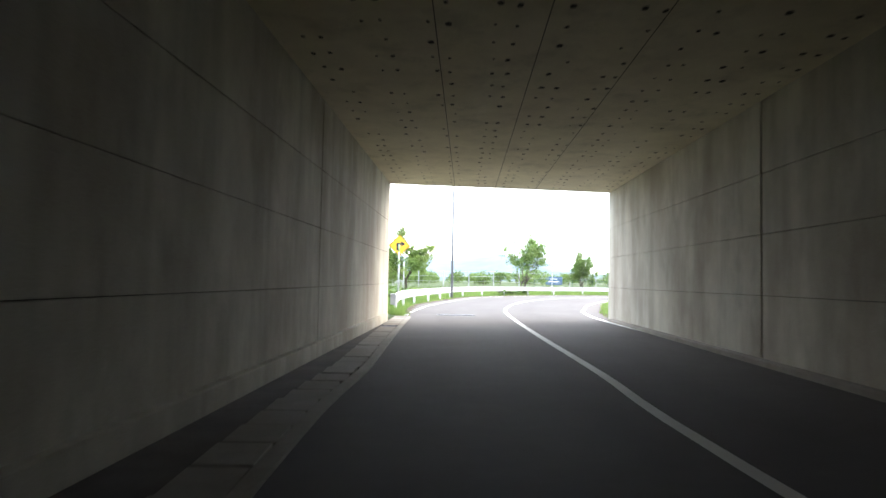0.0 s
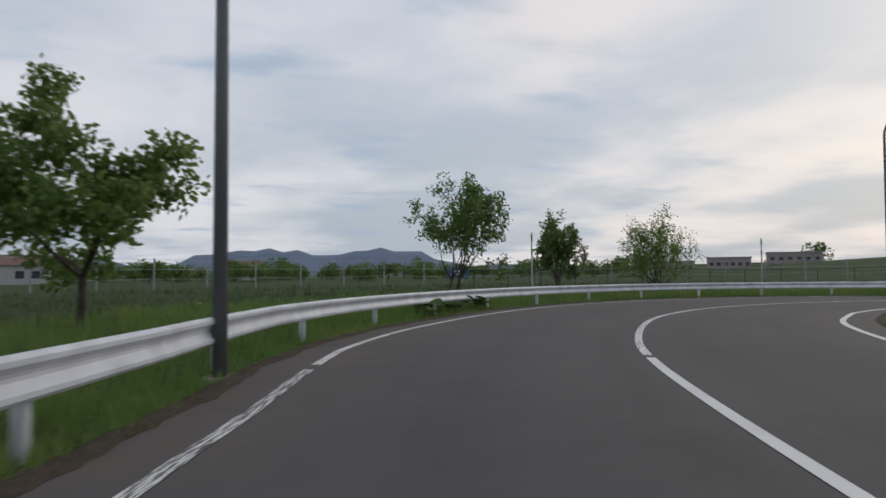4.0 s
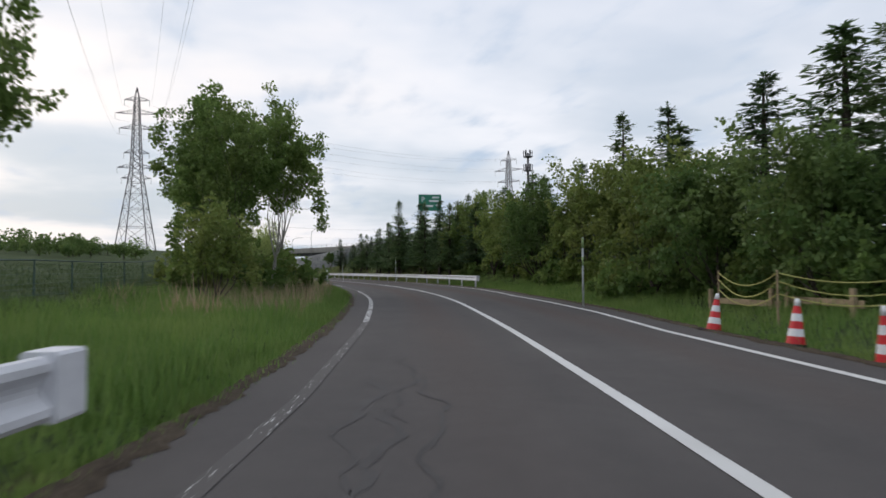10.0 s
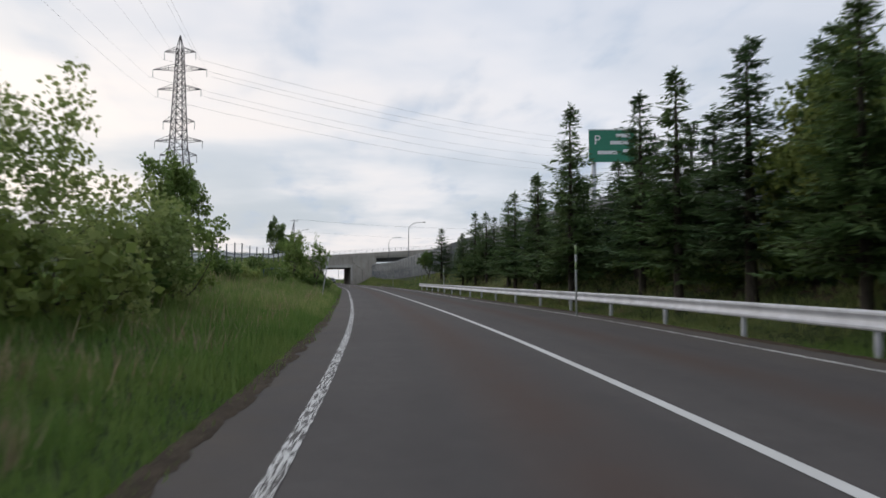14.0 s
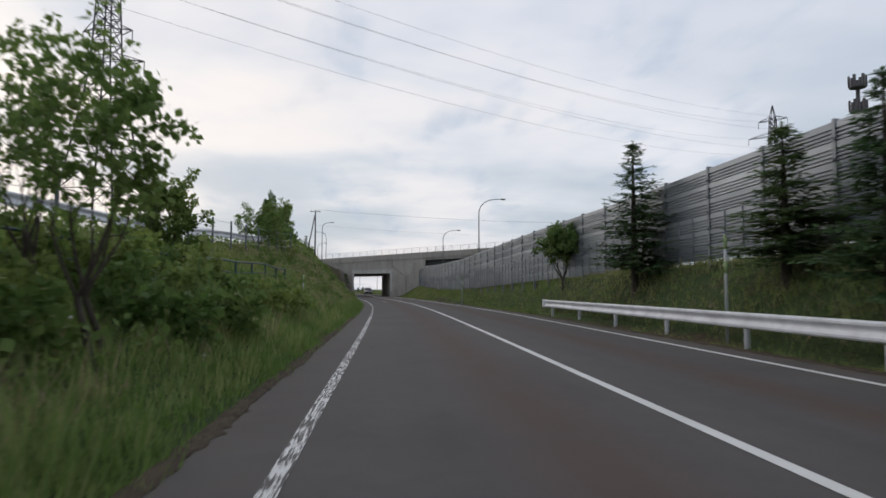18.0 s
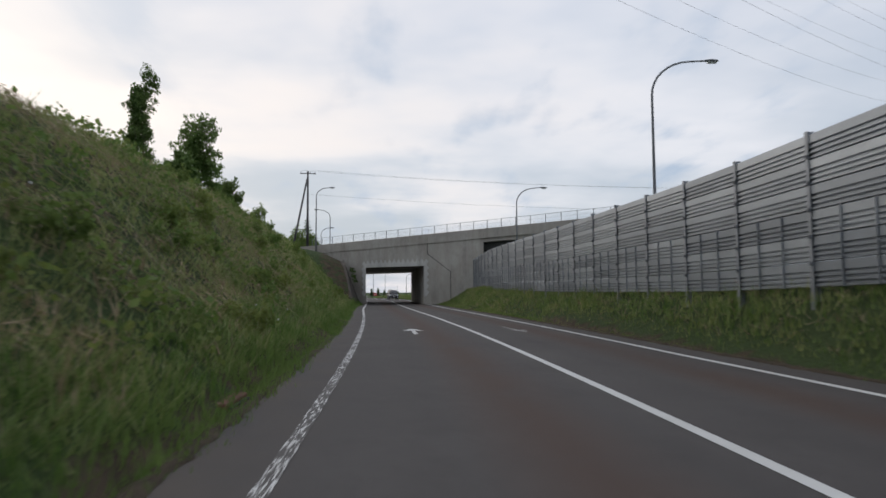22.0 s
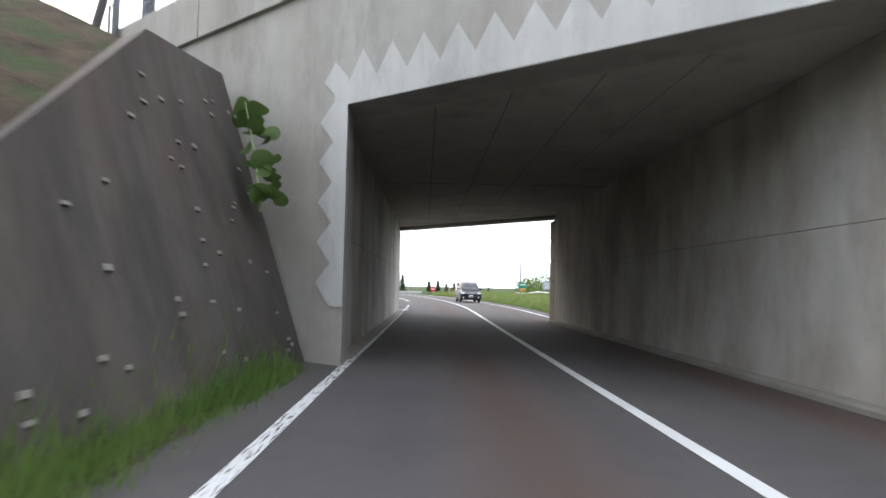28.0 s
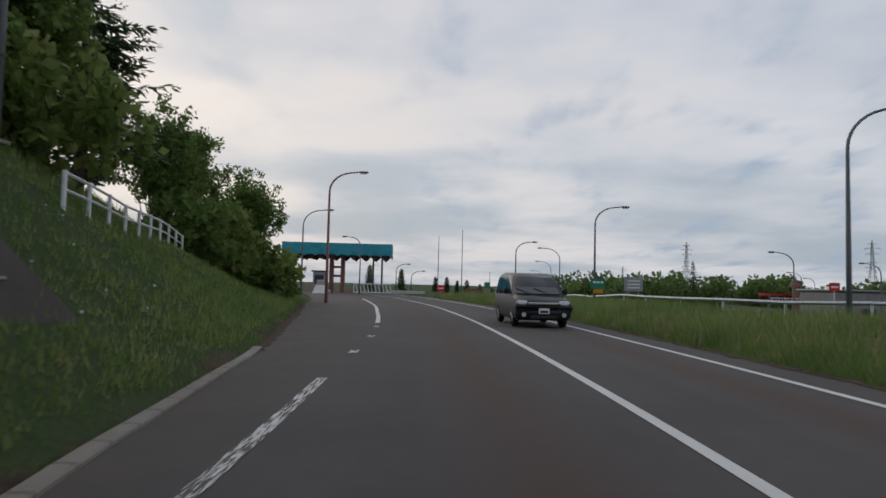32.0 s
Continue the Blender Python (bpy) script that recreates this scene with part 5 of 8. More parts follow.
# broadleaved trees: x, y, height, width, seed, kind
def build_trees():
    rows = [  # round the bend
        (-1.4, 48.6, 5.0, 5.6, 1, "round"), (-6.6, 33.4, 5.2, 5.0, 2, "wind"), (-7.0, 27.0, 11.0, 6.0, 3, "wind"), (10.5, 65.6, 6.1, 5.0, 4, "wind"),
        (17.75, 69.85, 4.9, 3.2, 5, "wind"), (24.9, 70.75, 5.2, 5.2, 6, "scrub"), (47.8, 64.4, 7.8, 5.0, 7, "birch"), (58.2, 58.8, 6.7, 2.6, 8, "slim"),
        (71.4, 53.8, 8.0, 4.0, 9, "grove"), (73.4, 52.2, 8.7, 4.0, 10, "pale"), (75.4, 53.6, 9.2, 4.2, 11, "grove"), (77.3, 51.3, 9.2, 3.8, 58, "pale"), (74.2, 54.6, 8.8, 4.2, 59, "grove"), (78.6, 54.4, 9.2, 4.4, 60, "pale"),
        (82.5, 54.8, 9.0, 4.4, 61, "grove"), (86.0, 53.8, 7.0, 4.2, 62, "grove"), (67.3, 54.6, 3.4, 2.6, 63, "sapling"), (51.5, 60.5, 3.8, 1.4, 12, "lone"),
        # bushes and trees on the left verge
        (92.5, 51.4, 4.5, 5.0, 13, "willow"), (97.0, 51.0, 4.4, 4.6, 14, "willow"), (101.5, 50.0, 5.0, 4.2, 15, "willow"), (105, 49.2, 3.4, 3.6, 16, "willow"),
        (107.8, 48.4, 3.2, 2.6, 17, "airy"), (119, 51, 5.6, 3.2, 18, "slim"), (139.8, 44.5, 4.5, 1.9, 19, "sparse"), (141.8, 46.0, 4.2, 2.0, 20, "sparse"), (138.6, 45.6, 3.2, 1.6, 57, "sparse"), (150.4, 46.4, 3.0, 2.0, 64, "airy"),
        (178.0, 47.4, 3.7, 2.4, 23, "airy"), (187.0, 48.4, 2.4, 3.4, 31, "airy"), (172.5, 47.8, 3.0, 3.2, 24, "airy"), (210.3, 52.2, 7.3, 2.7, 25, "spire"), (216.8, 51.7, 6.7, 3.4, 26, "full"),
        (219.5, 50.6, 3.0, 3.0, 27, "full"), (209, 50.6, 2.6, 3.0, 28, "full"), (229.0, 50.3, 2.6, 1.8, 29, "sparse"),
        # above the bank behind the second underpass
        (288.0, 53.6, 6.6, 5.0, 33, "thick"), (301.0, 55.4, 6.6, 4.8, 34, "thick"), (311.0, 54.6, 7.4, 4.6, 35, "thick"), (306, 56.5, 7.0, 4.6, 36, "thick"), (283.5, 54.8, 7.0, 5.0, 37, "thick"), (315, 56.5, 4.8, 4.0, 38, "thick"),
        # right of the road, among the spruces
        (64.6, 39.9, 5.6, 4.6, 40, "light"), (61.0, 40.4, 5.0, 4.2, 41, "full"), (70.5, 37.6, 6.0, 4.4, 42, "light"), (76.2, 35.6, 7.0, 4.4, 43, "light"), (80.5, 35.4, 6.6, 4.6, 44, "full"),
        (86.4, 34.0, 6.2, 4.4, 45, "light"), (92.0, 32.8, 6.8, 4.6, 46, "light"), (97.2, 32.2, 6.8, 4.2, 47, "round"), (102.0, 31.6, 6.6, 4.0, 48, "light"), (57.0, 41.2, 4.6, 4.0, 49, "full"),
        (141.6, 31.8, 2.2, 2.0, 50, "airy"), (162.8, 31.7, 3.5, 2.9, 51, "small"),
    ]
    style = {
        "round": dict(label="round-crowned green broadleaf tree in the field", trunk=0.24, leaf=0.15, per=15),
        "wind": dict(label="wind-shaped broadleaf tree with several stems in tall grass", trunk=0.16, stems=3, leaf=0.15, per=13, leaf_mat_="D", wind=0.12),
        "airy": dict(label="sparse young tree with open airy crown", trunk=0.12, stems=2, leaf=0.11, per=7, density=0.6),
        "scrub": dict(label="broad scrubby tree with thin upright twigs", trunk=0.06, stems=4, leaf=0.11, per=15, density=0.8),
        "grove": dict(label="roadside tree with a straight slim trunk and a full crown", trunk=0.15, leaf=0.14, per=13, girth=0.6),
        "pale": dict(label="roadside birch with a slim pale trunk and a full crown", trunk=0.2, leaf=0.13, per=13, bark_="B", girth=0.5),
        "sapling": dict(label="low yellow-green sapling leafy to the ground", trunk=0.05, stems=3, leaf=0.12, per=8, leaf_mat_="Y"),
        "sparse": dict(label="tall thin tree with loose leaves on leaning stems", trunk=0.2, stems=2, leaf=0.11, per=3, density=0.5, wind=0.08, girth=0.8),
        "spire": dict(label="narrow pointed tree on the crest of the bank", trunk=0.1, stems=1, leaf=0.12, per=16, leaf_mat_="D", cone=0.95),
        "small": dict(label="small round tree on a thin trunk before the noise barrier", trunk=0.24, stems=1, leaf=0.11, per=14, leaf_mat_="D"),
        "thick": dict(label="leafy green tree on top of the grassy bank", trunk=0.06, stems=4, leaf=0.17, per=28),
        "lone": dict(label="lone slender tree with a small high crown", trunk=0.5, stems=1, leaf=0.14, per=7, density=0.5),
        "birch": dict(label="tall birch clump with pale stems and fluttering leaves", trunk=0.1, stems=3, leaf=0.14, per=20, leaf_mat_="D", bark_="B", wind=0.03, cone=0.9),
        "slim": dict(label="slim upright tree with a narrow crown", trunk=0.12, stems=2, leaf=0.13, per=14, bark_="B", cone=0.5),
        "full": dict(label="dense dark green broadleaf tree", trunk=0.07, stems=3, leaf=0.145, per=18, leaf_mat_="D"),
        "willow": dict(label="bushy grey-green willow spreading from the ground", trunk=0.04, stems=4, leaf=0.13, per=8, density=0.7, leaf_mat_="W"),
        "light": dict(label="yellow-green broadleaf tree among the spruces", trunk=0.07, stems=3, leaf=0.165, per=15, leaf_mat_="Y"),
    }
    mats = {"D": M_LEAF_D, "Y": M_LEAF_Y, "B": M_BIRCH, "W": M_LEAF_W}
    for x, y, h, w, seed, kind in rows:
        st = dict(style[kind])
        label = st.pop("label")
        for key in ("leaf_mat_", "bark_"):
            if key in st:
                st[key] = mats[st[key]]
        ob = plant("bush" if kind == "willow" else "tree", label, "bush" if kind == "willow" else "tree", broadleaf(seed, h, w, **st), x, y)
    # spruces right of the road
    spr = [(61.0, 34.8, 9.5, 4.6), (64.7, 34.4, 8.9, 4.2), (58.0, 36.6, 8.6, 4.4), (54.6, 38.6, 7.6, 4.0), (51.0, 40.4, 6.8, 3.8), (67.6, 36.0, 7.4, 3.6), (71.4, 33.3, 9.4, 3.6), (75.0, 33.3, 9.8, 3.6), (78.6, 33.6, 7.6, 3.2), (81.6, 34.4, 7.2, 3.0),
           (84.7, 33.5, 7.9, 3.2), (88.9, 33.1, 7.1, 3.0), (92.4, 32.4, 7.4, 3.0), (95.6, 32.9, 7.0, 2.9), (99.8, 33.6, 7.3, 2.9), (102.2, 31.8, 7.8, 2.8), (104.4, 32.8, 8.1, 3.0), (107.2, 33.3, 8.1, 2.9), (111.2, 32.4, 8.5, 3.0), (115.7, 33.4, 9.2, 3.2), (113.4, 31.4, 7.4, 2.7),
           (118.6, 32.2, 7.6, 2.8), (121.4, 32.9, 7.0, 2.6), (123.8, 32.2, 7.3, 2.6), (126.4, 32.6, 6.7, 2.5), (128.8, 32.3, 6.5, 2.4), (109.2, 30.6, 7.4, 3.0), (113.0, 29.8, 7.2, 3.0), (117.0, 30.4, 7.0, 3.0), (120.2, 30.8, 6.4, 2.8), (123.0, 30.9, 6.2, 2.6), (126.0, 31.0, 6.0, 2.4),
           (97.0, 29.6, 8.6, 3.0), (102.0, 29.2, 8.8, 3.0), (106.0, 29.0, 9.0, 2.8), (88.0, 30.6, 8.2, 3.2), (92.0, 29.6, 8.4, 3.2),
           (135.8, 31.9, 6.4, 2.3), (137.2, 30.9, 6.2, 2.2), (138.4, 32.1, 6.7, 2.4), (140.0, 31.4, 6.0, 2.0), (142.4, 32.2, 5.3, 2.0), (146.2, 31.5, 5.3, 2.5), (154.0, 31.8, 6.6, 2.7)]  # x, y, height of the top, width
    kinds = [spruce(100 + i, 8.0, 3.3 + 0.25 * i, M_NEEDLE if i % 2 else M_NEEDLE_L) for i in range(5)]
    rnd = random.Random(3)
    for i, (x, y, h, w) in enumerate(spr):
        ob = plant("spruce", "dark green spruce with drooping branches beside the road", "spruce", kinds[i % 5], x, y, None, rnd.uniform(0, 6.28), (h - gz(x, y)) / 8.0, "spruces beside the road")
        ob.scale.x = ob.scale.y = w * 1.55 / (3.3 + 0.25 * (i % 5))
    big = spruce(120, 8.0, 4.6, M_NEEDLE)
    plant("spruce", "large dark spruce above the grassy bank", "spruce", big, 293.5, 54.6, None, 0.4, 1.3)
    plant("spruce", "large dark spruce above the grassy bank", "spruce", big, 297.0, 56.6, None, 2.4, 1.1)
    plant("spruce", "solitary spruce beside the car park", "spruce", kinds[1], 330.0, 21.0, None, 1.0, 0.62)
    small = spruce(140, 2.6, 1.4, M_NEEDLE)
    for i, (x, y, h) in enumerate([(392, 46, 3.1), (398, 44, 3.7), (404, 42, 3.4), (409, 40, 4.0), (388, 52, 3.7), (383, 57, 4.3), (414, 37, 3.7), (420, 34, 3.1), (426, 30, 3.7)]):
        plant("spruce", "small dark spruce far behind the toll gate", "spruce", small, x, y, None, i, h / 2.6, "spruces behind the toll gate")
    # undergrowth beneath the trees: low bushes
    low = [broadleaf(200 + i, 1.5, 2.2, trunk=0.03, stems=2, leaf=0.2, per=1.3, depth=1, leaf_mat_=(M_LEAF, M_LEAF_D, M_LEAF_Y)[i % 3]) for i in range(3)]
    spots = []
    for i in range(26):
        spots.append((56 + i * 2.6 + rnd.uniform(-1, 1), None, rnd.uniform(1.6, 5.0)))
    for i, (x, _, dd) in enumerate(spots):
        s = s_of(x, 45)
        q = at_station(np.array([s]), right_edge(np.array([s])) - dd - 1.2)[0]
        plant("bush", "low green bush below the roadside trees", "bush", low[i % 3], q[0], q[1], None, i * 1.3, rnd.uniform(0.5, 1.0), "bushes below the trees")
    for i in range(70):
        x = 150 + i * 1.35 + rnd.uniform(-1, 1)
        s = s_of(x, 42)
        q = at_station(np.array([s]), left_edge(np.array([s])) + rnd.uniform(1.0, 6.6))[0]
        plant("bush", "low weedy bush on the grassy bank", "bush", low[(0, 2)[i % 2]], q[0], q[1], None, i * 2.1, rnd.uniform(0.24, 0.48), "bushes on the bank")
    for i in range(16):
        x = 138 + i * 0.95 + rnd.uniform(-0.5, 0.5)
        s = s_of(x, 42)
        q = at_station(np.array([s]), left_edge(np.array([s])) + rnd.uniform(1.6, 4.6))[0]
        plant("bush", "tall leafy weeds crowding the grassy bank", "bush", low[i % 3], q[0], q[1], None, i * 2.1, rnd.uniform(0.55, 0.95), "tall weeds on the bank")
    for i in range(12):
        x = 88 + i * 4.6
        s = s_of(x, 46)
        q = at_station(np.array([s]), left_edge(np.array([s])) + rnd.uniform(3.0, 6.5))[0]
        plant("bush", "low weedy bush on the grassy verge", "bush", low[i % 3], q[0], q[1], None, i * 2.1, rnd.uniform(0.45, 0.9), "bushes on the verge")
    # shoots round the feet of the roadside trees
    for i, (x, y, h, w, seed, kind) in enumerate(rows):
        if kind in ("full", "willow", "light", "grove", "pale") and 45 < x < 110:
            for k in range(2):
                a = rnd.uniform(0, 6.28)
                plant("bush", "leafy shoots round the foot of a tree", "bush", low[(i + k) % 3], x + 0.28 * w * math.cos(a), y + 0.28 * w * math.sin(a), None, a, rnd.uniform(0.9, 1.35), "shoots round the trees")
        if kind == "thick":
            for k in range(4):
                a = rnd.uniform(0, 6.28)
                plant("bush", "leafy undergrowth below the trees on the bank", "bush", low[(0, 2)[(i + k) % 2]], x + 0.4 * w * math.cos(a), y - 0.4 * w * abs(math.sin(a)), None, a, rnd.uniform(1.3, 2.0), "undergrowth on the bank")
    # far woods on the horizon
    def far_tree(seed):
        rng = np.random.default_rng(seed)
        pts = []
        for k in range(7):
            c = np.array([rng.normal(0, 1.5), rng.normal(0, 1.5), rng.uniform(1.2, 4.2)])
            r = rng.uniform(1.1, 1.9)
            g = rng.normal(0, 1, (90, 3))
            pts.append(c + g / np.linalg.norm(g, axis=1)[:, None] * r * rng.uniform(0.75, 1.05, (90, 1)) * np.array([1, 1, 0.9]))
        pts = np.vstack(pts)
        pts[:, 2] = np.abs(pts[:, 2])
        v, f = leaf_cloud(pts, 1, np.array([0.1, 0.1, 0.1]), 0.62, rng, 0.2)
        wood = Shape().tube([(0, 0, -0.3), (0, 0, 1.5), (0.2, 0.1, 4.0)], [0.16, 0.12, 0.05], 5, False)
        return wood.mesh("trunk", M_BARK), foliage_mesh("crown", v, f, M_LEAF_D)

    far = [far_tree(300 + i) for i in range(4)]
    wood = []
    for i in range(86):
        a = rnd.uniform(-42, 62)
        r = rnd.uniform(95, 190)
        wood.append((20 + r * math.sin(radians(a)), 45 + r * math.cos(radians(a)), rnd.uniform(0.5, 1.05)))
    for i in range(26):
        wood.append((rnd.uniform(150, 260), rnd.uniform(92, 130), rnd.uniform(0.5, 0.9)))
    for i in range(30):
        wood.append((rnd.uniform(392, 440), 18 - 42 * i / 30 + rnd.uniform(-2, 2), rnd.uniform(1.0, 1.4)))
    for i in range(30):
        wood.append((rnd.uniform(360, 470), rnd.uniform(-95, -24), rnd.uniform(0.8, 1.3)))
    for i in range(16):
        wood.append((rnd.uniform(138, 170), rnd.uniform(62, 84), rnd.uniform(0.4, 0.7)))
    for i in range(30):
        wood.append((rnd.uniform(-38, 24), rnd.uniform(130, 190), rnd.uniform(0.45, 0.75)))
    for i in range(12):  # a dense clump on the hill
        wood.append((133.5 + rnd.uniform(-6, 6), 135 + rnd.uniform(-6, 6), rnd.uniform(0.95, 1.25)))
    for i, (x, y, k) in enumerate(wood):
        if 70 < x < 128 and 105 < y < 190:  # open ground before the apartment blocks
            continue
        plant("tree", "dark broadleaf tree far off across the fields", "tree", far[i % 4], x, y, None, i * 1.7, k, "trees across the fields")


build_trees()


# ---- grass ----
def grass_patch(name, label, n, s0, s1, side_, near, deep, seed, tall, mat, lean=0.35):
    rng = np.random.default_rng(seed)
    s = rng.uniform(s0, s1, n)
    off = near + (deep - near) * rng.random(n) ** 1.5
    d = left_edge(s) + off if side_ > 0 else right_edge(s) - off
    p = at_station(s, d)
    z = ground_height(p[:, 0], p[:, 1])
    ok = np.isfinite(z)
    p, z, off = p[ok], z[ok], off[ok]
    n = len(p)
    patch = 0.55 + 0.45 * np.sin(p[:, 0] * 0.9 + 1.3 * np.sin(p[:, 1] * 0.7)) * np.sin(p[:, 1] * 1.1 + p[:, 0] * 0.35)
    h = tall * (0.45 + 0.75 * rng.random(n)) * (0.55 + 0.6 * patch) * np.clip(0.35 + off / 1.2, 0.35, 1.0)
    blades = 5
    P = np.repeat(np.stack([p[:, 0], p[:, 1], z - 0.03], 1), blades, 0)
    P[:, :2] += rng.normal(0, 0.09, (n * blades, 2))
    H = np.repeat(h, blades)[:, None] * rng.uniform(0.6, 1.2, (n * blades, 1))
    a = rng.uniform(0, 6.283, n * blades)
    out = np.stack([np.cos(a), np.sin(a), 0 * a], 1)
    acr = np.stack([-np.sin(a), np.cos(a), 0 * a], 1)
    w = 0.007 + 0.008 * rng.random((n * blades, 1)) + 0.008 * H
    tip = P + out * H * lean * rng.uniform(0.7, 1.6, (n * blades, 1)) + np.array([0, 0, 1]) * H
    v = np.stack([P - acr * w, P + acr * w, tip], 1).reshape(-1, 3)
    k = np.arange(n * blades)[:, None] * 3
    me = foliage_mesh(name, v, np.hstack([k, k + 1, k + 2]), mat)
    return tagged(new(name, me), label, "grass", kind="stuff")


def build_grass():
    G = "long green roadside grass"
    grass_patch("grass", G, 16000, S_EXIT1 + 1, SX(50, 55), 1, 0.15, 7.0, 1, 0.42, M_GRASS)
    grass_patch("grass", G, 22000, SX(50, 55), SX(110), 1, 0.1, 7.5, 2, 0.42, M_GRASS)
    grass_patch("grass", G, 13000, SX(110), SX(170), 1, 0.1, 7.0, 3, 0.42, M_GRASS)
    grass_patch("grass", "pale olive grass on the rising bank", 8000, SX(110), SX(170), 1, 0.4, 7.0, 22, 0.42, M_GRASS_O)
    grass_patch("grass", "rough olive grass and weeds on the steep bank", 21000, SX(168), SX(247.5), 1, 0.6, 8.5, 4, 0.32, M_GRASS_O, 0.9)
    grass_patch("grass", "lush green grass at the foot of the bank", 8000, SX(166), SX(247.5), 1, 0.05, 1.5, 20, 0.36, M_GRASS)
    grass_patch("grass", G, 3000, SX(239.5), SX(248.8), 1, -0.15, 0.65, 15, 0.8, M_GRASS)
    grass_patch("grass", G, 13000, SX(273), SX(325), 1, 0.2, 10.0, 5, 0.22, M_GRASS)
    grass_patch("grass", "short yellow-green grass on the bank", 8000, SX(273), SX(325), 1, 0.6, 10.0, 23, 0.2, M_GRASS_O)
    grass_patch("grass", G, 8000, S_EXIT1 + 1, S_EXIT1 + 34, -1, 0.1, 6.0, 6, 0.5, M_GRASS)
    grass_patch("grass", G, 12000, SX(45, 50), SX(100), -1, 0.1, 6.0, 7, 0.32, M_GRASS)
    grass_patch("grass", G, 14000, SX(100), SX(165), -1, 0.1, 5.5, 8, 0.30, M_GRASS_O)
    grass_patch("grass", G, 9000, SX(165), SX(243), -1, 0.1, 3.2, 9, 0.30, M_GRASS_O)
    grass_patch("grass", "green grass below the noise barrier", 9000, SX(165), SX(243), -1, 0.1, 3.2, 24, 0.32, M_GRASS)
    grass_patch("grass", "lush grass hanging over the asphalt edge", 6000, SX(160), SX(247.5), 1, 0.02, 0.7, 25, 0.5, M_GRASS)
    grass_patch("grass", G, 22000, SX(270), SX(335), -1, 0.1, 7.0, 10, 0.55, M_GRASS)
    grass_patch("grass", G, 15000, S_EXIT1 + 2, SX(248), 1, 0.02, 0.5, 17, 0.24, M_GRASS)
    grass_patch("grass", G, 7000, SX(45, 50), SX(243), -1, -0.1, 0.5, 18, 0.22, M_GRASS)
    grass_patch("grass", G, 5000, SX(222), SX(262), 1, 3.0, 12.0, 19, 0.35, M_GRASS_O)
    D_ = "dry straw-coloured stalks among the grass"
    grass_patch("dry_grass", D_, 2600, SX(60, 48), SX(185), 1, 1.0, 7.0, 11, 0.55, M_STRAW, 0.5)
    grass_patch("dry_grass", D_, 3000, SX(165), SX(247), 1, 0.8, 8.0, 12, 0.34, M_STRAW, 0.8)
    grass_patch("dry_grass", D_, 380, SX(60, 49), SX(84, 46), 1, 0.9, 4.5, 21, 0.8, M_STRAW, 0.3)
    grass_patch("dry_grass", D_, 3600, SX(268), SX(335), -1, 0.3, 6.0, 16, 0.6, M_STRAW, 0.5)
    grass_patch("dry_grass", D_, 1700, SX(110), SX(243), -1, 0.6, 3.6, 13, 0.34, M_STRAW, 1.2)
    grass_patch("field_grass", "rough meadow grass in the open field", 16000, S_EXIT1 + 4, SX(120), 1, 6.0, 30.0, 14, 0.40, M_GRASS_F)


def weed_leaves(label, n, s0, s1, near, deep, seed, size, mat):
    """Broad weed leaves in loose patches on the bank."""
    rng = np.random.default_rng(seed)
    s, off = rng.uniform(s0, s1, n), rng.uniform(near, deep, n)
    p = at_station(s, left_edge(s) + off)
    z = ground_height(p[:, 0], p[:, 1])
    keep = np.sin(p[:, 0] * 0.8 + seed) + np.sin(p[:, 1] * 1.7 + 0.5 * p[:, 0]) > rng.uniform(-0.4, 1.4, n)
    c = np.stack([p[:, 0], p[:, 1], z + rng.uniform(0.05, 0.42, n)], 1)[keep]
    v, f = leaf_cloud(c, 5, np.array([0.16, 0.16, 0.10]), size, rng, -0.3)
    return tagged(new("weeds", foliage_mesh("weeds", v, f, mat)), label, "weeds", kind="stuff")


def cut_hay(label, n, s0, s1, side_, near, deep, seed, mat):
    """Loose strands of mown grass lying on the slope."""
    rng = np.random.default_rng(seed)
    s, off = rng.uniform(s0, s1, n), rng.uniform(near, deep, n)
    p = at_station(s, left_edge(s) + off if side_ > 0 else right_edge(s) - off)[:, :2]
    lie = np.sin(p[:, 0] * 0.55 + seed) * np.sin(p[:, 1] * 1.3 + 0.3 * p[:, 0])
    keep = lie > rng.uniform(-1.1, 0.6, n)
    p = p[keep]
    n = len(p)
    a = rng.normal(-0.25, 0.9, n) + math.pi * (rng.random(n) < 0.5)
    length = rng.uniform(0.2, 0.62, n)[:, None]
    out = np.stack([np.cos(a), np.sin(a)], 1)
    q = p + out * length
    w = np.stack([-out[:, 1], out[:, 0]], 1) * rng.uniform(0.004, 0.009, (n, 1))
    lift = rng.uniform(0.05, 0.24, n)
    zp, zq = ground_height(p[:, 0], p[:, 1]) + lift, ground_height(q[:, 0], q[:, 1]) + lift + rng.normal(0, 0.04, n)
    v = np.stack([np.c_[p - w, zp], np.c_[p + w, zp + 0.012], np.c_[q, zq]], 1).reshape(-1, 3)
    k = np.arange(n)[:, None] * 3
    return tagged(new("cut_hay", foliage_mesh("cut_hay", v, np.hstack([k, k + 1, k + 2]), mat)), label, "hay", kind="stuff")


build_grass()
cut_hay("dry mown grass lying in swathes on the bank", 34000, SX(160), SX(236), 1, 1.3, 8.0, 51, M_STRAW)
cut_hay("dry mown grass lying below the noise barrier", 4500, SX(130), SX(243), -1, 0.7, 3.4, 52, M_STRAW)
weed_leaves("broad-leaved green weeds among the grass on the bank", 10000, SX(128), SX(247), 1.2, 8.0, 41, 0.14, M_LEAF)
weed_leaves("yellow-green weeds among the grass on the bank", 4000, SX(150), SX(247), 0.7, 8.0, 42, 0.11, M_LEAF_Y)

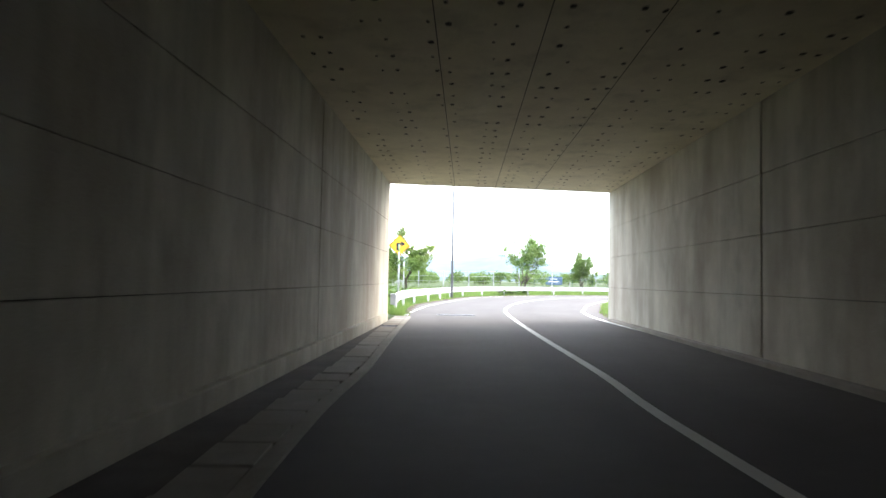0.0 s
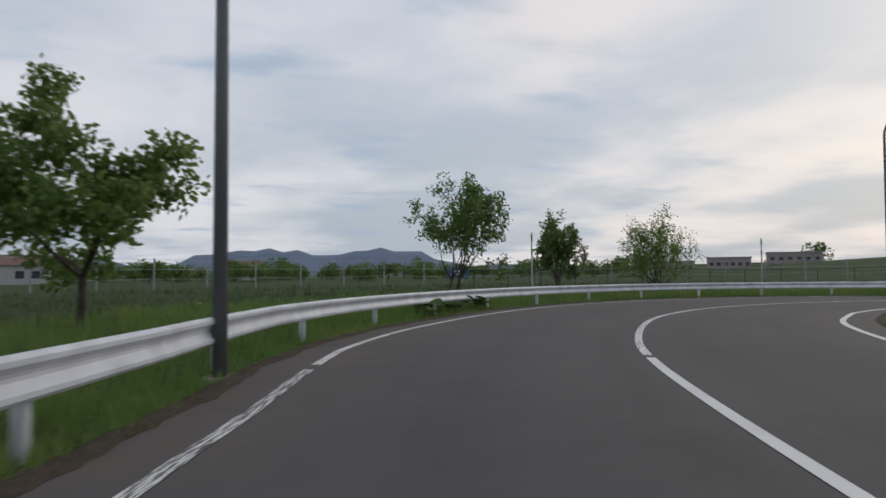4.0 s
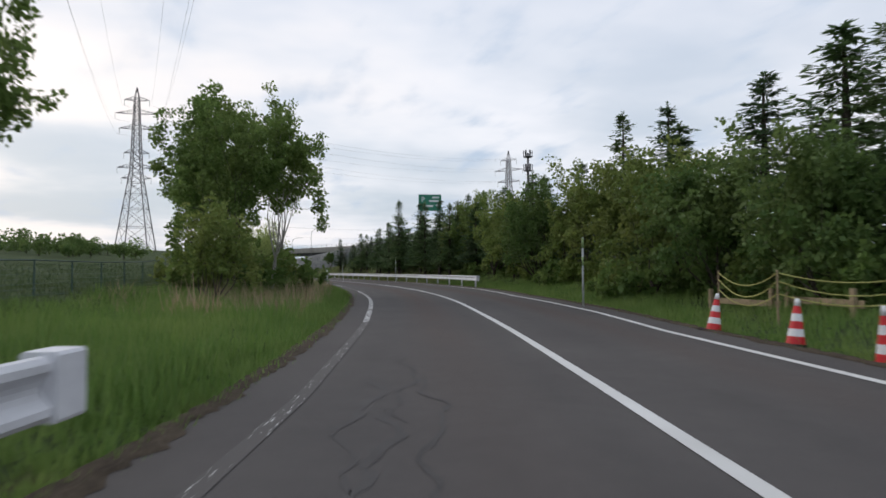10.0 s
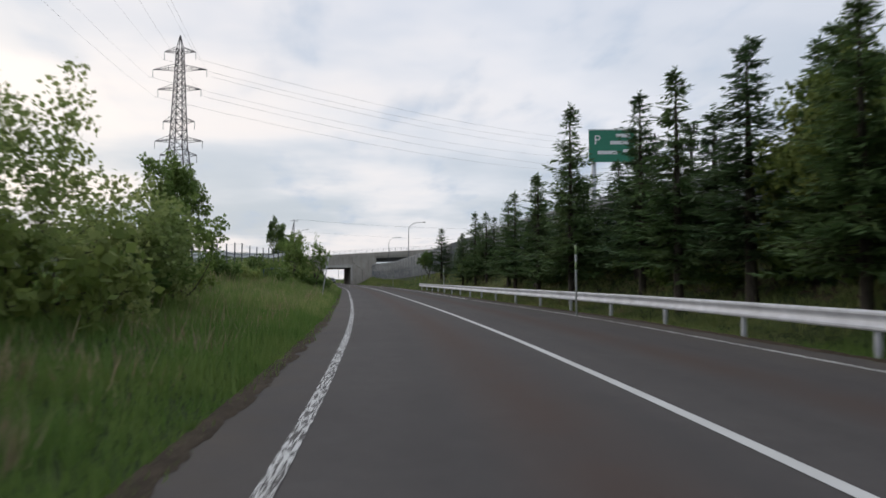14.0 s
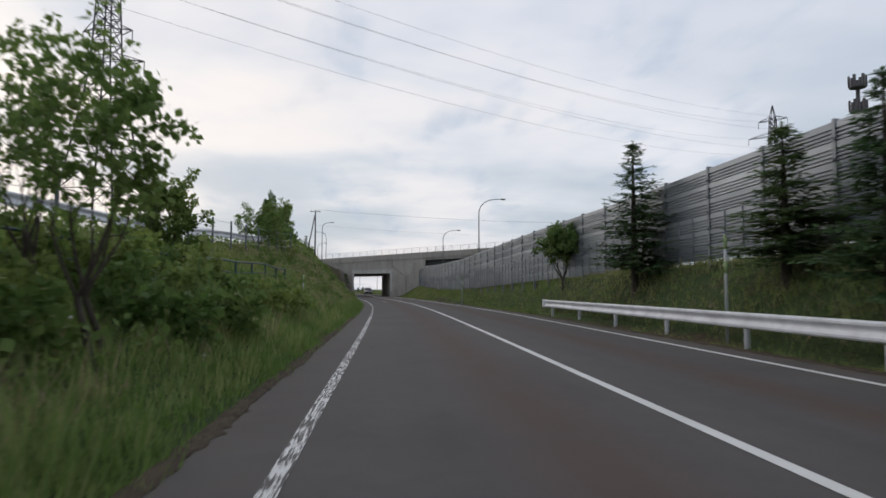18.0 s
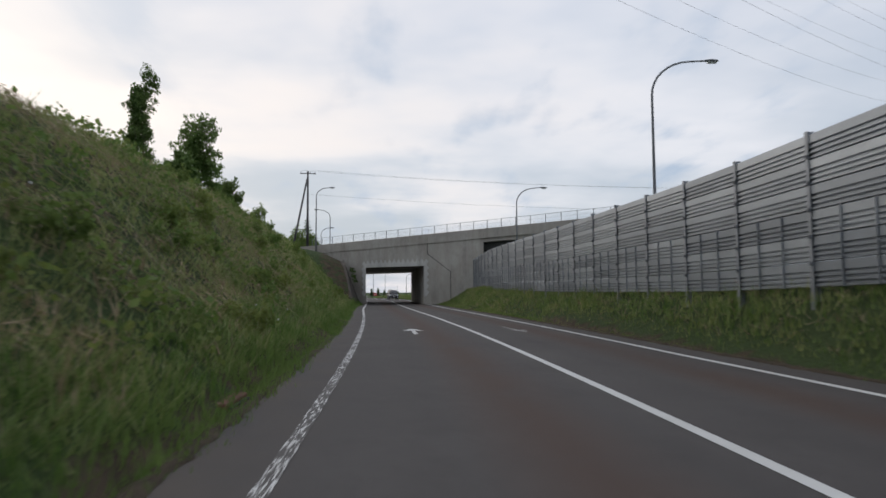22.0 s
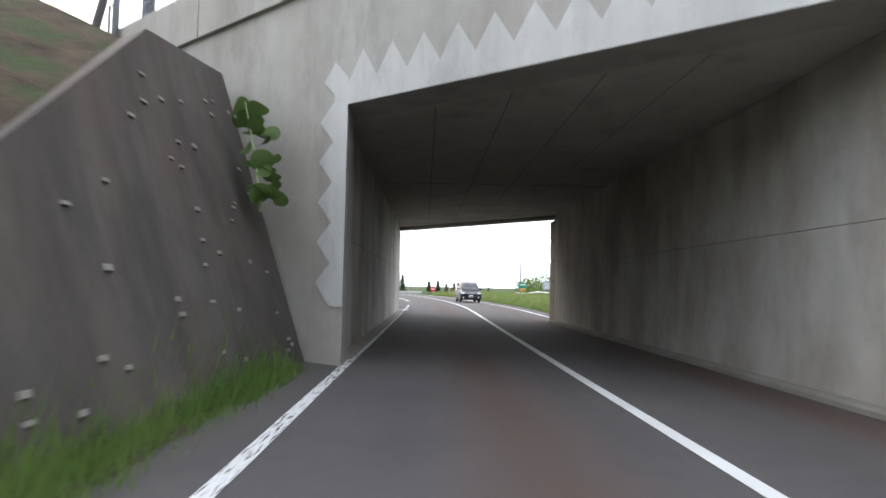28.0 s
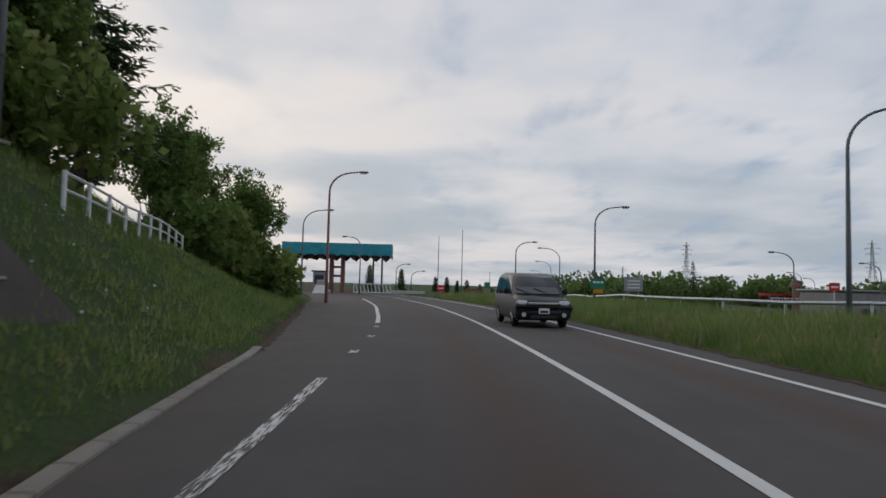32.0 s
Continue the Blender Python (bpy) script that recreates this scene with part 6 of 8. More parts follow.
# ---- street furniture, masts and buildings ----
M_LAMP = plain("lamp_steel", (0.15, 0.155, 0.165), 0.6, 0.0, 0.1, 0.5)
M_LAMP_RED = plain("faded_red_steel", (0.34, 0.17, 0.16), 0.6, 0.0, 0.15, 3.0)
M_GLASS = plain("lamp_glass", (0.55, 0.56, 0.55), 0.2)
M_YELLOW = plain("sign_yellow", (0.75, 0.42, 0.02), 0.45, 0.0, 0.08)
M_BLACK = plain("sign_black", (0.02, 0.02, 0.022), 0.5)
M_GREEN = plain("sign_green", (0.02, 0.20, 0.12), 0.4, 0.0, 0.08)
M_TEAL = plain("teal_panel", (0.03, 0.30, 0.38), 0.5, 0.0, 0.14, 1.2)
M_BLUE = plain("sign_blue", (0.02, 0.10, 0.35), 0.4)
M_RED = plain("sign_red", (0.55, 0.02, 0.025), 0.45, 0.0, 0.1)
M_WHITE = plain("sign_white", (0.72, 0.73, 0.74), 0.45, 0.0, 0.08)
M_BACK = plain("sign_back_grey", (0.30, 0.31, 0.325), 0.5, 0.3, 0.1)
M_MARK = plain("yellow_green_band", (0.24, 0.33, 0.14), 0.5)
M_WOOD = plain("weathered_wood", (0.34, 0.26, 0.16), 0.85, 0.0, 0.25, 9.0)
M_ROPE = plain("yellow_rope", (0.42, 0.40, 0.13), 0.8)
M_WIRE = plain("power_wire", (0.09, 0.09, 0.10), 0.5, 0.3)
M_FENCE = plain("dark_green_fence", (0.03, 0.07, 0.065), 0.55)
M_PINK = plain("pinkish_render", (0.34, 0.285, 0.27), 0.9, 0.0, 0.1, 0.5)
M_HOUSE = plain("grey_white_siding", (0.42, 0.42, 0.41), 0.8, 0.0, 0.1)
M_PANE = plain("dark_window", (0.05, 0.06, 0.075), 0.12)
M_ROOF = plain("brown_roof_sheet", (0.16, 0.085, 0.06), 0.6, 0.0, 0.15)
M_COL = plain("red_brown_column", (0.26, 0.11, 0.10), 0.7, 0.0, 0.15)
M_RUBBER = plain("tyre_rubber", (0.018, 0.018, 0.019), 0.85)
M_CHROME = plain("chrome", (0.72, 0.73, 0.75), 0.12, 1.0, 0.03)


def turned(x, y, z=0.0, deg=0.0):
    return Matrix.Translation((x, y, z)) @ Matrix.Rotation(radians(deg), 4, "Z")


def street_lamp(x, y, height, deg, reach=2.0, base=None, radius=0.085, mat=None, label=""):
    """A pole whose top bends over into an arm with a flat lamp head; the arm points along deg."""
    mat = mat or M_LAMP
    z = gz(x, y) - 0.05 if base is None else base
    h = height - z
    ob = thing("street_lamp", label or "tall grey street lamp with a curved arm", "street lamp", turned(x, y, z, deg), "street lamps")
    piece("base_plate", Shape().box(-0.2, -0.2, 0, 0.2, 0.2, 0.09, bevel=0.02).mesh("base_plate", M_KERB), ob)
    bend = reach * 0.62
    path = [(0, 0, 0.05), (0, 0, h * 0.4), (0, 0, h - bend * 0.85)]
    rad = [radius, radius * 0.85, radius * 0.62]
    for i in range(1, 9):
        a = i / 8 * math.pi / 2 * 0.96
        path.append((bend * (1 - math.cos(a)), 0, h - bend * 0.85 + bend * 0.85 * math.sin(a)))
        rad.append(radius * (0.62 - 0.14 * i / 8))
    path.append((reach - 0.5, 0, h + 0.05))
    rad.append(radius * 0.45)
    piece("pole", Shape().tube(path, rad, 10).mesh("pole", mat, True), ob)
    hd = Shape()
    hs = [(-0.52, 0.05, 0.05), (-0.42, 0.09, 0.085), (-0.15, 0.14, 0.12), (0.08, 0.11, 0.09), (0.16, 0.03, 0.03)]
    ring = []
    for x0, w, t in hs:
        ring += [(reach + x0, w * math.cos(2 * math.pi * k / 8), h + 0.06 + t * 0.6 * math.sin(2 * math.pi * k / 8)) for k in range(8)]
    fc = [(i * 8 + k, i * 8 + (k + 1) % 8, i * 8 + 8 + (k + 1) % 8, i * 8 + 8 + k) for i in range(4) for k in range(8)]
    hd.add(ring, fc + [tuple(range(7, -1, -1)), tuple(range(32, 40))])
    head = piece("lamp_head", hd.mesh("lamp_head", mat, True), ob)
    piece("lens", Shape().box(reach - 0.36, -0.09, h - 0.045, reach + 0.05, 0.09, h + 0.0, bevel=0.02).mesh("lens", M_GLASS), head)
    return ob


def build_lamps():
    street_lamp(1.84, 43.0, 10.4, 0, 3.0, radius=0.095, label="tall dark street lamp behind the guardrail, curved arm")
    street_lamp(34.1, 63.15, 10.2, -42, 2.9, radius=0.10, label="tall dark street lamp behind the guardrail, curved arm")
    for x, y, h, deg, r in [(204.5, 28.0, 11.6, -90, 3.0), (234.9, 28.2, 10.75, -90, 2.7), (253.2, 48.4, 13.6, -90, 2.0), (273.9, 48.7, 13.6, 100, 2.2), (285.0, 51.2, 12.0, -100, 2.0),
                            (292.2, 29.9, 7.0, -90, 2.4), (325.7, 54.8, 7.2, -90, 2.4), (340, 35.8, 5.9, -90, 2.1),
                            (351.7, 29.4, 6.0, 90, 2.6), (393, 24.6, 6.0, 90, 2.8), (461, 17.4, 6.0, 90, 3.2), (540, 11.6, 6.0, 90, 3.4), (345, 52.9, 6.4, 90, 2.0), (370, 51.2, 4.2, -90, 2.0), (370, 48.9, 3.2, -90, 2.0),
                            (330, 12.2, 4.8, 90, 2.1), (373, -11, 4.4, 90, 2.2), (403.6, -29.6, 4.3, 90, 2.2), (336.4, 0.5, 4.3, 90, 2.0), (406, -12, 4.3, -90, 2.4)]:
        street_lamp(x, y, h, deg, r, label="grey street lamp with a curved arm near the toll gate" if x > 280 else "grey expressway lamp with a curved arm")
    street_lamp(311.1, 49.7, 7.9, -90, 2.2, radius=0.1, mat=M_LAMP_RED, label="street lamp with a faded red pole on the verge")
    lamp = street_lamp(316.5, 32.5, 6.8, -90, 2.2, label="street lamp carrying a small green sign")
    # the sign on it
    g = thing("direction_sign", "small green sign with an orange plate fixed to a lamp pole", "road sign", turned(316.38, 32.3, 1.25))
    piece("board", Shape().box(-0.03, -0.48, 0, 0.0, 0.48, 0.66, bevel=0.01).mesh("board", M_GREEN), g)
    for k in range(3):
        piece("text_bar", Shape().box(-0.036, -0.36 + 0.25 * k, 0.36, -0.031, -0.18 + 0.25 * k, 0.5).mesh("text_bar", M_WHITE), g)
    piece("plate", Shape().box(-0.03, -0.36, -0.32, 0.0, 0.30, -0.04, bevel=0.01).mesh("plate", plain("orange_plate", (0.55, 0.25, 0.02))), g)
    for yy in (-0.12, 0.16):
        piece("clamp", Shape().box(0.0, yy - 0.04, 0.25, 0.12, yy + 0.04, 0.33).mesh("clamp", M_GALV), g)


build_lamps()


def pole_bands(name, label, x, y, top, bands, radius=0.035, category="marker post", mat=None):
    z = gz(x, y) - 0.1
    ob = thing(name, label, category, turned(x, y, z), "snow marker posts")
    h = top - z
    piece("post", Shape().tube([(0, 0, 0), (0, 0, h - 0.01), (0, 0, h)], [radius, radius, radius * 0.7], 10).mesh("post", mat or M_GALV, True), ob)
    for a, b in bands:
        piece("band", Shape().tube([(0, 0, h - a), (0, 0, h - b)], radius + 0.004, 10).mesh("band", M_MARK, True), ob, "yellow-green reflective band")
    return ob


def flat_outline(name, pts, material, x0, x1):
    """An outline of (y, z) points, as a plate from x0 to x1."""
    n = len(pts)
    v = [(x0, a, b) for a, b in pts] + [(x1, a, b) for a, b in pts]
    me = mesh_of(name, v, [tuple(range(n)), tuple(range(2 * n - 1, n - 1, -1))] + [((i + 1) % n, i, i + n, (i + 1) % n + n) for i in range(n)], material)
    bm = bmesh.new()
    bm.from_mesh(me)
    bmesh.ops.recalc_face_normals(bm, faces=bm.faces)
    bm.to_mesh(me)
    bm.free()
    return me


def disc(name, r, zc, material, x0, x1, sides=20, yc=0.0):
    return flat_outline(name, [(yc + r * math.cos(2 * math.pi * k / sides), zc + r * math.sin(2 * math.pi * k / sides)) for k in range(sides)], material, x0, x1)


def diamond(r, zc, round_=0.08):
    pts = []
    for k in range(4):
        a = k * math.pi / 2
        c = (math.cos(a) * (r - round_), zc + math.sin(a) * (r - round_))
        for da in (-0.5, 0, 0.5):
            pts.append((c[0] + round_ * math.cos(a + da), c[1] + round_ * math.sin(a + da)))
    return pts


def build_signs():
    # warning sign before the bend; its face looks along -x of the sign
    s = thing("warning_sign", "yellow diamond warning sign with a black right-turn arrow", "road sign", turned(-1.65, 37.7, gz(-1.65, 37.7) - 0.1, 90))
    z0 = gz(-1.65, 37.7) - 0.1
    zc = 3.25 - z0
    piece("pole", Shape().tube([(0.05, 0, 0), (0.05, 0, zc + 0.4)], 0.035, 10).mesh("pole", M_GALV, True), s)
    plate = piece("plate", flat_outline("plate", diamond(0.62, zc), M_YELLOW, -0.012, 0.0), s)
    rim = diamond(0.60, zc, 0.06)
    inner = diamond(0.565, zc, 0.05)
    n = len(rim)
    piece("border", mesh_of("border", [(-0.016, a, b) for a, b in rim + inner], [(i, (i + 1) % n, n + (i + 1) % n, n + i) for i in range(n)], M_BLACK), plate, "thin black border")
    # +y of the plate lies to the viewer's left
    arrow = [(0.18, zc - 0.3), (0.18, zc + 0.16), (-0.1, zc + 0.16), (-0.1, zc + 0.27), (-0.34, zc + 0.10), (-0.1, zc - 0.07), (-0.1, zc + 0.04), (0.06, zc + 0.04), (0.06, zc - 0.3)]
    piece("arrow", flat_outline("arrow", arrow, M_BLACK, -0.018, -0.0125), plate, "black turn arrow")
    for dz in (-0.2, 0.2):
        piece("clamp", Shape().box(0.0, -0.06, zc + dz - 0.03, 0.1, 0.06, zc + dz + 0.03).mesh("clamp", M_GALV), s)
    # the back of a warning sign for the other way
    s = thing("warning_sign", "grey back of a diamond road sign on a steel pole", "road sign", turned(46.5, 47.5, gz(46.5, 47.5) - 0.1, 155))
    piece("plate", flat_outline("plate", diamond(0.60, 2.75), M_BACK, -0.012, 0.0), s)
    piece("pole", Shape().tube([(0.05, 0, 0), (0.05, 0, 3.15)], 0.035, 10).mesh("pole", M_GALV, True), s)
    for dz in (-0.18, 0.18):
        piece("brace", Shape().box(0.0, -0.3, 2.75 + dz - 0.02, 0.03, 0.3, 2.75 + dz + 0.02).mesh("brace", M_GALV), s)
    # snow markers
    M_PALE_STEEL = plain("pale_grey_steel", (0.46, 0.48, 0.48), 0.5, 0.0, 0.12, 3.0)
    T = "tall thin grey snow marker post with green bands"
    for x, y, top in [(-1.2, 27.8, 2.8), (-1.35, 36.3, 2.6), (12.2, 59.4, 2.95), (27.07, 64.45, 3.1), (48.6, 56.1, 2.1), (63.5, 43.6, 2.2), (110.3, 35.45, 2.52), (126.84, 44.22, 3.0), (183.5, 33.3, 2.3), (146.0, 33.15, 2.55), (161.8, 44.0, 1.9), (270.0, 33.0, 3.3)]:
        sm, dm = s_of(x, y), float(station([x], [y])[1][0])
        if S_G1a < sm < S_G1b:  # behind the rail
            x, y = at_station(np.array([sm]), np.array([max(dm, float(gr1_d(sm)) + 0.28)]))[0][:2]
        mk = pole_bands("snow_marker", T, x, y, top, [(0.02, 0.34), (0.62, 0.9)], mat=M_PALE_STEEL)
        if 126 < x < 127:  # bent over towards the road
            mk.matrix_world = turned(x, y, gz(x, y) - 0.1) @ Matrix.Rotation(radians(9), 4, "X")
    pole_bands("delineator", "short white roadside delineator post", 89.2, 46.75, 1.24, [(0.1, 0.25)], 0.04, mat=M_WHITE)
    # round limit sign and blue arrow sign on one pole
    z0 = gz(283.3, 28.5) - 0.1
    s = thing("road_sign", "round grey sign above a small dark blue sign", "road sign", turned(283.3, 28.5, z0))
    piece("pole", Shape().tube([(0.05, 0, 0), (0.05, 0, 3.6)], 0.03, 8).mesh("pole", M_GALV, True), s)
    piece("plate", disc("plate", 0.3, 3.3, M_BACK, -0.012, 0.0), s)
    piece("face", disc("face", 0.23, 3.3, M_WHITE, -0.018, -0.0125), s)
    piece("plate", flat_outline("plate", [(-0.32, 2.55), (0.32, 2.55), (0.32, 2.86), (-0.32, 2.86)], M_BLUE, -0.012, 0.0), s)
    piece("arrow", flat_outline("arrow", [(-0.2, 2.67), (0.08, 2.67), (0.08, 2.6), (0.22, 2.7), (0.08, 2.8), (0.08, 2.73), (-0.2, 2.73)], M_WHITE, -0.018, -0.0125), s)
    # no-entry boards
    for x, y, z, w in [(345, 43.7, 0.85, 0.45), (335, 5.8, 1.95, 0.5)]:
        s = thing("no_entry_sign", "red no-entry sign with a white bar", "road sign", turned(x, y, 0))
        g0 = gz(x, y) - 0.1
        piece("pole", Shape().tube([(0.05, 0, g0), (0.05, 0, z + w)], 0.04, 8).mesh("pole", M_GALV, True), s)
        piece("plate", flat_outline("plate", [(-w, z - w * 0.8), (w, z - w * 0.8), (w, z + w * 0.8), (-w, z + w * 0.8)], M_RED, -0.02, 0.0), s)
        piece("bar", flat_outline("bar", [(-w * 0.7, z - w * 0.16), (w * 0.7, z - w * 0.16), (w * 0.7, z + w * 0.16), (-w * 0.7, z + w * 0.16)], M_WHITE, -0.028, -0.021), s, "white bar")
    # sign boards behind the verge
    s = thing("direction_sign", "small grey-green sign board on two posts", "road sign", turned(322, 28.4, gz(322, 28.4)))
    piece("board", Shape().box(-0.03, -0.7, 1.2, 0.0, 0.7, 2.3, bevel=0.01).mesh("board", M_BACK), s)
    for k in range(3):
        piece("text_bar", Shape().box(-0.036, -0.5, 1.42 + 0.26 * k, -0.031, 0.45, 1.52 + 0.26 * k).mesh("text_bar", M_WHITE), s)
    for yy in (-0.4, 0.4):
        piece("post", Shape().tube([(0.04, yy, -0.1), (0.04, yy, 2.2)], 0.035, 8).mesh("post", M_GALV, True), s)
    s = thing("direction_sign", "small teal sign board on a thin pole", "road sign", turned(350, 38.3, gz(350, 38.3)))
    piece("board", Shape().box(-0.03, -0.36, 1.0, 0.0, 0.36, 1.7, bevel=0.01).mesh("board", M_GREEN), s)
    piece("pole", Shape().tube([(0.04, -0.3, -0.1), (0.04, -0.3, 3.0)], 0.04, 8).mesh("pole", M_GALV, True), s)
    # large expressway sign
    z0 = gz(130.5, 25.0)
    s = thing("expressway_sign", "large green expressway sign with white lettering on a gantry post", "road sign", turned(130.5, 24.2, z0, -12))
    piece("post", Shape().tube([(0.25, 1.2, 0), (0.25, 1.2, 11.7 - z0)], [0.2, 0.16], 12).mesh("post", M_GALV, True), s)
    for zz_ in (11.3 - z0, 10.0 - z0):
        piece("arm", Shape().tube([(0.2, 1.3, zz_ - 0.1), (0.2, -1.5, zz_ - 0.1)], 0.08, 8).mesh("arm", M_GALV, True), s)
    board = piece("board", Shape().box(-0.06, -1.6, 9.5 - z0, 0.0, 1.6, 11.75 - z0, bevel=0.03).mesh("board", M_GREEN), s)
    top = 11.75 - z0
    for y0, y1, zz0, zz1 in [(-1.3, -0.3, top - 0.5, top - 0.25), (-1.2, 0.1, top - 1.0, top - 0.75), (-1.3, -0.8, top - 1.6, top - 1.35), (-0.4, 1.0, top - 1.7, top - 1.45)]:
        piece("text_bar", Shape().box(-0.068, y0, zz0, -0.061, y1, zz1).mesh("text_bar", M_WHITE), board)
    cu = bpy.data.curves.new("letter", "FONT")
    cu.body, cu.size, cu.extrude = "P", 0.95, 0.004
    ob = new("letter_curve", cu)
    me = bpy.data.meshes.new_from_object(ob)
    bpy.data.objects.remove(ob)
    me.materials.append(M_WHITE)
    piece("letter", me, board, "white letter", Matrix.Translation((-0.068, 1.25, top - 1.0)) @ Matrix(((0, 0, -1, 0), (-1, 0, 0, 0), (0, 1, 0, 0), (0, 0, 0, 1))))
    piece("trim", Shape().box(-0.08, -1.62, top + 0.01, 0.02, 1.62, top + 0.08).mesh("trim", M_WHITE), board, "white top edge")
    # far billboard in the fields
    s = thing("billboard", "dark blue billboard standing in the fields", "billboard", turned(30.3, 142, 0, 90))
    piece("board", Shape().box(-0.1, -1.9, 0.6, 0.0, 1.9, 2.4, bevel=0.02).mesh("board", plain("billboard_blue", (0.05, 0.10, 0.18))), s)
    for k, w in enumerate((1.2, 0.8)):
        piece("text_bar", Shape().box(-0.112, -w, 1.2 + 0.5 * k, -0.102, w, 1.4 + 0.5 * k).mesh("text_bar", M_WHITE), s)
    for yy in (-1.4, 1.4):
        piece("post", Shape().tube([(0.08, yy, -1.0), (0.08, yy, 2.3)], 0.08, 8).mesh("post", M_POLE, True), s)


build_signs()


# ---- pylons and wires ----
def pylon_meshes(h, base, arms):
    """A lattice tower: legs, bracing and pairs of tapering arms as (height, half span)."""
    waist = h * 0.48
    def half(z):
        return float(np.interp(z, [0, waist, h * 0.93, h], [base / 2, base * 0.16, base * 0.07, 0.05]))
    zs = [0]
    while zs[-1] < h * 0.95:
        zs.append(min(h, zs[-1] + max(1.1, half(zs[-1]) * 1.5)))
    zs[-1] = h
    r = 0.0028 * h
    legs = []
    for sx, sy in ((1, 1), (-1, 1), (-1, -1), (1, -1)):
        legs.append(Shape().tube([(sx * half(z), sy * half(z), z) for z in (0, waist, h * 0.93, h)], [r * 1.25, r, r * 0.7, r * 0.5], 4).mesh("leg", M_PYLON))
    br = Shape()
    cor = [(1, 1), (-1, 1), (-1, -1), (1, -1)]
    for z0, z1 in zip(zs[:-1], zs[1:]):
        a, b = half(z0), half(z1)
        for k in range(4):
            p, q = cor[k], cor[(k + 1) % 4]
            br.tube([(p[0] * a, p[1] * a, z0), (q[0] * b, q[1] * b, z1)], r * 0.5, 3, False)
            br.tube([(q[0] * a, q[1] * a, z0), (p[0] * b, p[1] * b, z1)], r * 0.5, 3, False)
            br.tube([(p[0] * b, p[1] * b, z1), (q[0] * b, q[1] * b, z1)], r * 0.5, 3, False)
    am, ins = [], []
    for z, span in arms:
        w = half(z)
        s = Shape()
        for sg in (-1, 1):
            for yy in (-w, w):
                s.tube([(sg * w, yy, z), (sg * span, 0, z + 0.1)], r * 0.6, 3, False)
                s.tube([(sg * w, yy, z + 0.9), (sg * span, 0, z + 0.1)], r * 0.5, 3, False)
            for u in (0.33, 0.66):
                x = sg * (w + (span - w) * u)
                s.tube([(x, 0, z), (x, 0, z + 0.9 * (1 - u))], r * 0.4, 3, False)
            i = Shape().tube([(sg * span, 0, z + 0.1), (sg * span, 0, z - 1.3)], [0.06, 0.06], 5)
            ins.append(i.mesh("insulator", M_BACK))
        am.append(s.mesh("crossarm", M_PYLON))
    return legs, br.mesh("bracing", M_PYLON), am, ins


def pylon(x, y, turn, meshes, scale, z=None, label="tall dark steel lattice power pylon"):
    legs, br, am, ins = meshes
    ob = thing("power_pylon", label, "pylon", turned(x, y, gz(x, y) - 0.2 if z is None else z, turn) @ Matrix.Diagonal((scale, scale, scale, 1)), "power pylons")
    for me in legs:
        piece("leg", me, ob)
    piece("bracing", br, ob)
    for me in am:
        piece("crossarm", me, ob)
    for me in ins:
        piece("insulator", me, ob)
    return ob


def wire(p, q, sag, parent, radius=0.03):
    p, q = Vector(p), Vector(q)
    n = 14
    path = [p.lerp(q, i / n) + Vector((0, 0, -4 * sag * (i / n) * (1 - i / n))) for i in range(n + 1)]
    return piece("wire", Shape().tube(path, radius, 4, False).mesh("wire", M_WIRE), parent)


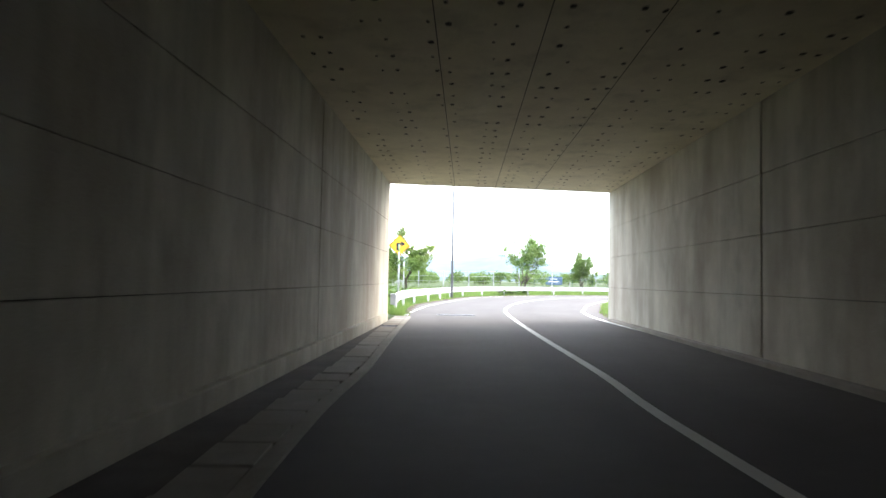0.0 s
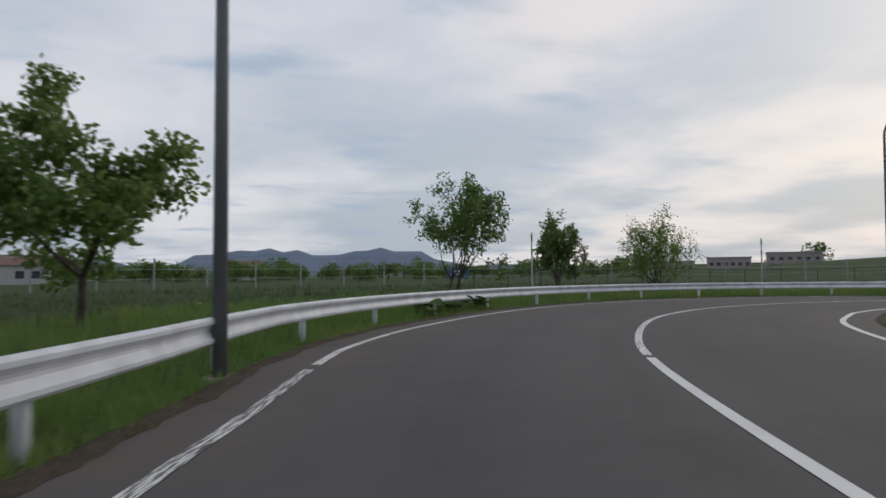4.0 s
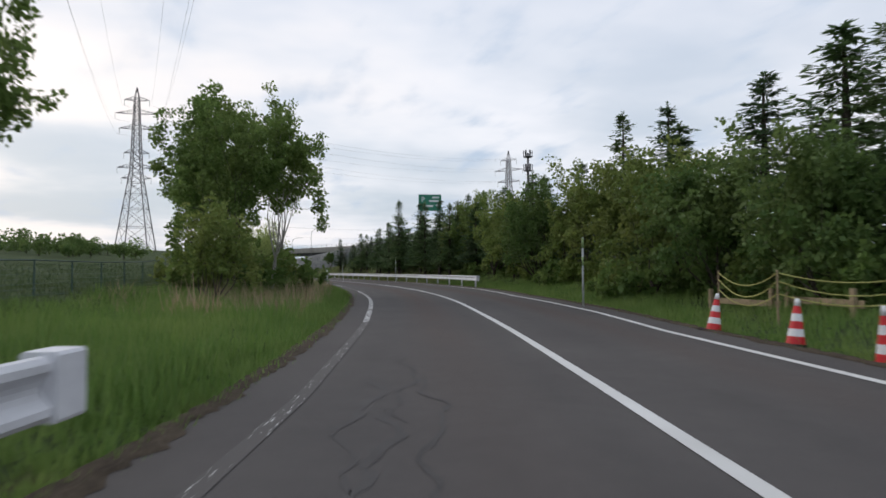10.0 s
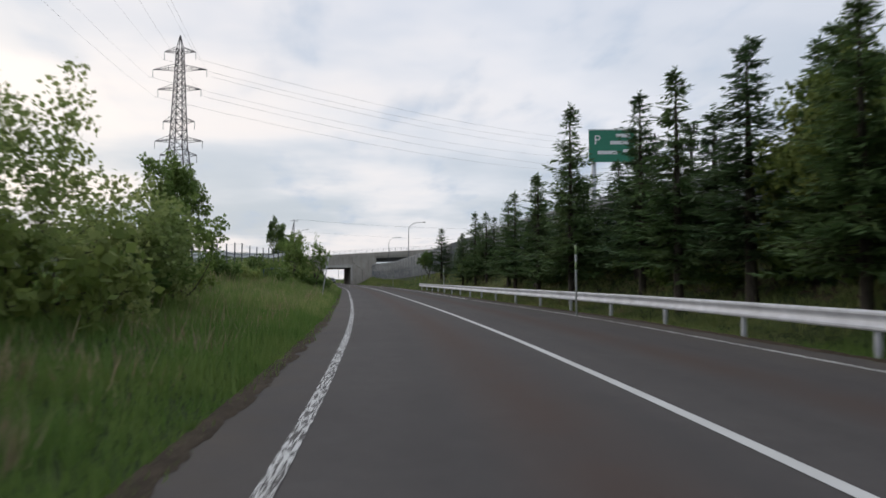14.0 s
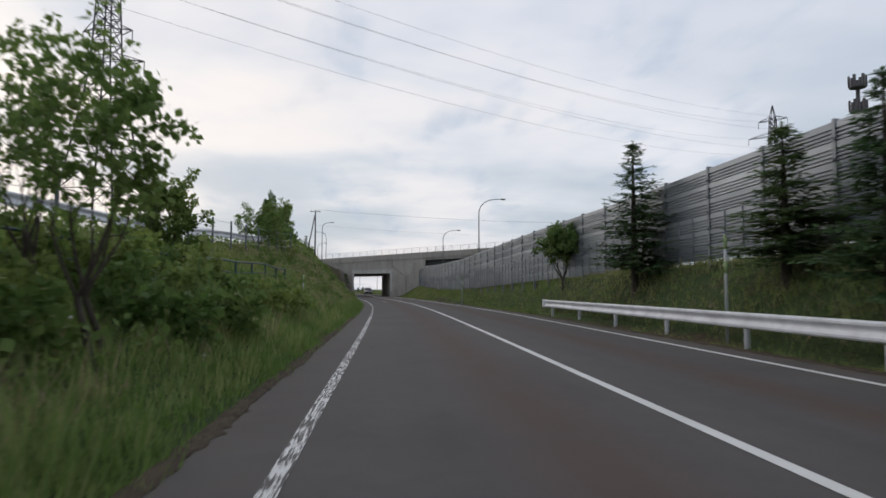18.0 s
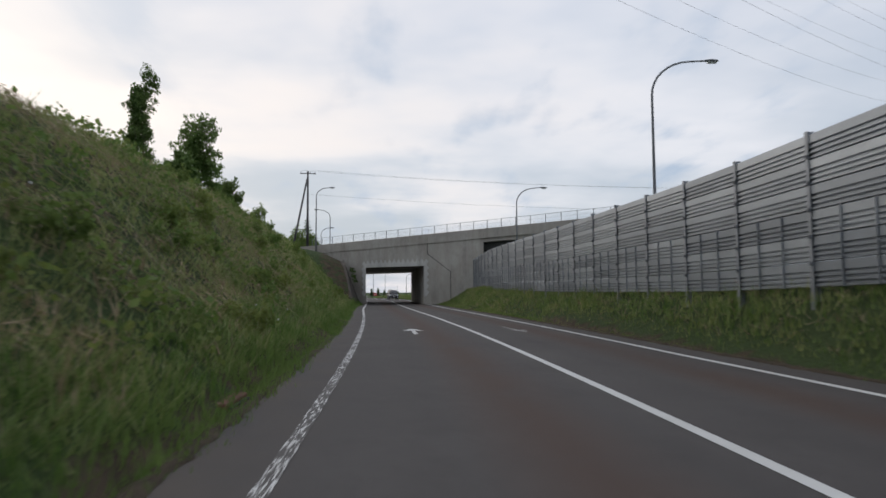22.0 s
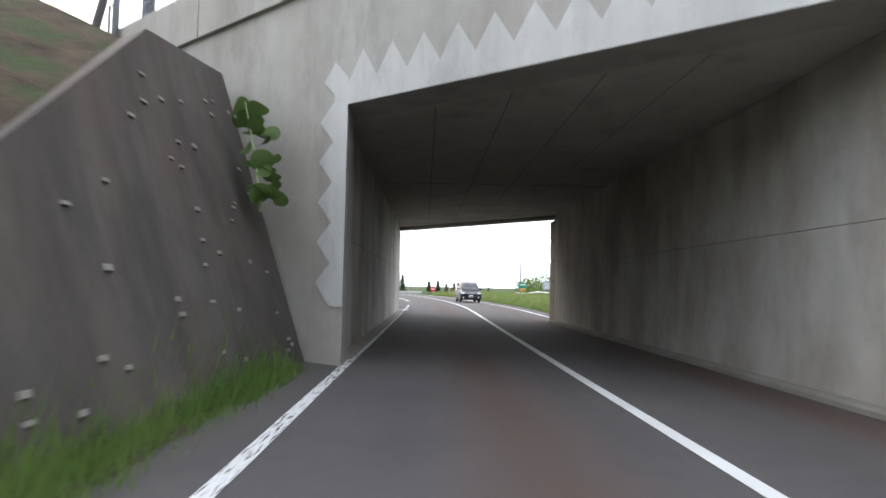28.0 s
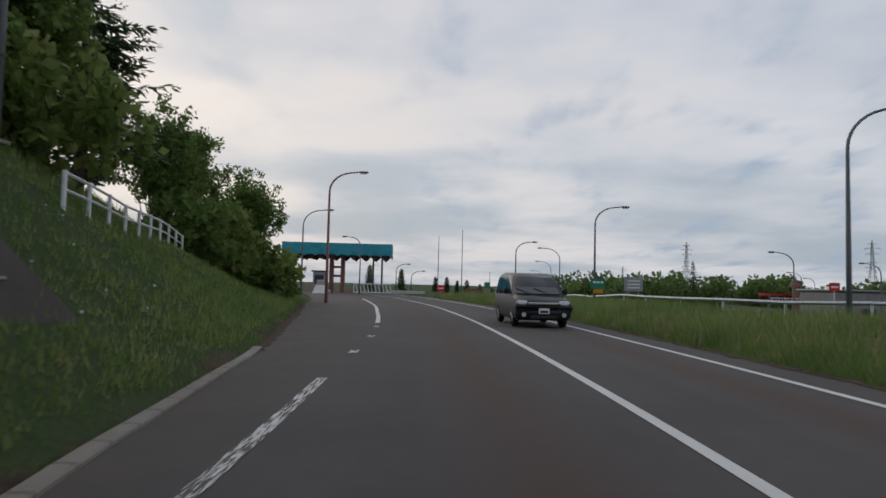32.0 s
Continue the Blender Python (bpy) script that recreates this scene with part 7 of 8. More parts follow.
def build_power():
    arms = [(36.6, 2.9), (33.3, 5.0), (29.6, 4.0), (23.6, 2.9), (20.0, 4.4), (17.4, 3.4)]
    me = pylon_meshes(39.8, 7.4, arms)
    pylon(198.2, 66.4, 78, me, 0.88, gz(198.2, 66.4) - 0.1)
    pylon(301, -75.6, 35, me, 1.37)
    pylon(-108, 46, 95, me, 1.0)
    for x, y, top in [(850, -160, 45), (1100, -167, 31), (1500, -125, 27), (1500, -166, 13), (900, -354, 55)]:
        pylon(x, y, 40, me, top / 39.8, -0.2, "lattice power pylon far off on the horizon")
    line = thing("power_line", "thin dark power wires strung between the pylons", "power line")
    off = gz(198.2, 66.4)
    c, s = math.cos(radians(78)), math.sin(radians(78))
    c2, s2 = math.cos(radians(35)), math.sin(radians(35))
    c3, s3 = math.cos(radians(95)), math.sin(radians(95))
    for z, span in arms[:3]:
        for sg in (-1, 1):
            a = (198.2 + c * sg * span, 66.4 + s * sg * span, off + z * 0.88 - 1.2)
            wire(a, (301 + c2 * sg * span * 1.37, -75.6 + s2 * sg * span * 1.37, z * 1.37), 4.0, line, 0.016)
            wire(a, (-108 + c3 * sg * span, 46 + s3 * sg * span, z - 1), 11.0, line, 0.009)
    # utility poles
    meshes = []
    for x, y in ((258, 50.0), (262, -42)):
        g0 = 6.2 if y > 0 else 0
        p = thing("utility_pole", "tall dark utility pole with a crossarm and slanted brace pole", "utility pole", turned(x, y, g0 - 0.2, 8))
        h = 16.7 - g0
        piece("pole", Shape().tube([(0, 0, 0), (0, 0, h)], [0.17, 0.11], 10).mesh("pole", M_PYLON, True), p)
        piece("brace_pole", Shape().tube([(-0.3, 1.9, 0), (0, 0.1, h - 1.0)], [0.14, 0.1], 8).mesh("brace_pole", M_PYLON, True), p)
        piece("crossarm", Shape().box(-0.05, -0.95, h - 0.35, 0.05, 0.95, h - 0.25).mesh("crossarm", M_PYLON), p)
        for yy in (-0.85, -0.3, 0.85):
            piece("insulator", Shape().tube([(0, yy, h - 0.25), (0, yy, h - 0.05)], [0.05, 0.035], 6).mesh("insulator", M_BACK), p)
        for k in range(6):
            piece("step_bolt", Shape().tube([(0, -0.12, 2 + 0.9 * k), (0, -0.3, 2 + 0.9 * k)], 0.012, 4).mesh("step_bolt", M_GALV), p)
    ln = thing("cable_line", "thin cables strung from the utility pole", "cable")
    for dy, z in ((-0.85, 16.6), (0.85, 16.6), (0, 13.6)):
        wire((258, 50 + dy, z), (262, -42 + dy, z), 1.6, ln, 0.009)
    # antenna mast behind the spruces
    m = thing("antenna_mast", "dark slender mast with antenna platforms behind the spruces", "antenna mast", turned(243.5, -53.7, 0))
    piece("mast", Shape().tube([(0, 0, -0.2), (0, 0, 41.8)], [0.7, 0.35], 10).mesh("mast", M_PYLON, True), m)
    for z in (35.5, 40.3):
        piece("platform", Shape().tube([(0, 0, z), (0, 0, z + 0.25)], 1.5, 12).mesh("platform", M_PYLON), m)
        for k in range(6):
            a = k * math.pi / 3
            piece("antenna", Shape().box(1.3, -0.25, z + 0.2, 1.6, 0.25, z + 2.4, m=Matrix.Rotation(a, 4, "Z")).mesh("antenna", M_PYLON), m)
    for x, y, z in ((365, 44.7, 8.5), (365, 41.3, 9.4)):
        m = thing("flag_mast", "thin bare grey mast beside the toll gate", "mast", turned(x, y, -0.2))
        piece("mast", Shape().tube([(0, 0, 0), (0, 0, z)], [0.07, 0.04], 8).mesh("mast", M_LAMP, True), m)
        piece("base", Shape().box(-0.3, -0.3, 0, 0.3, 0.3, 0.35, bevel=0.03).mesh("base", M_KERB), m)


build_power()


# ---- fences ----
def post_fence(name, label, pts, spacing, tall, post_r, rails, mat_post, mat_rail, infill=0, category="fence"):
    """Posts on the ground along pts, with rails at the given heights."""
    pts = np.array(pts, float)
    run = np.r_[0, np.cumsum(np.hypot(*np.diff(pts, axis=0).T))]
    at = np.arange(0, run[-1], spacing)
    xs, ys = np.interp(at, run, pts[:, 0]), np.interp(at, run, pts[:, 1])
    zs = ground_height(xs, ys)
    f = thing(name, label, category)
    post = Shape().tube([(0, 0, -0.2), (0, 0, tall)], post_r, 6).mesh("post", mat_post)
    for x, y, z in zip(xs, ys, zs):
        piece("post", post, f, place=Matrix.Translation((x, y, z)))
    for h, r in rails:
        step = 12
        for i in range(0, len(xs) - 1, step):
            j = min(len(xs), i + step + 1)
            piece("rail", Shape().tube([(x, y, z + h) for x, y, z in zip(xs[i:j], ys[i:j], zs[i:j])], r, 4, False).mesh("rail", mat_rail), f)
    if infill:
        s = Shape()
        for k in range(infill):
            h = tall * (k + 1) / (infill + 1)
            s.tube([(x, y, z + h) for x, y, z in zip(xs, ys, zs)], 0.005, 3, False)
        for i in range(len(xs) - 1):
            for k in range(8):
                u = k / 8
                x, y, z = xs[i] + (xs[i + 1] - xs[i]) * u, ys[i] + (ys[i + 1] - ys[i]) * u, zs[i] + (zs[i + 1] - zs[i]) * u
                s.tube([(x, y, z + 0.05), (x, y, z + tall * 0.95)], 0.004, 3, False)
        piece("wire_mesh", s.mesh("wire_mesh", mat_rail), f, "fine wire mesh")["kind"] = "stuff"
    return f


def build_fences():
    line = lambda a, b, d: [tuple(at_station(np.array([s]), d(np.array([s])))[0][:2]) for s in np.arange(a, b, 3.0)]
    cd = lambda s: lerp_table(s, CREST_D)
    post_fence("mesh_fence", "dark green wire mesh fence across the field", line(s_of(16, 60), SX(112), lambda s: 13.8 + 0 * s), 2.5, 1.25, 0.03, [(1.22, 0.022), (0.1, 0.014)], M_FENCE, M_FENCE, 7)
    post_fence("crest_fence", "dark fence posts with wire along the crest", line(SX(118), SX(184), lambda s: cd(s) - 0.7), 3.0, 1.55, 0.045, [(1.45, 0.008), (1.0, 0.008), (0.55, 0.008)], M_POLE, M_GALV)
    post_fence("pipe_fence", "low dark teal pipe fence half way up the bank", line(SX(128), SX(166), lambda s: cd(s) - 3.2), 2.2, 0.75, 0.04, [(0.72, 0.03), (0.36, 0.02)], M_FENCE, M_FENCE)
    post_fence("field_fence", "tall concrete fence posts with wires in the field", line(s_of(8, 53), SX(100), lambda s: 38 + 0 * s), 4.0, 2.3, 0.06, [(2.2, 0.012), (1.5, 0.012), (0.8, 0.012)], M_BACK, M_GALV)
    post_fence("rail_fence", "white post-and-rail fence on top of the bank", [(284.0, 49.1), (291, 51.0), (298, 52.9)], 1.6, 0.72, 0.045, [(0.68, 0.035), (0.36, 0.03)], M_WHITE, M_WHITE)
    # guardrail of the road above the bank
    g = thing("upper_guardrail", "white W-beam guardrail of the road above the bank", "guardrail")
    ss = np.arange(SX(112), SX(186), 4.0)
    pts = at_station(ss, lerp_table(ss, CREST_D) + 0.7)
    zs = ground_height(pts[:, 0], pts[:, 1])
    for i in range(len(ss) - 1):
        p = np.array([(*pts[i, :2], zs[i] + 0.1), (*((pts[i, :2] + pts[i + 1, :2]) / 2), (zs[i] + zs[i + 1]) / 2 + 0.1), (*pts[i + 1, :2], zs[i + 1] + 0.1)])
        prof = [(o, u) for o, u in BEAM]
        prof += [(o - 0.006, u) for o, u in reversed(prof)]
        piece("beam", Shape().sweep(p, prof, True).mesh("beam", M_RAIL), g)
        x, y = pts[i, :2]
        piece("post", Shape().tube([(x, y + 0.1, zs[i] - 0.3), (x, y + 0.1, zs[i] + 0.8)], 0.06, 8).mesh("post", M_RAIL, True), g)
    # guard rail and white posts beyond the grass by the exit lanes
    pts = [(296.0, 25.0), (301, 27.6), (306, 29.4), (314, 31.2), (324, 32.2), (336, 33.0)]
    post_fence("exit_guardrail", "weathered grey guardrail beyond the grass verge", [(288, 20), *[(x, y - 1.5) for x, y in pts]], 4.0, 0.7, 0.06, [(0.62, 0.09)], M_RAIL, M_GALV, category="guardrail")


build_fences()


# ---- road works by the spruces ----
def build_works():
    cone_l = "red and white striped traffic cone on the verge"
    for x, y, lean in [(53.2, 46.6, 5), (51.3, 47.3, -4), (55.5, 46.0, 9)]:
        z = gz(x, y)
        c = thing("traffic_cone", cone_l if lean != 9 else "faded dirty traffic cone half hidden in grass", "traffic cone", Matrix.Translation((x, y, z)) @ Matrix.Rotation(radians(lean), 4, "X"), "traffic cones")
        piece("base", Shape().box(-0.19, -0.19, 0, 0.19, 0.19, 0.04, bevel=0.012).mesh("base", M_RUBBER), c)
        h = 0.74
        for k in range(6):
            a, b = 0.04 + k * (h - 0.04) / 6, 0.04 + (k + 1) * (h - 0.04) / 6
            ra, rb = 0.145 - 0.115 * (a / h), 0.145 - 0.115 * (b / h)
            piece("stripe", Shape().tube([(0, 0, a), (0, 0, b)], [ra, rb], 16, k == 5).mesh("stripe", M_RED if k % 2 == 0 else M_WHITE, True), c, "red band" if k % 2 == 0 else "white band")
    def barrier(p, q, n):
        b = thing("wooden_barrier", "low pale wooden rail on short posts", "barrier")
        p, q = Vector((*p, 0)), Vector((*q, 0))
        for i in range(n):
            c = p.lerp(q, i / (n - 1))
            z = gz(c.x, c.y)
            piece("post", Shape().box(c.x - 0.05, c.y - 0.05, z - 0.1, c.x + 0.05, c.y + 0.05, z + 0.55, bevel=0.012).mesh("post", M_WOOD), b)
        d = q - p
        ang = math.atan2(d.y, d.x)
        piece("plank", Shape().box(-0.2, -0.015, 0.18, d.length + 0.2, 0.015, 0.33, bevel=0.006).mesh("plank", M_WOOD), b, place=turned(p.x - 0.07 * math.sin(ang), p.y + 0.07 * math.cos(ang), gz(p.x, p.y), math.degrees(ang)))
    barrier((59.3, 42.4), (57.2, 42.6), 2)
    barrier((56.6, 42.8), (54.6, 43.4), 2)
    barrier((51.5, 43.6), (48.8, 44.6), 3)
    r = thing("rope_fence", "slack yellow ropes tied between thin wooden stakes", "rope fence")
    stakes = [(57.8, 43.6), (55.0, 44.9), (52.6, 43.2), (49.4, 43.6)]
    tops = []
    for x, y in stakes:
        z = gz(x, y)
        tops.append((x, y, z + 1.05))
        piece("stake", Shape().tube([(x, y, z - 0.1), (x, y, z + 1.1)], 0.022, 6).mesh("stake", M_WOOD), r)
    for a, b in zip(tops[:-1], tops[1:]):
        for dz, sag in ((0, 0.28), (-0.16, 0.36), (-0.4, 0.3)):
            n = 10
            path = [Vector(a).lerp(Vector(b), i / n) + Vector((0, 0, dz - 4 * sag * i / n * (1 - i / n))) for i in range(n + 1)]
            piece("rope", Shape().tube(path, 0.012, 5, False).mesh("rope", M_ROPE), r)
    s = Shape().box(-0.7, -0.35, 0, 0.7, 0.35, 0.14, bevel=0.05)
    tagged(piece("stone_slab", s.mesh("stone_slab", M_KERB), None, place=turned(51.6, 44.8, gz(51.6, 44.8), 20)), "grey stone slab lying in the grass", "stone slab")


build_works()


# ---- marks on the road ----
def road_poly(name, pts, material, z=0.007):
    me = mesh_of(name, [(x, y, z) for x, y in pts], [tuple(range(len(pts)))], material)
    if me.polygons[0].normal.z < 0:
        me.flip_normals()
    return me


def build_marks():
    def local(x, y, deg, pts):
        c, s = math.cos(radians(deg)), math.sin(radians(deg))
        return [(x + a * c - b * s, y + a * s + b * c) for a, b in pts]
    head = [(0, -0.08), (3.0, -0.08), (3.0, -0.42), (5.0, 0), (3.0, 0.42), (3.0, 0.08), (0, 0.08)]
    tagged(new("lane_arrow", road_poly("lane_arrow", local(196.8, 38.9, 1.2, [(a * 0.62, b * 0.85) for a, b in head]), M_ARROW)), "worn white straight-ahead arrow on the lane", "road marking", kind="structure")
    tagged(new("lane_arrow", road_poly("lane_arrow", local(200.6, 35.62, 184.0, [(a * 0.7, b * 0.8) for a, b in head]), M_ARROW_GONE)), "very worn white arrow on the opposite lane", "road marking", kind="structure")
    k = Mat("patch_asphalt", 0.9)
    n = k.noise(1.4, 5, 0.65, lo=0.3, hi=0.7)
    k.color(k.mix(n, (0.052, 0.048, 0.047), (0.08, 0.075, 0.073)))
    k.bump(k.noise(120, 2), 0.4, 0.006)
    rnd = random.Random(12)
    # dark sealed cracks running along the lane
    for x0, d0, ln, w in [(42.5, 2.2, 5.0, 0.05), (43.6, 1.9, 4.0, 0.07), (44.2, 2.5, 4.5, 0.05), (46.0, 2.1, 5.0, 0.09), (47.0, 1.7, 5.5, 0.05), (48.5, 2.3, 4.0, 0.08), (50.0, 1.95, 4.0, 0.05), (64.5, 2.2, 4.0, 0.04)]:
        s0 = s_of(x0, np.interp(x0, center[:, 0], center[:, 1]))
        m = int(ln / 0.12)
        u = np.arange(m) * 0.12
        mid = d0 + 0.10 * np.sin(u * 2.3 + x0) + 0.05 * np.sin(u * 6.1) + np.array([rnd.uniform(-0.03, 0.03) for _ in u])
        half = w * np.array([rnd.uniform(0.15, 0.75) for _ in u]) * np.sin(np.pi * (np.arange(m) + 0.5) / m) ** 0.4
        v = np.vstack([at_station(s0 + u, mid - half, 0.004), at_station(s0 + u, mid + half, 0.004)])
        me = mesh_of("road_crack", v, [(i, i + m, i + m + 1, i + 1) for i in range(m - 1)], k.m)
        if me.polygons[0].normal.z < 0:
            me.flip_normals()
        tagged(new("road_crack", me), "dark sealed crack along the lane", "road crack", kind="structure")
    for x0, d0, d1 in [(58, -3.2, 3.1)]:
        s0 = s_of(x0, np.interp(x0, center[:, 0], center[:, 1]))
        a, b = [], []
        for i in range(30):
            u = i / 29
            c = s0 + 0.25 * math.sin(u * 9 + x0) + rnd.uniform(-0.04, 0.04)
            d = d0 + (d1 - d0) * u
            w = 0.012 + 0.014 * rnd.random()
            p, q = at_station(np.array([c - w, c + w]), np.array([d, d]))
            a.append((p[0], p[1]))
            b.append((q[0], q[1]))
        me = mesh_of("road_crack", [(x, y, 0.004) for x, y in a + b], [(i, i + 30, i + 31, i + 1) for i in range(29)], k.m)
        if me.polygons[0].normal.z < 0:
            me.flip_normals()
        tagged(new("road_crack", me), "thin dark crack across the road", "road crack", kind="structure")
    # storm drain beyond the second underpass
    g = thing("storm_drain", "pale steel storm drain grating beside the edge line", "drain grate", turned(272.5, 42.95, 0.012, 4))
    piece("drain_frame", Shape().box(0, 0, -0.05, 0.9, 0.04, 0.0).box(0, 0.66, -0.05, 0.9, 0.7, 0.0).box(0, 0.04, -0.05, 0.04, 0.66, 0.0).box(0.86, 0.04, -0.05, 0.9, 0.66, 0.0).mesh("drain_frame", M_GALV), g)
    for i in range(11):
        piece("bar", Shape().box(0.08 + 0.07 * i, 0.04, -0.04, 0.105 + 0.07 * i, 0.66, 0.0).mesh("bar", M_GALV), g)
    piece("pit", Shape().box(0.04, 0.04, -0.05, 0.86, 0.66, -0.045).mesh("pit", M_JOINT), g)


build_marks()


# ---- toll gates ----
def slat_frame(x, y, width, height, deg, z0):
    b = thing("lattice_barrier", "white steel frame with slanting slats beside the toll island", "barrier", turned(x, y, z0, deg))
    for dz in (0.05, height):
        piece("frame_rail", Shape().box(-0.03, -width / 2, dz - 0.05, 0.03, width / 2, dz + 0.05).mesh("frame_rail", M_WHITE), b)
    n = int(width / 0.42)
    for i in range(n + 1):
        yy = -width / 2 + width * i / n
        piece("slat", Shape().tube([(0, yy, 0.05), (0, min(width / 2, yy + 0.22), height)], 0.045, 4).mesh("slat", M_WHITE), b)


def toll_canopy(place, width, depth, z0, z1, teal, fringe, teeth, label):
    c = thing("toll_canopy", label, "toll gate", place)
    top = Shape().box(0, -width / 2, z0 + 0.45, depth, width / 2, z1, bevel=0.05)
    piece("roof", top.mesh("roof", teal), c)
    def zig(w, low, high, phase):
        pts = [(-w / 2, high), (w / 2, high)]
        for i in range(teeth * 2 + 1):
            pts.append((w / 2 - w * i / (teeth * 2), low + (0.6 if (i + phase) % 2 else 0.0)))
        return pts
    piece("fascia", flat_outline("fascia", zig(width, z0 + 0.25, z1 - 0.02, 0), teal, -0.09, -0.02), c, "teal fascia with zigzag edge" if teal == M_TEAL else "")
    piece("fascia", flat_outline("fascia", zig(width, z0 + 0.25, z1 - 0.02, 0), teal, depth + 0.02, depth + 0.09), c)
    for k in range(3):
        piece("soffit_fold", flat_outline("soffit_fold", zig(width - 0.3, z0 - 0.15, z0 + 0.75, 1), fringe, 0.3 + k * (depth - 0.6) / 2, 0.45 + k * (depth - 0.6) / 2), c, "dark folded soffit edge")
    for sg in (-1, 1):
        pts = [(a, b) for a, b in zig(depth, z0 + 0.25, z1 - 0.02, 0)]
        me = flat_outline("end_fascia", pts, teal, -0.04, 0.04)
        piece("end_fascia", me, c, place=Matrix.Translation((depth / 2, sg * (width / 2 + 0.05), 0)) @ Matrix.Rotation(math.pi / 2, 4, "Z"))
    return c


def build_gates():
    dark = plain("dark_brown_soffit", (0.06, 0.03, 0.028), 0.7)
    c = toll_canopy(turned(350.6, 56.6, 0, 5), 13.2, 6.0, 4.15, 6.05, M_TEAL, dark, 10, "teal toll gate canopy with zigzag fringe on red-brown columns")
    for x, y, w in [(2.2, 0.9, 0.42), (2.2, -0.5, 0.42), (3.4, 0.9, 0.42), (3.4, -0.5, 0.42)]:
        piece("column", Shape().box(x - w / 2, y - w / 2, -0.1, x + w / 2, y + w / 2, 4.6, bevel=0.03).mesh("column", M_COL), c, "red-brown column")
    for z in (1.9, 3.0):
        piece("tie_beam", Shape().box(2.1, -0.5, z, 2.3, 0.9, z + 0.3).mesh("tie_beam", M_COL), c)
    for y in (-5.4, -4.3, 5.6):
        piece("column", Shape().tube([(3, y, -0.1), (3, y, 4.6)], 0.12, 8).mesh("column", M_POLE, True), c, "thin grey steel column")
    b = thing("toll_booth", "small grey toll booth with dark windows below the canopy", "toll booth", turned(352.6, 59.0, 0, 5))
    piece("cabin", Shape().box(-1.2, -0.75, 0, 1.2, 0.75, 2.5, bevel=0.03).mesh("cabin", M_BACK), b)
    piece("booth_roof", Shape().box(-1.4, -0.95, 2.5, 1.4, 0.95, 2.65, bevel=0.03).mesh("booth_roof", dark), b)
    piece("window", Shape().box(-1.215, -0.55, 1.0, -1.2, 0.55, 2.1).mesh("window", M_PANE), b)
    piece("window", Shape().box(-0.9, -0.765, 1.0, 0.9, -0.75, 2.1).mesh("window", M_PANE), b)
    i = thing("toll_island", "pale concrete island with sloping end before the toll gate", "traffic island", turned(345.5, 57.4, 0, 8))
    piece("island", Shape().add([(-3, -0.7, 0), (-3, 0.7, 0), (9, 0.8, 0), (9, -0.8, 0), (0.5, -0.6, 0.9), (0.5, 0.6, 0.9), (9, 0.8, 0.3), (9, -0.8, 0.3), (1.6, -0.7, 0.3), (1.6, 0.7, 0.3)],
          [(0, 4, 5, 1), (4, 8, 9, 5), (8, 7, 6, 9), (0, 3, 7, 8, 4), (1, 5, 9, 6, 2), (3, 2, 6, 7)]).mesh("island", M_PALE), i)
    piece("impact_block", Shape().box(0.7, -0.55, 0.3, 2.3, 0.55, 1.5, bevel=0.1).mesh("impact_block", M_PINK), i)
    slat_frame(348, 51.8, 4.4, 1.05, 4, 0.1)
    k = thing("low_wall", "low pale concrete wall behind the toll lanes", "wall", turned(352, 48.3, 0, 80))
    piece("wall", Shape().box(-2.5, -0.15, 0, 2.5, 0.15, 0.4, bevel=0.03).mesh("wall", M_PALE), k)
    # brown boards stacked like a fence
    w = thing("board_stack", "brown weathered timber boards stacked upright beside the road", "timber stack", turned(350, 39.85, -0.2, 0))
    for j in range(5):
        piece("board", Shape().box(-0.2 - 0.03 * (j % 2), -1.1, 0.02 + 0.22 * j, 0.2, 1.1, 0.22 + 0.22 * j, bevel=0.01).mesh("board", plain("brown_board", (0.20, 0.12, 0.08), 0.85, 0, 0.25) if j == 0 else bpy.data.materials["brown_board"]), w)
    for yy in (-0.8, 0.8):
        piece("upright", Shape().box(-0.3, yy - 0.05, 0, -0.22, yy + 0.05, 1.2).mesh("upright", bpy.data.materials["brown_board"]), w)
    # the far gate, lower down
    z = gz(372, -10)
    g = toll_canopy(turned(372, -10.2, 0, -6), 8.6, 5.0, 0.35, 0.95, plain("red_canopy", (0.50, 0.06, 0.03), 0.5), dark, 8, "low red canopy of a far toll gate")
    for y in (-3.6, -1.2, 1.2, 3.6):
        piece("column", Shape().box(2.3, y - 0.15, z - 0.1, 2.6, y + 0.15, 0.9).mesh("column", M_BACK), g)
    slat_frame(370, -7.6, 5.2, 0.95, -4, z + 1.9)
    t = thing("gate_column", "red-brown gate column with a stepped head", "column", turned(371, -9.0, z - 0.1))
    piece("shaft", Shape().box(-0.3, -0.35, 0, 0.3, 0.35, 3.4 - z, bevel=0.05).mesh("shaft", M_COL), t)
    piece("head", Shape().box(-0.4, -0.6, 4.6, 0.4, 0.6, 5.2, bevel=0.06).mesh("head", M_COL), t)
    # retaining walls and grey building beside it
    b = thing("service_building", "low grey service building with a flat roof", "building", turned(352, -10, gz(352, -10) - 0.1, 4))
    hgt = 1.75 - gz(352, -10)
    piece("facade", Shape().box(0, -9, 0, 8, 6.0, hgt, bevel=0.4).mesh("facade", concrete("grey_cladding", (0.20, 0.19, 0.19), (0.27, 0.26, 0.26), 0.3)), b)
    piece("roof", Shape().box(-0.2, -9.2, hgt, 8.2, 6.2, hgt + 0.2, bevel=0.08).mesh("roof", M_BACK), b)
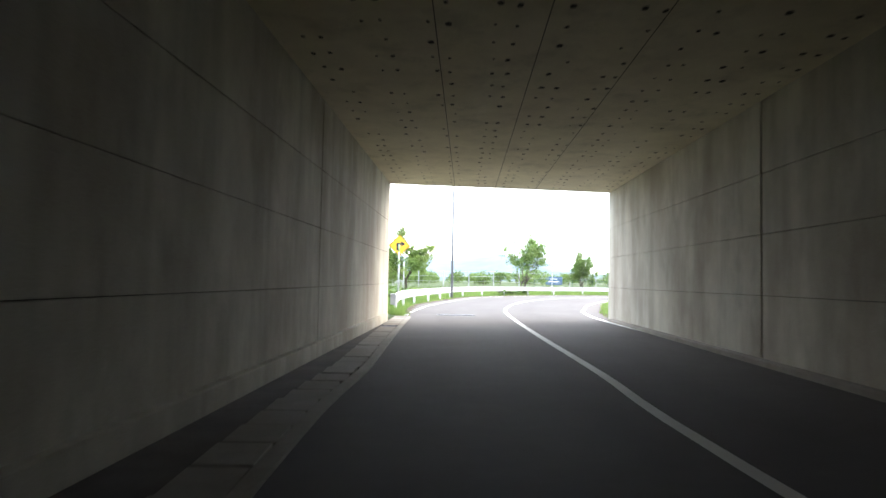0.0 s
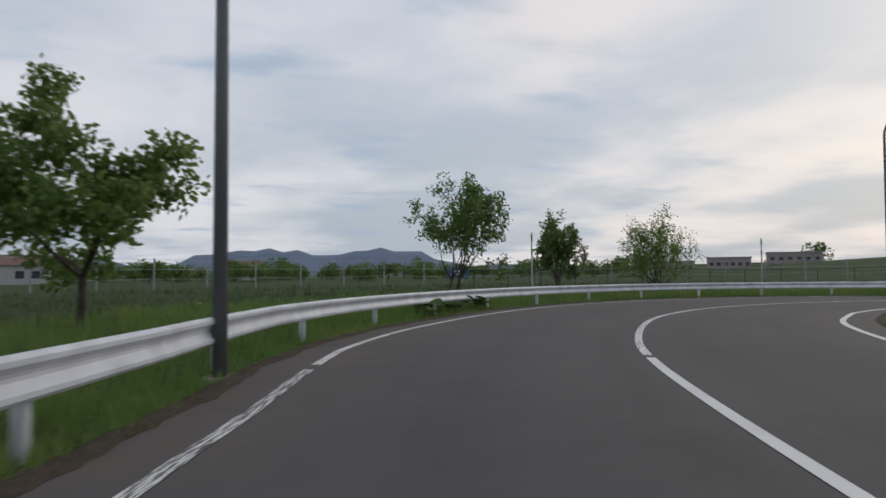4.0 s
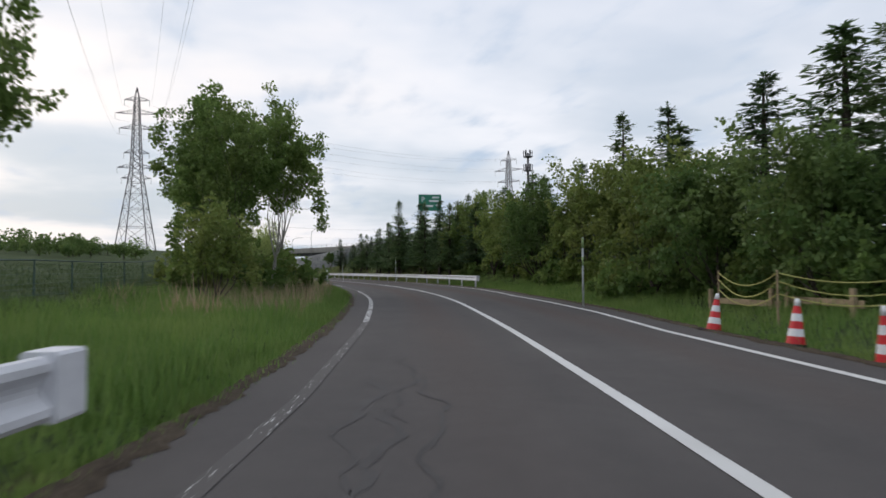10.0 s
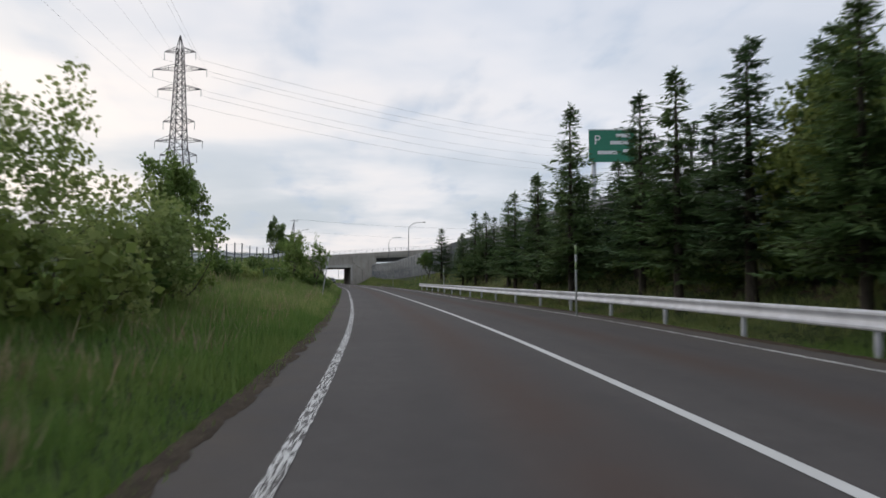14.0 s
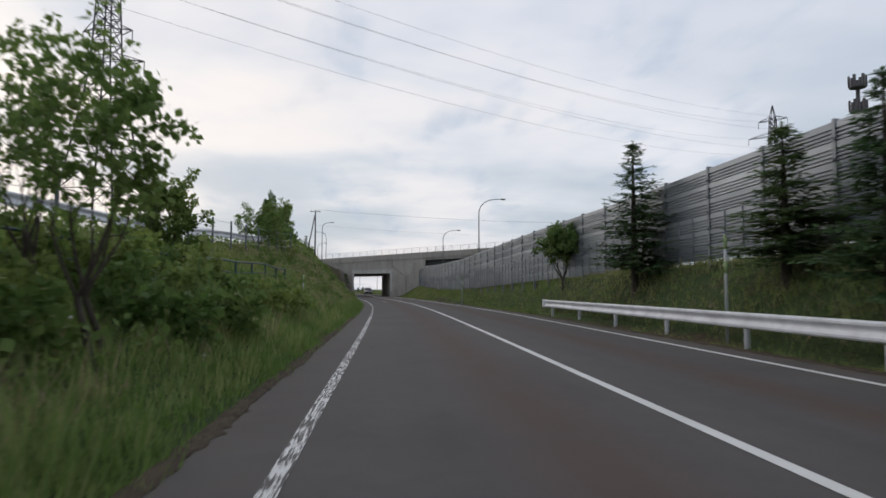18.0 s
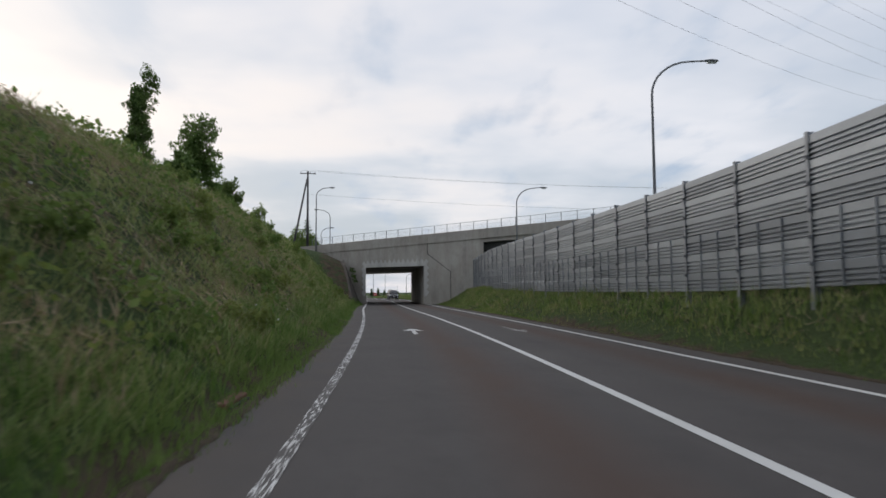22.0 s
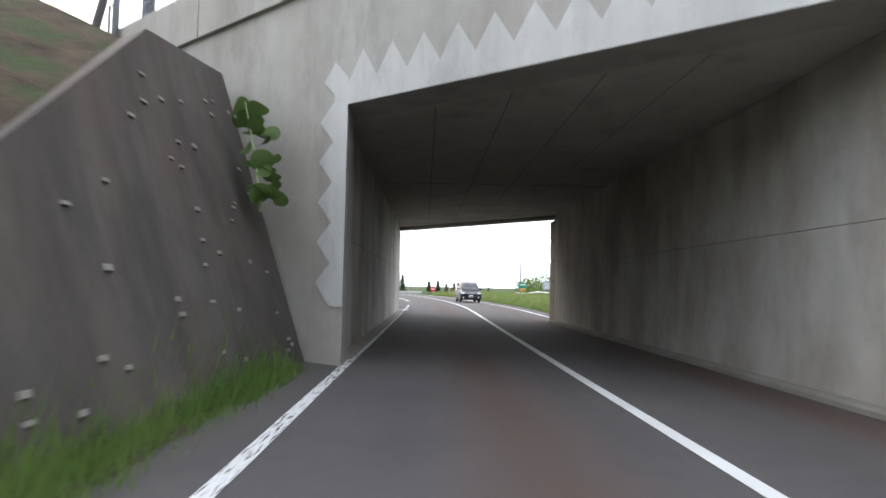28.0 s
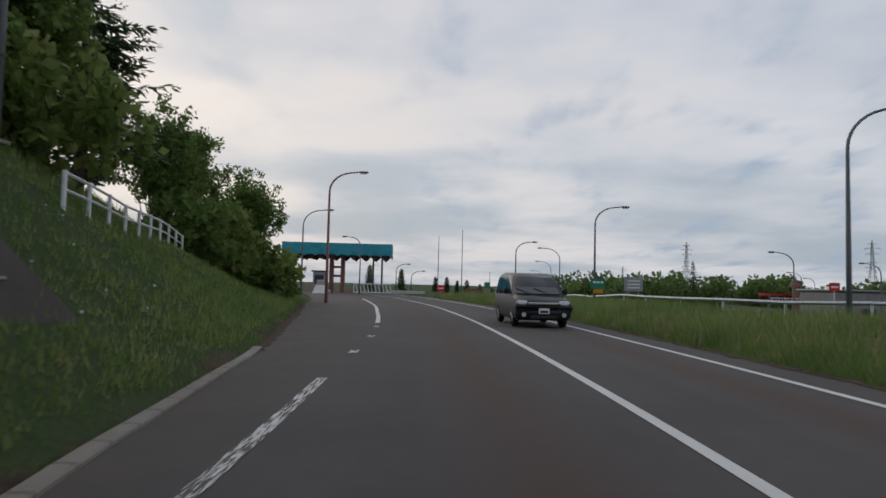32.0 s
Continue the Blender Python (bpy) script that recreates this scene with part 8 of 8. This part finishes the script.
    for j in range(3):
        piece("window", Shape().box(-0.03, -6 + 3.6 * j, 1.0, 0.0, -4.2 + 3.6 * j, 1.9).mesh("window", M_PANE), b)
    rw = thing("retaining_wall", "sloping grey concrete wall beside the far gate", "wall", turned(366, -2.2, gz(366, -2) - 0.1))
    piece("wall", Shape().add([(0, 6, 0), (0, -4, 0), (0.4, -4, 0), (0.4, 6, 0), (0, 6, 1.9), (0, -4, 1.3), (0.4, -4, 1.3), (0.4, 6, 1.9)], [(0, 4, 5, 1), (1, 5, 6, 2), (2, 6, 7, 3), (3, 7, 4, 0), (4, 7, 6, 5)]).mesh("wall", M_KERB), rw)


build_gates()


# ---- vehicles ----
def car_meshes(profile, width, wheels_x, wheel_r, paint):
    """profile rows: x, bottom, belt, top; gives body, glass band and wheel meshes."""
    def half(z, belt, top):
        return width / 2 if z <= belt else width / 2 * (1 - 0.18 * (z - belt) / max(0.2, 0.65))
    rows = []
    for x, b, belt, top in profile:
        zs = [b, b + 0.12, (b + belt) / 2, belt, belt + (top - belt) * 0.5, top]
        rows.append([(x, z, half(z, belt, top) * (0.94 if i == 0 else 1.0)) for i, z in enumerate(zs)])
    v, f = [], []
    m = 12
    for r in rows:
        v += [(x, hw, z) for x, z, hw in r] + [(x, -hw, z) for x, z, hw in reversed(r)]
    for i in range(len(rows) - 1):
        for k in range(m):
            j = (k + 1) % m
            f.append((i * m + k, i * m + j, (i + 1) * m + j, (i + 1) * m + k))
    f.append(tuple(range(m - 1, -1, -1)))
    f.append(tuple(range((len(rows) - 1) * m, len(rows) * m)))
    me = mesh_of("body", v, f, paint)
    bm = bmesh.new()
    bm.from_mesh(me)
    bmesh.ops.remove_doubles(bm, verts=bm.verts, dist=0.004)
    bmesh.ops.recalc_face_normals(bm, faces=bm.faces)
    bmesh.ops.bevel(bm, geom=[e for e in bm.edges if e.is_manifold and e.calc_face_angle(0) > 0.35], offset=0.035, segments=2, affect="EDGES")
    for q in bm.faces:
        q.smooth = True
    bm.to_mesh(me)
    bm.free()
    return me


def add_wheel(ob, x, y, r, sg):
    t = Shape()
    n = 20
    prof = [(-0.09, r * 0.66), (-0.09, r * 0.92), (-0.06, r), (0.06, r), (0.09, r * 0.92), (0.09, r * 0.66)]
    vs = [(a * math.cos(6.2832 * k / n), o, a * math.sin(6.2832 * k / n)) for o, a in prof for k in range(n)]
    fs = [(i * n + k, i * n + (k + 1) % n, (i + 1) * n + (k + 1) % n, (i + 1) * n + k) for i in range(5) for k in range(n)]
    w = piece("wheel", t.add(vs, fs).mesh("tyre", M_RUBBER, True), ob, "black tyre", Matrix.Translation((x, y, r)))
    rim = Shape()
    rv = [(r * 0.67 * math.cos(6.2832 * k / n), sg * 0.07, r * 0.67 * math.sin(6.2832 * k / n)) for k in range(n)] + [(0, sg * 0.05, 0)]
    rim.add(rv, [(k, (k + 1) % n, n) for k in range(n)])
    for k in range(5):
        a = 6.2832 * k / 5
        rim.tube([(0, sg * 0.075, 0), (r * 0.6 * math.cos(a), sg * 0.085, r * 0.6 * math.sin(a))], 0.03, 4)
    piece("rim", rim.mesh("rim", M_GALV), w, "silver spoked rim")


def build_vehicles():
    paint = Mat("dark_car_paint", 0.3, 0.0, 0.3)
    paint.color(paint.mix(paint.noise(3, 2), (0.010, 0.012, 0.016), (0.016, 0.019, 0.026)))
    glass = Mat("tinted_glass", 0.06, 0.0, 0.8).color((0.02, 0.026, 0.028)).m
    prof = [(-2.0, 0.42, 0.95, 1.0), (-1.95, 0.25, 1.0, 1.55), (-1.75, 0.22, 1.0, 1.66), (-1.0, 0.22, 0.99, 1.72), (-0.1, 0.22, 0.97, 1.70), (0.45, 0.22, 0.96, 1.55), (0.85, 0.22, 0.95, 1.28), (1.2, 0.22, 0.93, 1.0), (1.3, 0.22, 0.93, 0.97), (1.75, 0.22, 0.82, 0.86), (1.97, 0.24, 0.68, 0.72), (2.03, 0.36, 0.55, 0.6)]
    van = thing("minivan", "dark compact minivan standing in the opposite lane", "car", turned(294.0, 39.35, 0.006, 186))
    body = piece("body", car_meshes(prof, 1.70, None, 0.3, paint.m), van)
    # windscreen, side glass, lights, grille
    ws = [(1.18, 0.70, 1.02), (1.18, -0.70, 1.02), (0.44, -0.63, 1.53), (0.44, 0.63, 1.53)]
    ws = [(x + 0.022, y, z + 0.012) for x, y, z in ws]
    piece("windscreen", mesh_of("windscreen", ws + [(x - 0.02, y, z - 0.01) for x, y, z in ws], [(0, 1, 2, 3), (7, 6, 5, 4), (0, 4, 5, 1), (1, 5, 6, 2), (2, 6, 7, 3), (3, 7, 4, 0)], glass), van, "dark tinted windscreen")
    for sg in (-1, 1):
        for x0, x1, t0, t1 in ((0.05, 0.95, 1.53, 1.12), (-0.85, -0.02, 1.57, 1.55), (-1.75, -0.92, 1.52, 1.57)):
            y0, y1 = sg * 0.862, sg * 0.755
            v = [(x0, y0, 1.0), (x1, y0, 1.0), (x1, sg * lerp_table(t1, [(1.0, 0.862), (1.6, 0.745)]), t1), (x0, sg * lerp_table(t0, [(1.0, 0.862), (1.6, 0.745)]), t0)]
            piece("side_window", mesh_of("side_window", v + [(x, y - sg * 0.02, z) for x, y, z in v], [(0, 1, 2, 3), (7, 6, 5, 4), (0, 4, 5, 1), (1, 5, 6, 2), (2, 6, 7, 3), (3, 7, 4, 0)], glass), van)
        piece("headlight", Shape().box(1.62, sg * 0.66 - 0.16, 0.66, 1.96, sg * 0.66 + 0.16, 0.83, bevel=0.05).mesh("headlight", plain("headlight_glass", (0.7, 0.72, 0.75), 0.1) if sg < 0 else bpy.data.materials["headlight_glass"]), van, "clear headlight")
        piece("fog_light", Shape().tube([(1.95, sg * 0.62, 0.4), (2.04, sg * 0.62, 0.4)], 0.07, 10).mesh("fog_light", M_GLASS), van)
        mir = piece("mirror", Shape().box(0.78, sg * 0.95 - 0.09, 1.02, 0.92, sg * 0.95 + 0.09, 1.2, bevel=0.04).mesh("mirror", paint.m), van)
        for x in (1.28, -1.25):
            add_wheel(van, x, sg * 0.76, 0.31, sg)
        piece("wiper", Shape().tube([(1.2, sg * 0.3, 1.04), (0.98, sg * 0.3 - 0.4, 1.2)], 0.012, 4).mesh("wiper", M_BLACK), van)
    piece("grille", Shape().box(1.94, -0.5, 0.70, 2.03, 0.5, 0.77, bevel=0.015).mesh("grille", M_CHROME), van, "chrome grille bar")
    piece("air_intake", Shape().box(1.97, -0.42, 0.28, 2.045, 0.42, 0.38, bevel=0.015).mesh("air_intake", M_BLACK), van)
    pl = piece("number_plate", Shape().box(2.03, -0.165, 0.43, 2.055, 0.165, 0.60, bevel=0.006).mesh("number_plate", M_WHITE), van, "white number plate")
    piece("plate_bar", Shape().box(2.056, -0.12, 0.46, 2.06, 0.12, 0.53).mesh("plate_bar", M_BLACK), pl)
    # cars in the far car park
    cp = [(-2.1, 0.45, 0.85, 0.9), (-2.05, 0.28, 0.88, 0.98), (-1.6, 0.24, 0.9, 1.15), (-0.9, 0.24, 0.9, 1.42), (0.1, 0.24, 0.9, 1.44), (0.7, 0.24, 0.88, 1.2), (1.1, 0.24, 0.86, 0.92), (1.9, 0.24, 0.72, 0.76), (2.1, 0.34, 0.55, 0.62)]
    for i, (x, y, deg, col) in enumerate([(350, 9.8, 80, (0.55, 0.56, 0.58)), (352, 13.0, 84, (0.5, 0.5, 0.5)), (351, 5.4, 78, (0.10, 0.11, 0.12)), (354, 18.0, 85, (0.6, 0.6, 0.6))]):
        c = thing("parked_car", "pale parked car in the far car park" if col[0] > 0.3 else "dark parked car in the far car park", "car", turned(x, y, gz(x, y), deg), "parked cars")
        piece("body", car_meshes(cp, 1.7, None, 0.3, plain(f"car_paint_{'abcd'[i]}", col, 0.3, 0.1, 0.04)), c)
        for sg in (-1, 1):
            v = [(-1.5, sg * 0.862, 0.95), (0.9, sg * 0.862, 0.95), (0.2, sg * 0.79, 1.36), (-0.9, sg * 0.79, 1.36)]
            piece("side_window", mesh_of("side_window", v + [(a, b - sg * 0.02, d) for a, b, d in v], [(0, 1, 2, 3), (7, 6, 5, 4), (0, 4, 5, 1), (1, 5, 6, 2), (2, 6, 7, 3), (3, 7, 4, 0)], glass), c)
            for xx in (1.3, -1.3):
                add_wheel(c, xx, sg * 0.74, 0.31, sg)


build_vehicles()


# ---- far buildings and hills ----
def build_far():
    for i, (x, y, w, h, deg) in enumerate([(99, 184.5, 10.0, 4.5, -37), (110, 177, 10.3, 4.5, -37), (121.2, 167.5, 12.0, 4.4, -37)]):
        b = thing("apartment_block", "long pinkish apartment block with rows of windows", "apartment block", turned(x, y, gz(x, y) - 1.9, deg), "apartment blocks")
        piece("wall", Shape().box(-w / 2, 0, 0, w / 2, 6, h, bevel=0.05).mesh("wall", M_PINK), b)
        piece("roof", Shape().box(-w / 2 - 0.2, -0.2, h, w / 2 + 0.2, 6.2, h + 0.3, bevel=0.05).mesh("roof", M_BACK), b)
        for r in range(2):
            for k in range(6):
                win = piece("window", Shape().box(-w / 2 + 0.6 + k * w / 6.2, -0.05, 0.9 + r * 1.6, -w / 2 + 1.7 + k * w / 6.2, 0.0, 1.9 + r * 1.6).mesh("window", M_BACK), b)
                piece("pane", Shape().box(-w / 2 + 0.68 + k * w / 6.2, -0.06, 0.98 + r * 1.6, -w / 2 + 1.62 + k * w / 6.2, -0.051, 1.82 + r * 1.6).mesh("pane", M_PANE), win)
    for x, y, w, h, deg, roof in [(-35, 135, 9, 2.8, 20, M_ROOF), (-46, 128, 7, 3.0, 20, M_BACK), (-8, 175, 9, 2.8, 5, M_ROOF), (-60, 120, 9, 3, 30, M_BACK)]:
        b = thing("house", "small far house with brown pitched roof" if roof == M_ROOF else "small far white house with grey roof", "house", turned(x, y, gz(x, y) - 0.2, deg), "far houses")
        piece("wall", Shape().box(-w / 2, -3, 0, w / 2, 3, h).mesh("wall", M_HOUSE), b)
        piece("roof", Shape().add([(-w / 2 - 0.4, -3.4, h), (w / 2 + 0.4, -3.4, h), (w / 2 + 0.4, 3.4, h), (-w / 2 - 0.4, 3.4, h), (-w / 2 - 0.4, 0, h + 1.5), (w / 2 + 0.4, 0, h + 1.5)], [(0, 1, 5, 4), (2, 3, 4, 5), (0, 4, 3), (1, 2, 5), (3, 2, 1, 0)]).mesh("roof", roof), b)
        for k in (-0.28, 0.1, 0.3):
            piece("window", Shape().box(w * k - 0.5, -3.04, 1.0, w * k + 0.5, -3.0, 2.0).mesh("window", M_PANE), b)
    # ridges on the horizon; the blue of distant haze is mixed into their colours
    rng = np.random.default_rng(8)
    for r, hgt, col in ((2300, 130, (0.12, 0.165, 0.23)), (1700, 60, (0.07, 0.105, 0.13))):
        n = 90
        az = np.radians(np.linspace(-75, 30, n))
        hs = hgt * (0.55 + 0.25 * np.sin(np.arange(n) * 0.21 + r) + 0.14 * np.sin(np.arange(n) * 0.55) + 0.06 * rng.normal(0, 1, n)) * np.clip(np.minimum(np.arange(n), n - 1 - np.arange(n)) / 14, 0.05, 1)
        v = []
        for k in range(3):
            rr = r + (0, 160, 420)[k]
            v += [(rr * math.sin(a), rr * math.cos(a), (-5, z * 0.55, max(z, 1))[k]) for a, z in zip(az, hs)]
        f = [(k * n + i, k * n + i + 1, (k + 1) * n + i + 1, (k + 1) * n + i) for k in range(2) for i in range(n - 1)]
        me = mesh_of("mountain_ridge", v, f, plain(f"ridge_{'far' if r > 2000 else 'near'}", col, 0.95, 0, 0.15, 0.01), True)
        tagged(new("mountain_ridge", me), "low mountains on the horizon, distance haze painted in as blue-grey", "mountains", kind="structure")


build_far()


# ---- small plants near the road ----
def build_small_plants():
    rng = np.random.default_rng(31)
    # butterbur: broad round leaves on stalks
    n = 14
    leaf = Shape()
    ring = [(0.16 * math.cos(6.283 * (k + 0.3) / n), 0.16 * math.sin(6.283 * (k + 0.3) / n) * 0.92 + 0.02, 0.03 * math.sin(6.283 * k / n * 2)) for k in range(n)]
    leaf.add([(0, 0, -0.03)] + ring, [(0, k + 1, (k + 1) % n + 1) for k in range(n)])
    lm = leaf.mesh("leaf", leaf_mat("butterbur_leaves", (0.065, 0.12, 0.03), (0.10, 0.17, 0.045), 0.35), True)
    spots_b = [(S_EXIT1 + 1.0 + i * 1.7, rng.uniform(1.0, 2.4)) for i in range(9)] + [(s_of(7.3, 54.2) + k, 0.6 + 0.18 * (j % 3)) for j, k in enumerate((-0.9, -0.4, 0.1, 0.6, 1.1, 1.6, 2.0, 2.4))]
    for j, (s, o) in enumerate(spots_b):
        tall = 1.0 if j < 9 else 0.62
        q = at_station(np.array([s]), left_edge(np.array([s])) + o)[0]
        z = gz(q[0], q[1])
        p = thing("butterbur", "butterbur plant with broad round leaves behind the guardrail", "plant", turned(q[0], q[1], z), "butterbur plants")
        for k in range(8):
            a, r, h = rng.uniform(0, 6.283), rng.uniform(0.05, 0.5), rng.uniform(0.3, 0.75) * tall
            top = Vector((r * math.cos(a), r * math.sin(a), h))
            piece("stalk", Shape().tube([(0, 0, -0.05), (top.x * 0.6, top.y * 0.6, h * 0.6), top], [0.012, 0.009, 0.006], 5).mesh("stalk", M_MARK), p)
            sc = rng.uniform(0.8, 1.5)
            piece("leaf", lm, p, place=Matrix.Translation(top) @ Matrix.Rotation(rng.uniform(0, 6.28), 4, "Z") @ Matrix.Rotation(rng.uniform(-0.5, 0.5), 4, "X") @ Matrix.Diagonal((sc, sc, sc, 1)))
    # white flower heads
    fl = Shape()
    spots = [(SX(273), SX(283), 1.2, 3.2, 24), (SX(135), SX(215), 0.8, 3.5, 40), (S_EXIT1 + 12, SX(45, 55), 1.5, 5.0, 30)]
    for s0, s1, a, b, cnt in spots:
        ss = rng.uniform(s0, s1, cnt)
        q = at_station(ss, left_edge(ss) + rng.uniform(a, b, cnt))
        zs = ground_height(q[:, 0], q[:, 1])
        for (x, y, _), z in zip(q, zs):
            r, h = rng.uniform(0.012, 0.028), rng.uniform(0.2, 0.4)
            fl.add([(x + r * math.cos(6.283 * k / 6), y + r * math.sin(6.283 * k / 6), z + h) for k in range(6)] + [(x, y, z + h + 0.025), (x, y, z + h - 0.02)], [(k, (k + 1) % 6, 6) for k in range(6)] + [((k + 1) % 6, k, 7) for k in range(6)])
    tagged(new("wild_flowers", fl.mesh("wild_flowers", M_WHITE)), "small white wild flowers scattered in the grass", "flowers", kind="stuff")


build_small_plants()


# ---- ragged soil along the road's edges ----
def build_verge():
    k = Mat("verge_soil", 0.95, spec=0.15)
    n = k.noise(3.0, 5, 0.65, lo=0.3, hi=0.7)
    c = k.mix(n, (0.040, 0.031, 0.023), (0.095, 0.074, 0.052))
    k.color(k.mix(k.noise(24, 4, 0.7, lo=0.45, hi=0.8), c, (0.13, 0.105, 0.078)))
    k.bump(k.noise(18, 5, 0.7), 0.9, 0.05)
    rng = np.random.default_rng(77)
    for s0, s1, sg, depth in [(S_EXIT1 + 2, SX(110), 1, 0.17), (SX(110), SX(248), 1, 0.08), (SX(284), SX(325), 1, 0.2), (S_EXIT1 + 1, SX(60, 47), -1, 0.12), (SX(60, 47), SX(243), -1, 0.14), (SX(268), SX(330), -1, 0.14)]:
        ss = np.arange(s0, s1, 0.13)
        m = len(ss)
        wob = np.convolve(rng.normal(0, 1, m + 30), np.hanning(9) / 3.2, "same")[15 : m + 15]
        fine = rng.normal(0, 0.025, m)
        reach = np.clip(depth * (0.6 + 0.4 * wob) + fine, 0.02, 1.1)
        e = left_edge(ss) if sg > 0 else right_edge(ss)
        rows = [(e - sg * reach, 0.004 + 0 * ss), (e - sg * reach * 0.6, 0.012 + 0.012 * rng.random(m)), (e + sg * 0.03, 0.02 + 0.02 * rng.random(m)), (e + sg * 0.12, 0.01 + 0.03 * rng.random(m)), (e + sg * 0.26, -0.12 + 0 * ss)]
        v = np.vstack([at_station(ss, d, 0) + np.stack([0 * z, 0 * z, z], 1) for d, z in rows])
        f = [(r * m + i, r * m + i + 1, (r + 1) * m + i + 1, (r + 1) * m + i) for r in range(4) for i in range(m - 1)]
        me = mesh_of("verge_soil", v, f, k.m, True)
        if me.polygons[0].normal.z < 0:
            me.flip_normals()
        tagged(new("verge_soil", me), "strip of dark ragged soil between asphalt and grass", "soil", kind="structure")
    # pale gutter along the edge beyond the second underpass
    ss = np.arange(SX(273.6), SX(285), 0.6)
    gk = thing("gutter_kerb", "narrow worn concrete kerb along the asphalt edge", "kerb", kind="structure")
    for i in range(len(ss) - 1):
        q = at_station(ss[i : i + 2] + np.array([0.01, -0.01]), left_edge(ss[i : i + 2]), 0)
        piece("gutter_slab", Shape().sweep(q, [(0.02, -0.15), (0.02, 0.03), (0.01, 0.045), (-0.12, 0.05), (-0.14, 0.04), (-0.14, -0.15)], True).mesh("gutter_slab", M_KERB), gk)
    # rusty drain outlet in the verge
    d = thing("drain_outlet", "rust-brown concrete drain outlet in the grassy verge", "drain", turned(184.7, 41.5, 0, -2))
    rust = plain("rusty_concrete", (0.15, 0.075, 0.05), 0.9, 0, 0.25)
    piece("lid", Shape().box(-0.45, -0.05, 0.0, 0.45, 0.4, 0.08, bevel=0.02).mesh("lid", rust), d)
    piece("mouth", Shape().box(-0.4, -0.1, -0.1, 0.4, -0.05, 0.03).mesh("mouth", M_JOINT), d)
    # butterbur growing from the joint of the wing wall
    base = bpy.data.meshes["leaf"]
    p = thing("butterbur", "butterbur clump growing from the joint beside the wing wall", "plant", turned(248.7, 43.65, 2.6))
    for i in range(26):
        z = rng.uniform(-0.2, 1.5)
        q = Vector((rng.uniform(-0.1, 0.35) + 0.33 * z, rng.uniform(-0.25, 0.15) + 0.32 * z, z))
        sc = rng.uniform(0.7, 1.3)
        piece("leaf", base, p, place=Matrix.Translation(q) @ Matrix.Rotation(rng.uniform(0, 6.28), 4, "Z") @ Matrix.Rotation(rng.uniform(0.3, 1.2), 4, "X") @ Matrix.Diagonal((sc, sc, sc, 1)))
    piece("stalk", Shape().tube([(0, 0, -0.3), (0.2, 0.15, 0.5), (0.5, 0.45, 1.5)], [0.02, 0.015, 0.01], 5).mesh("stalk", M_MARK), p)


build_verge()
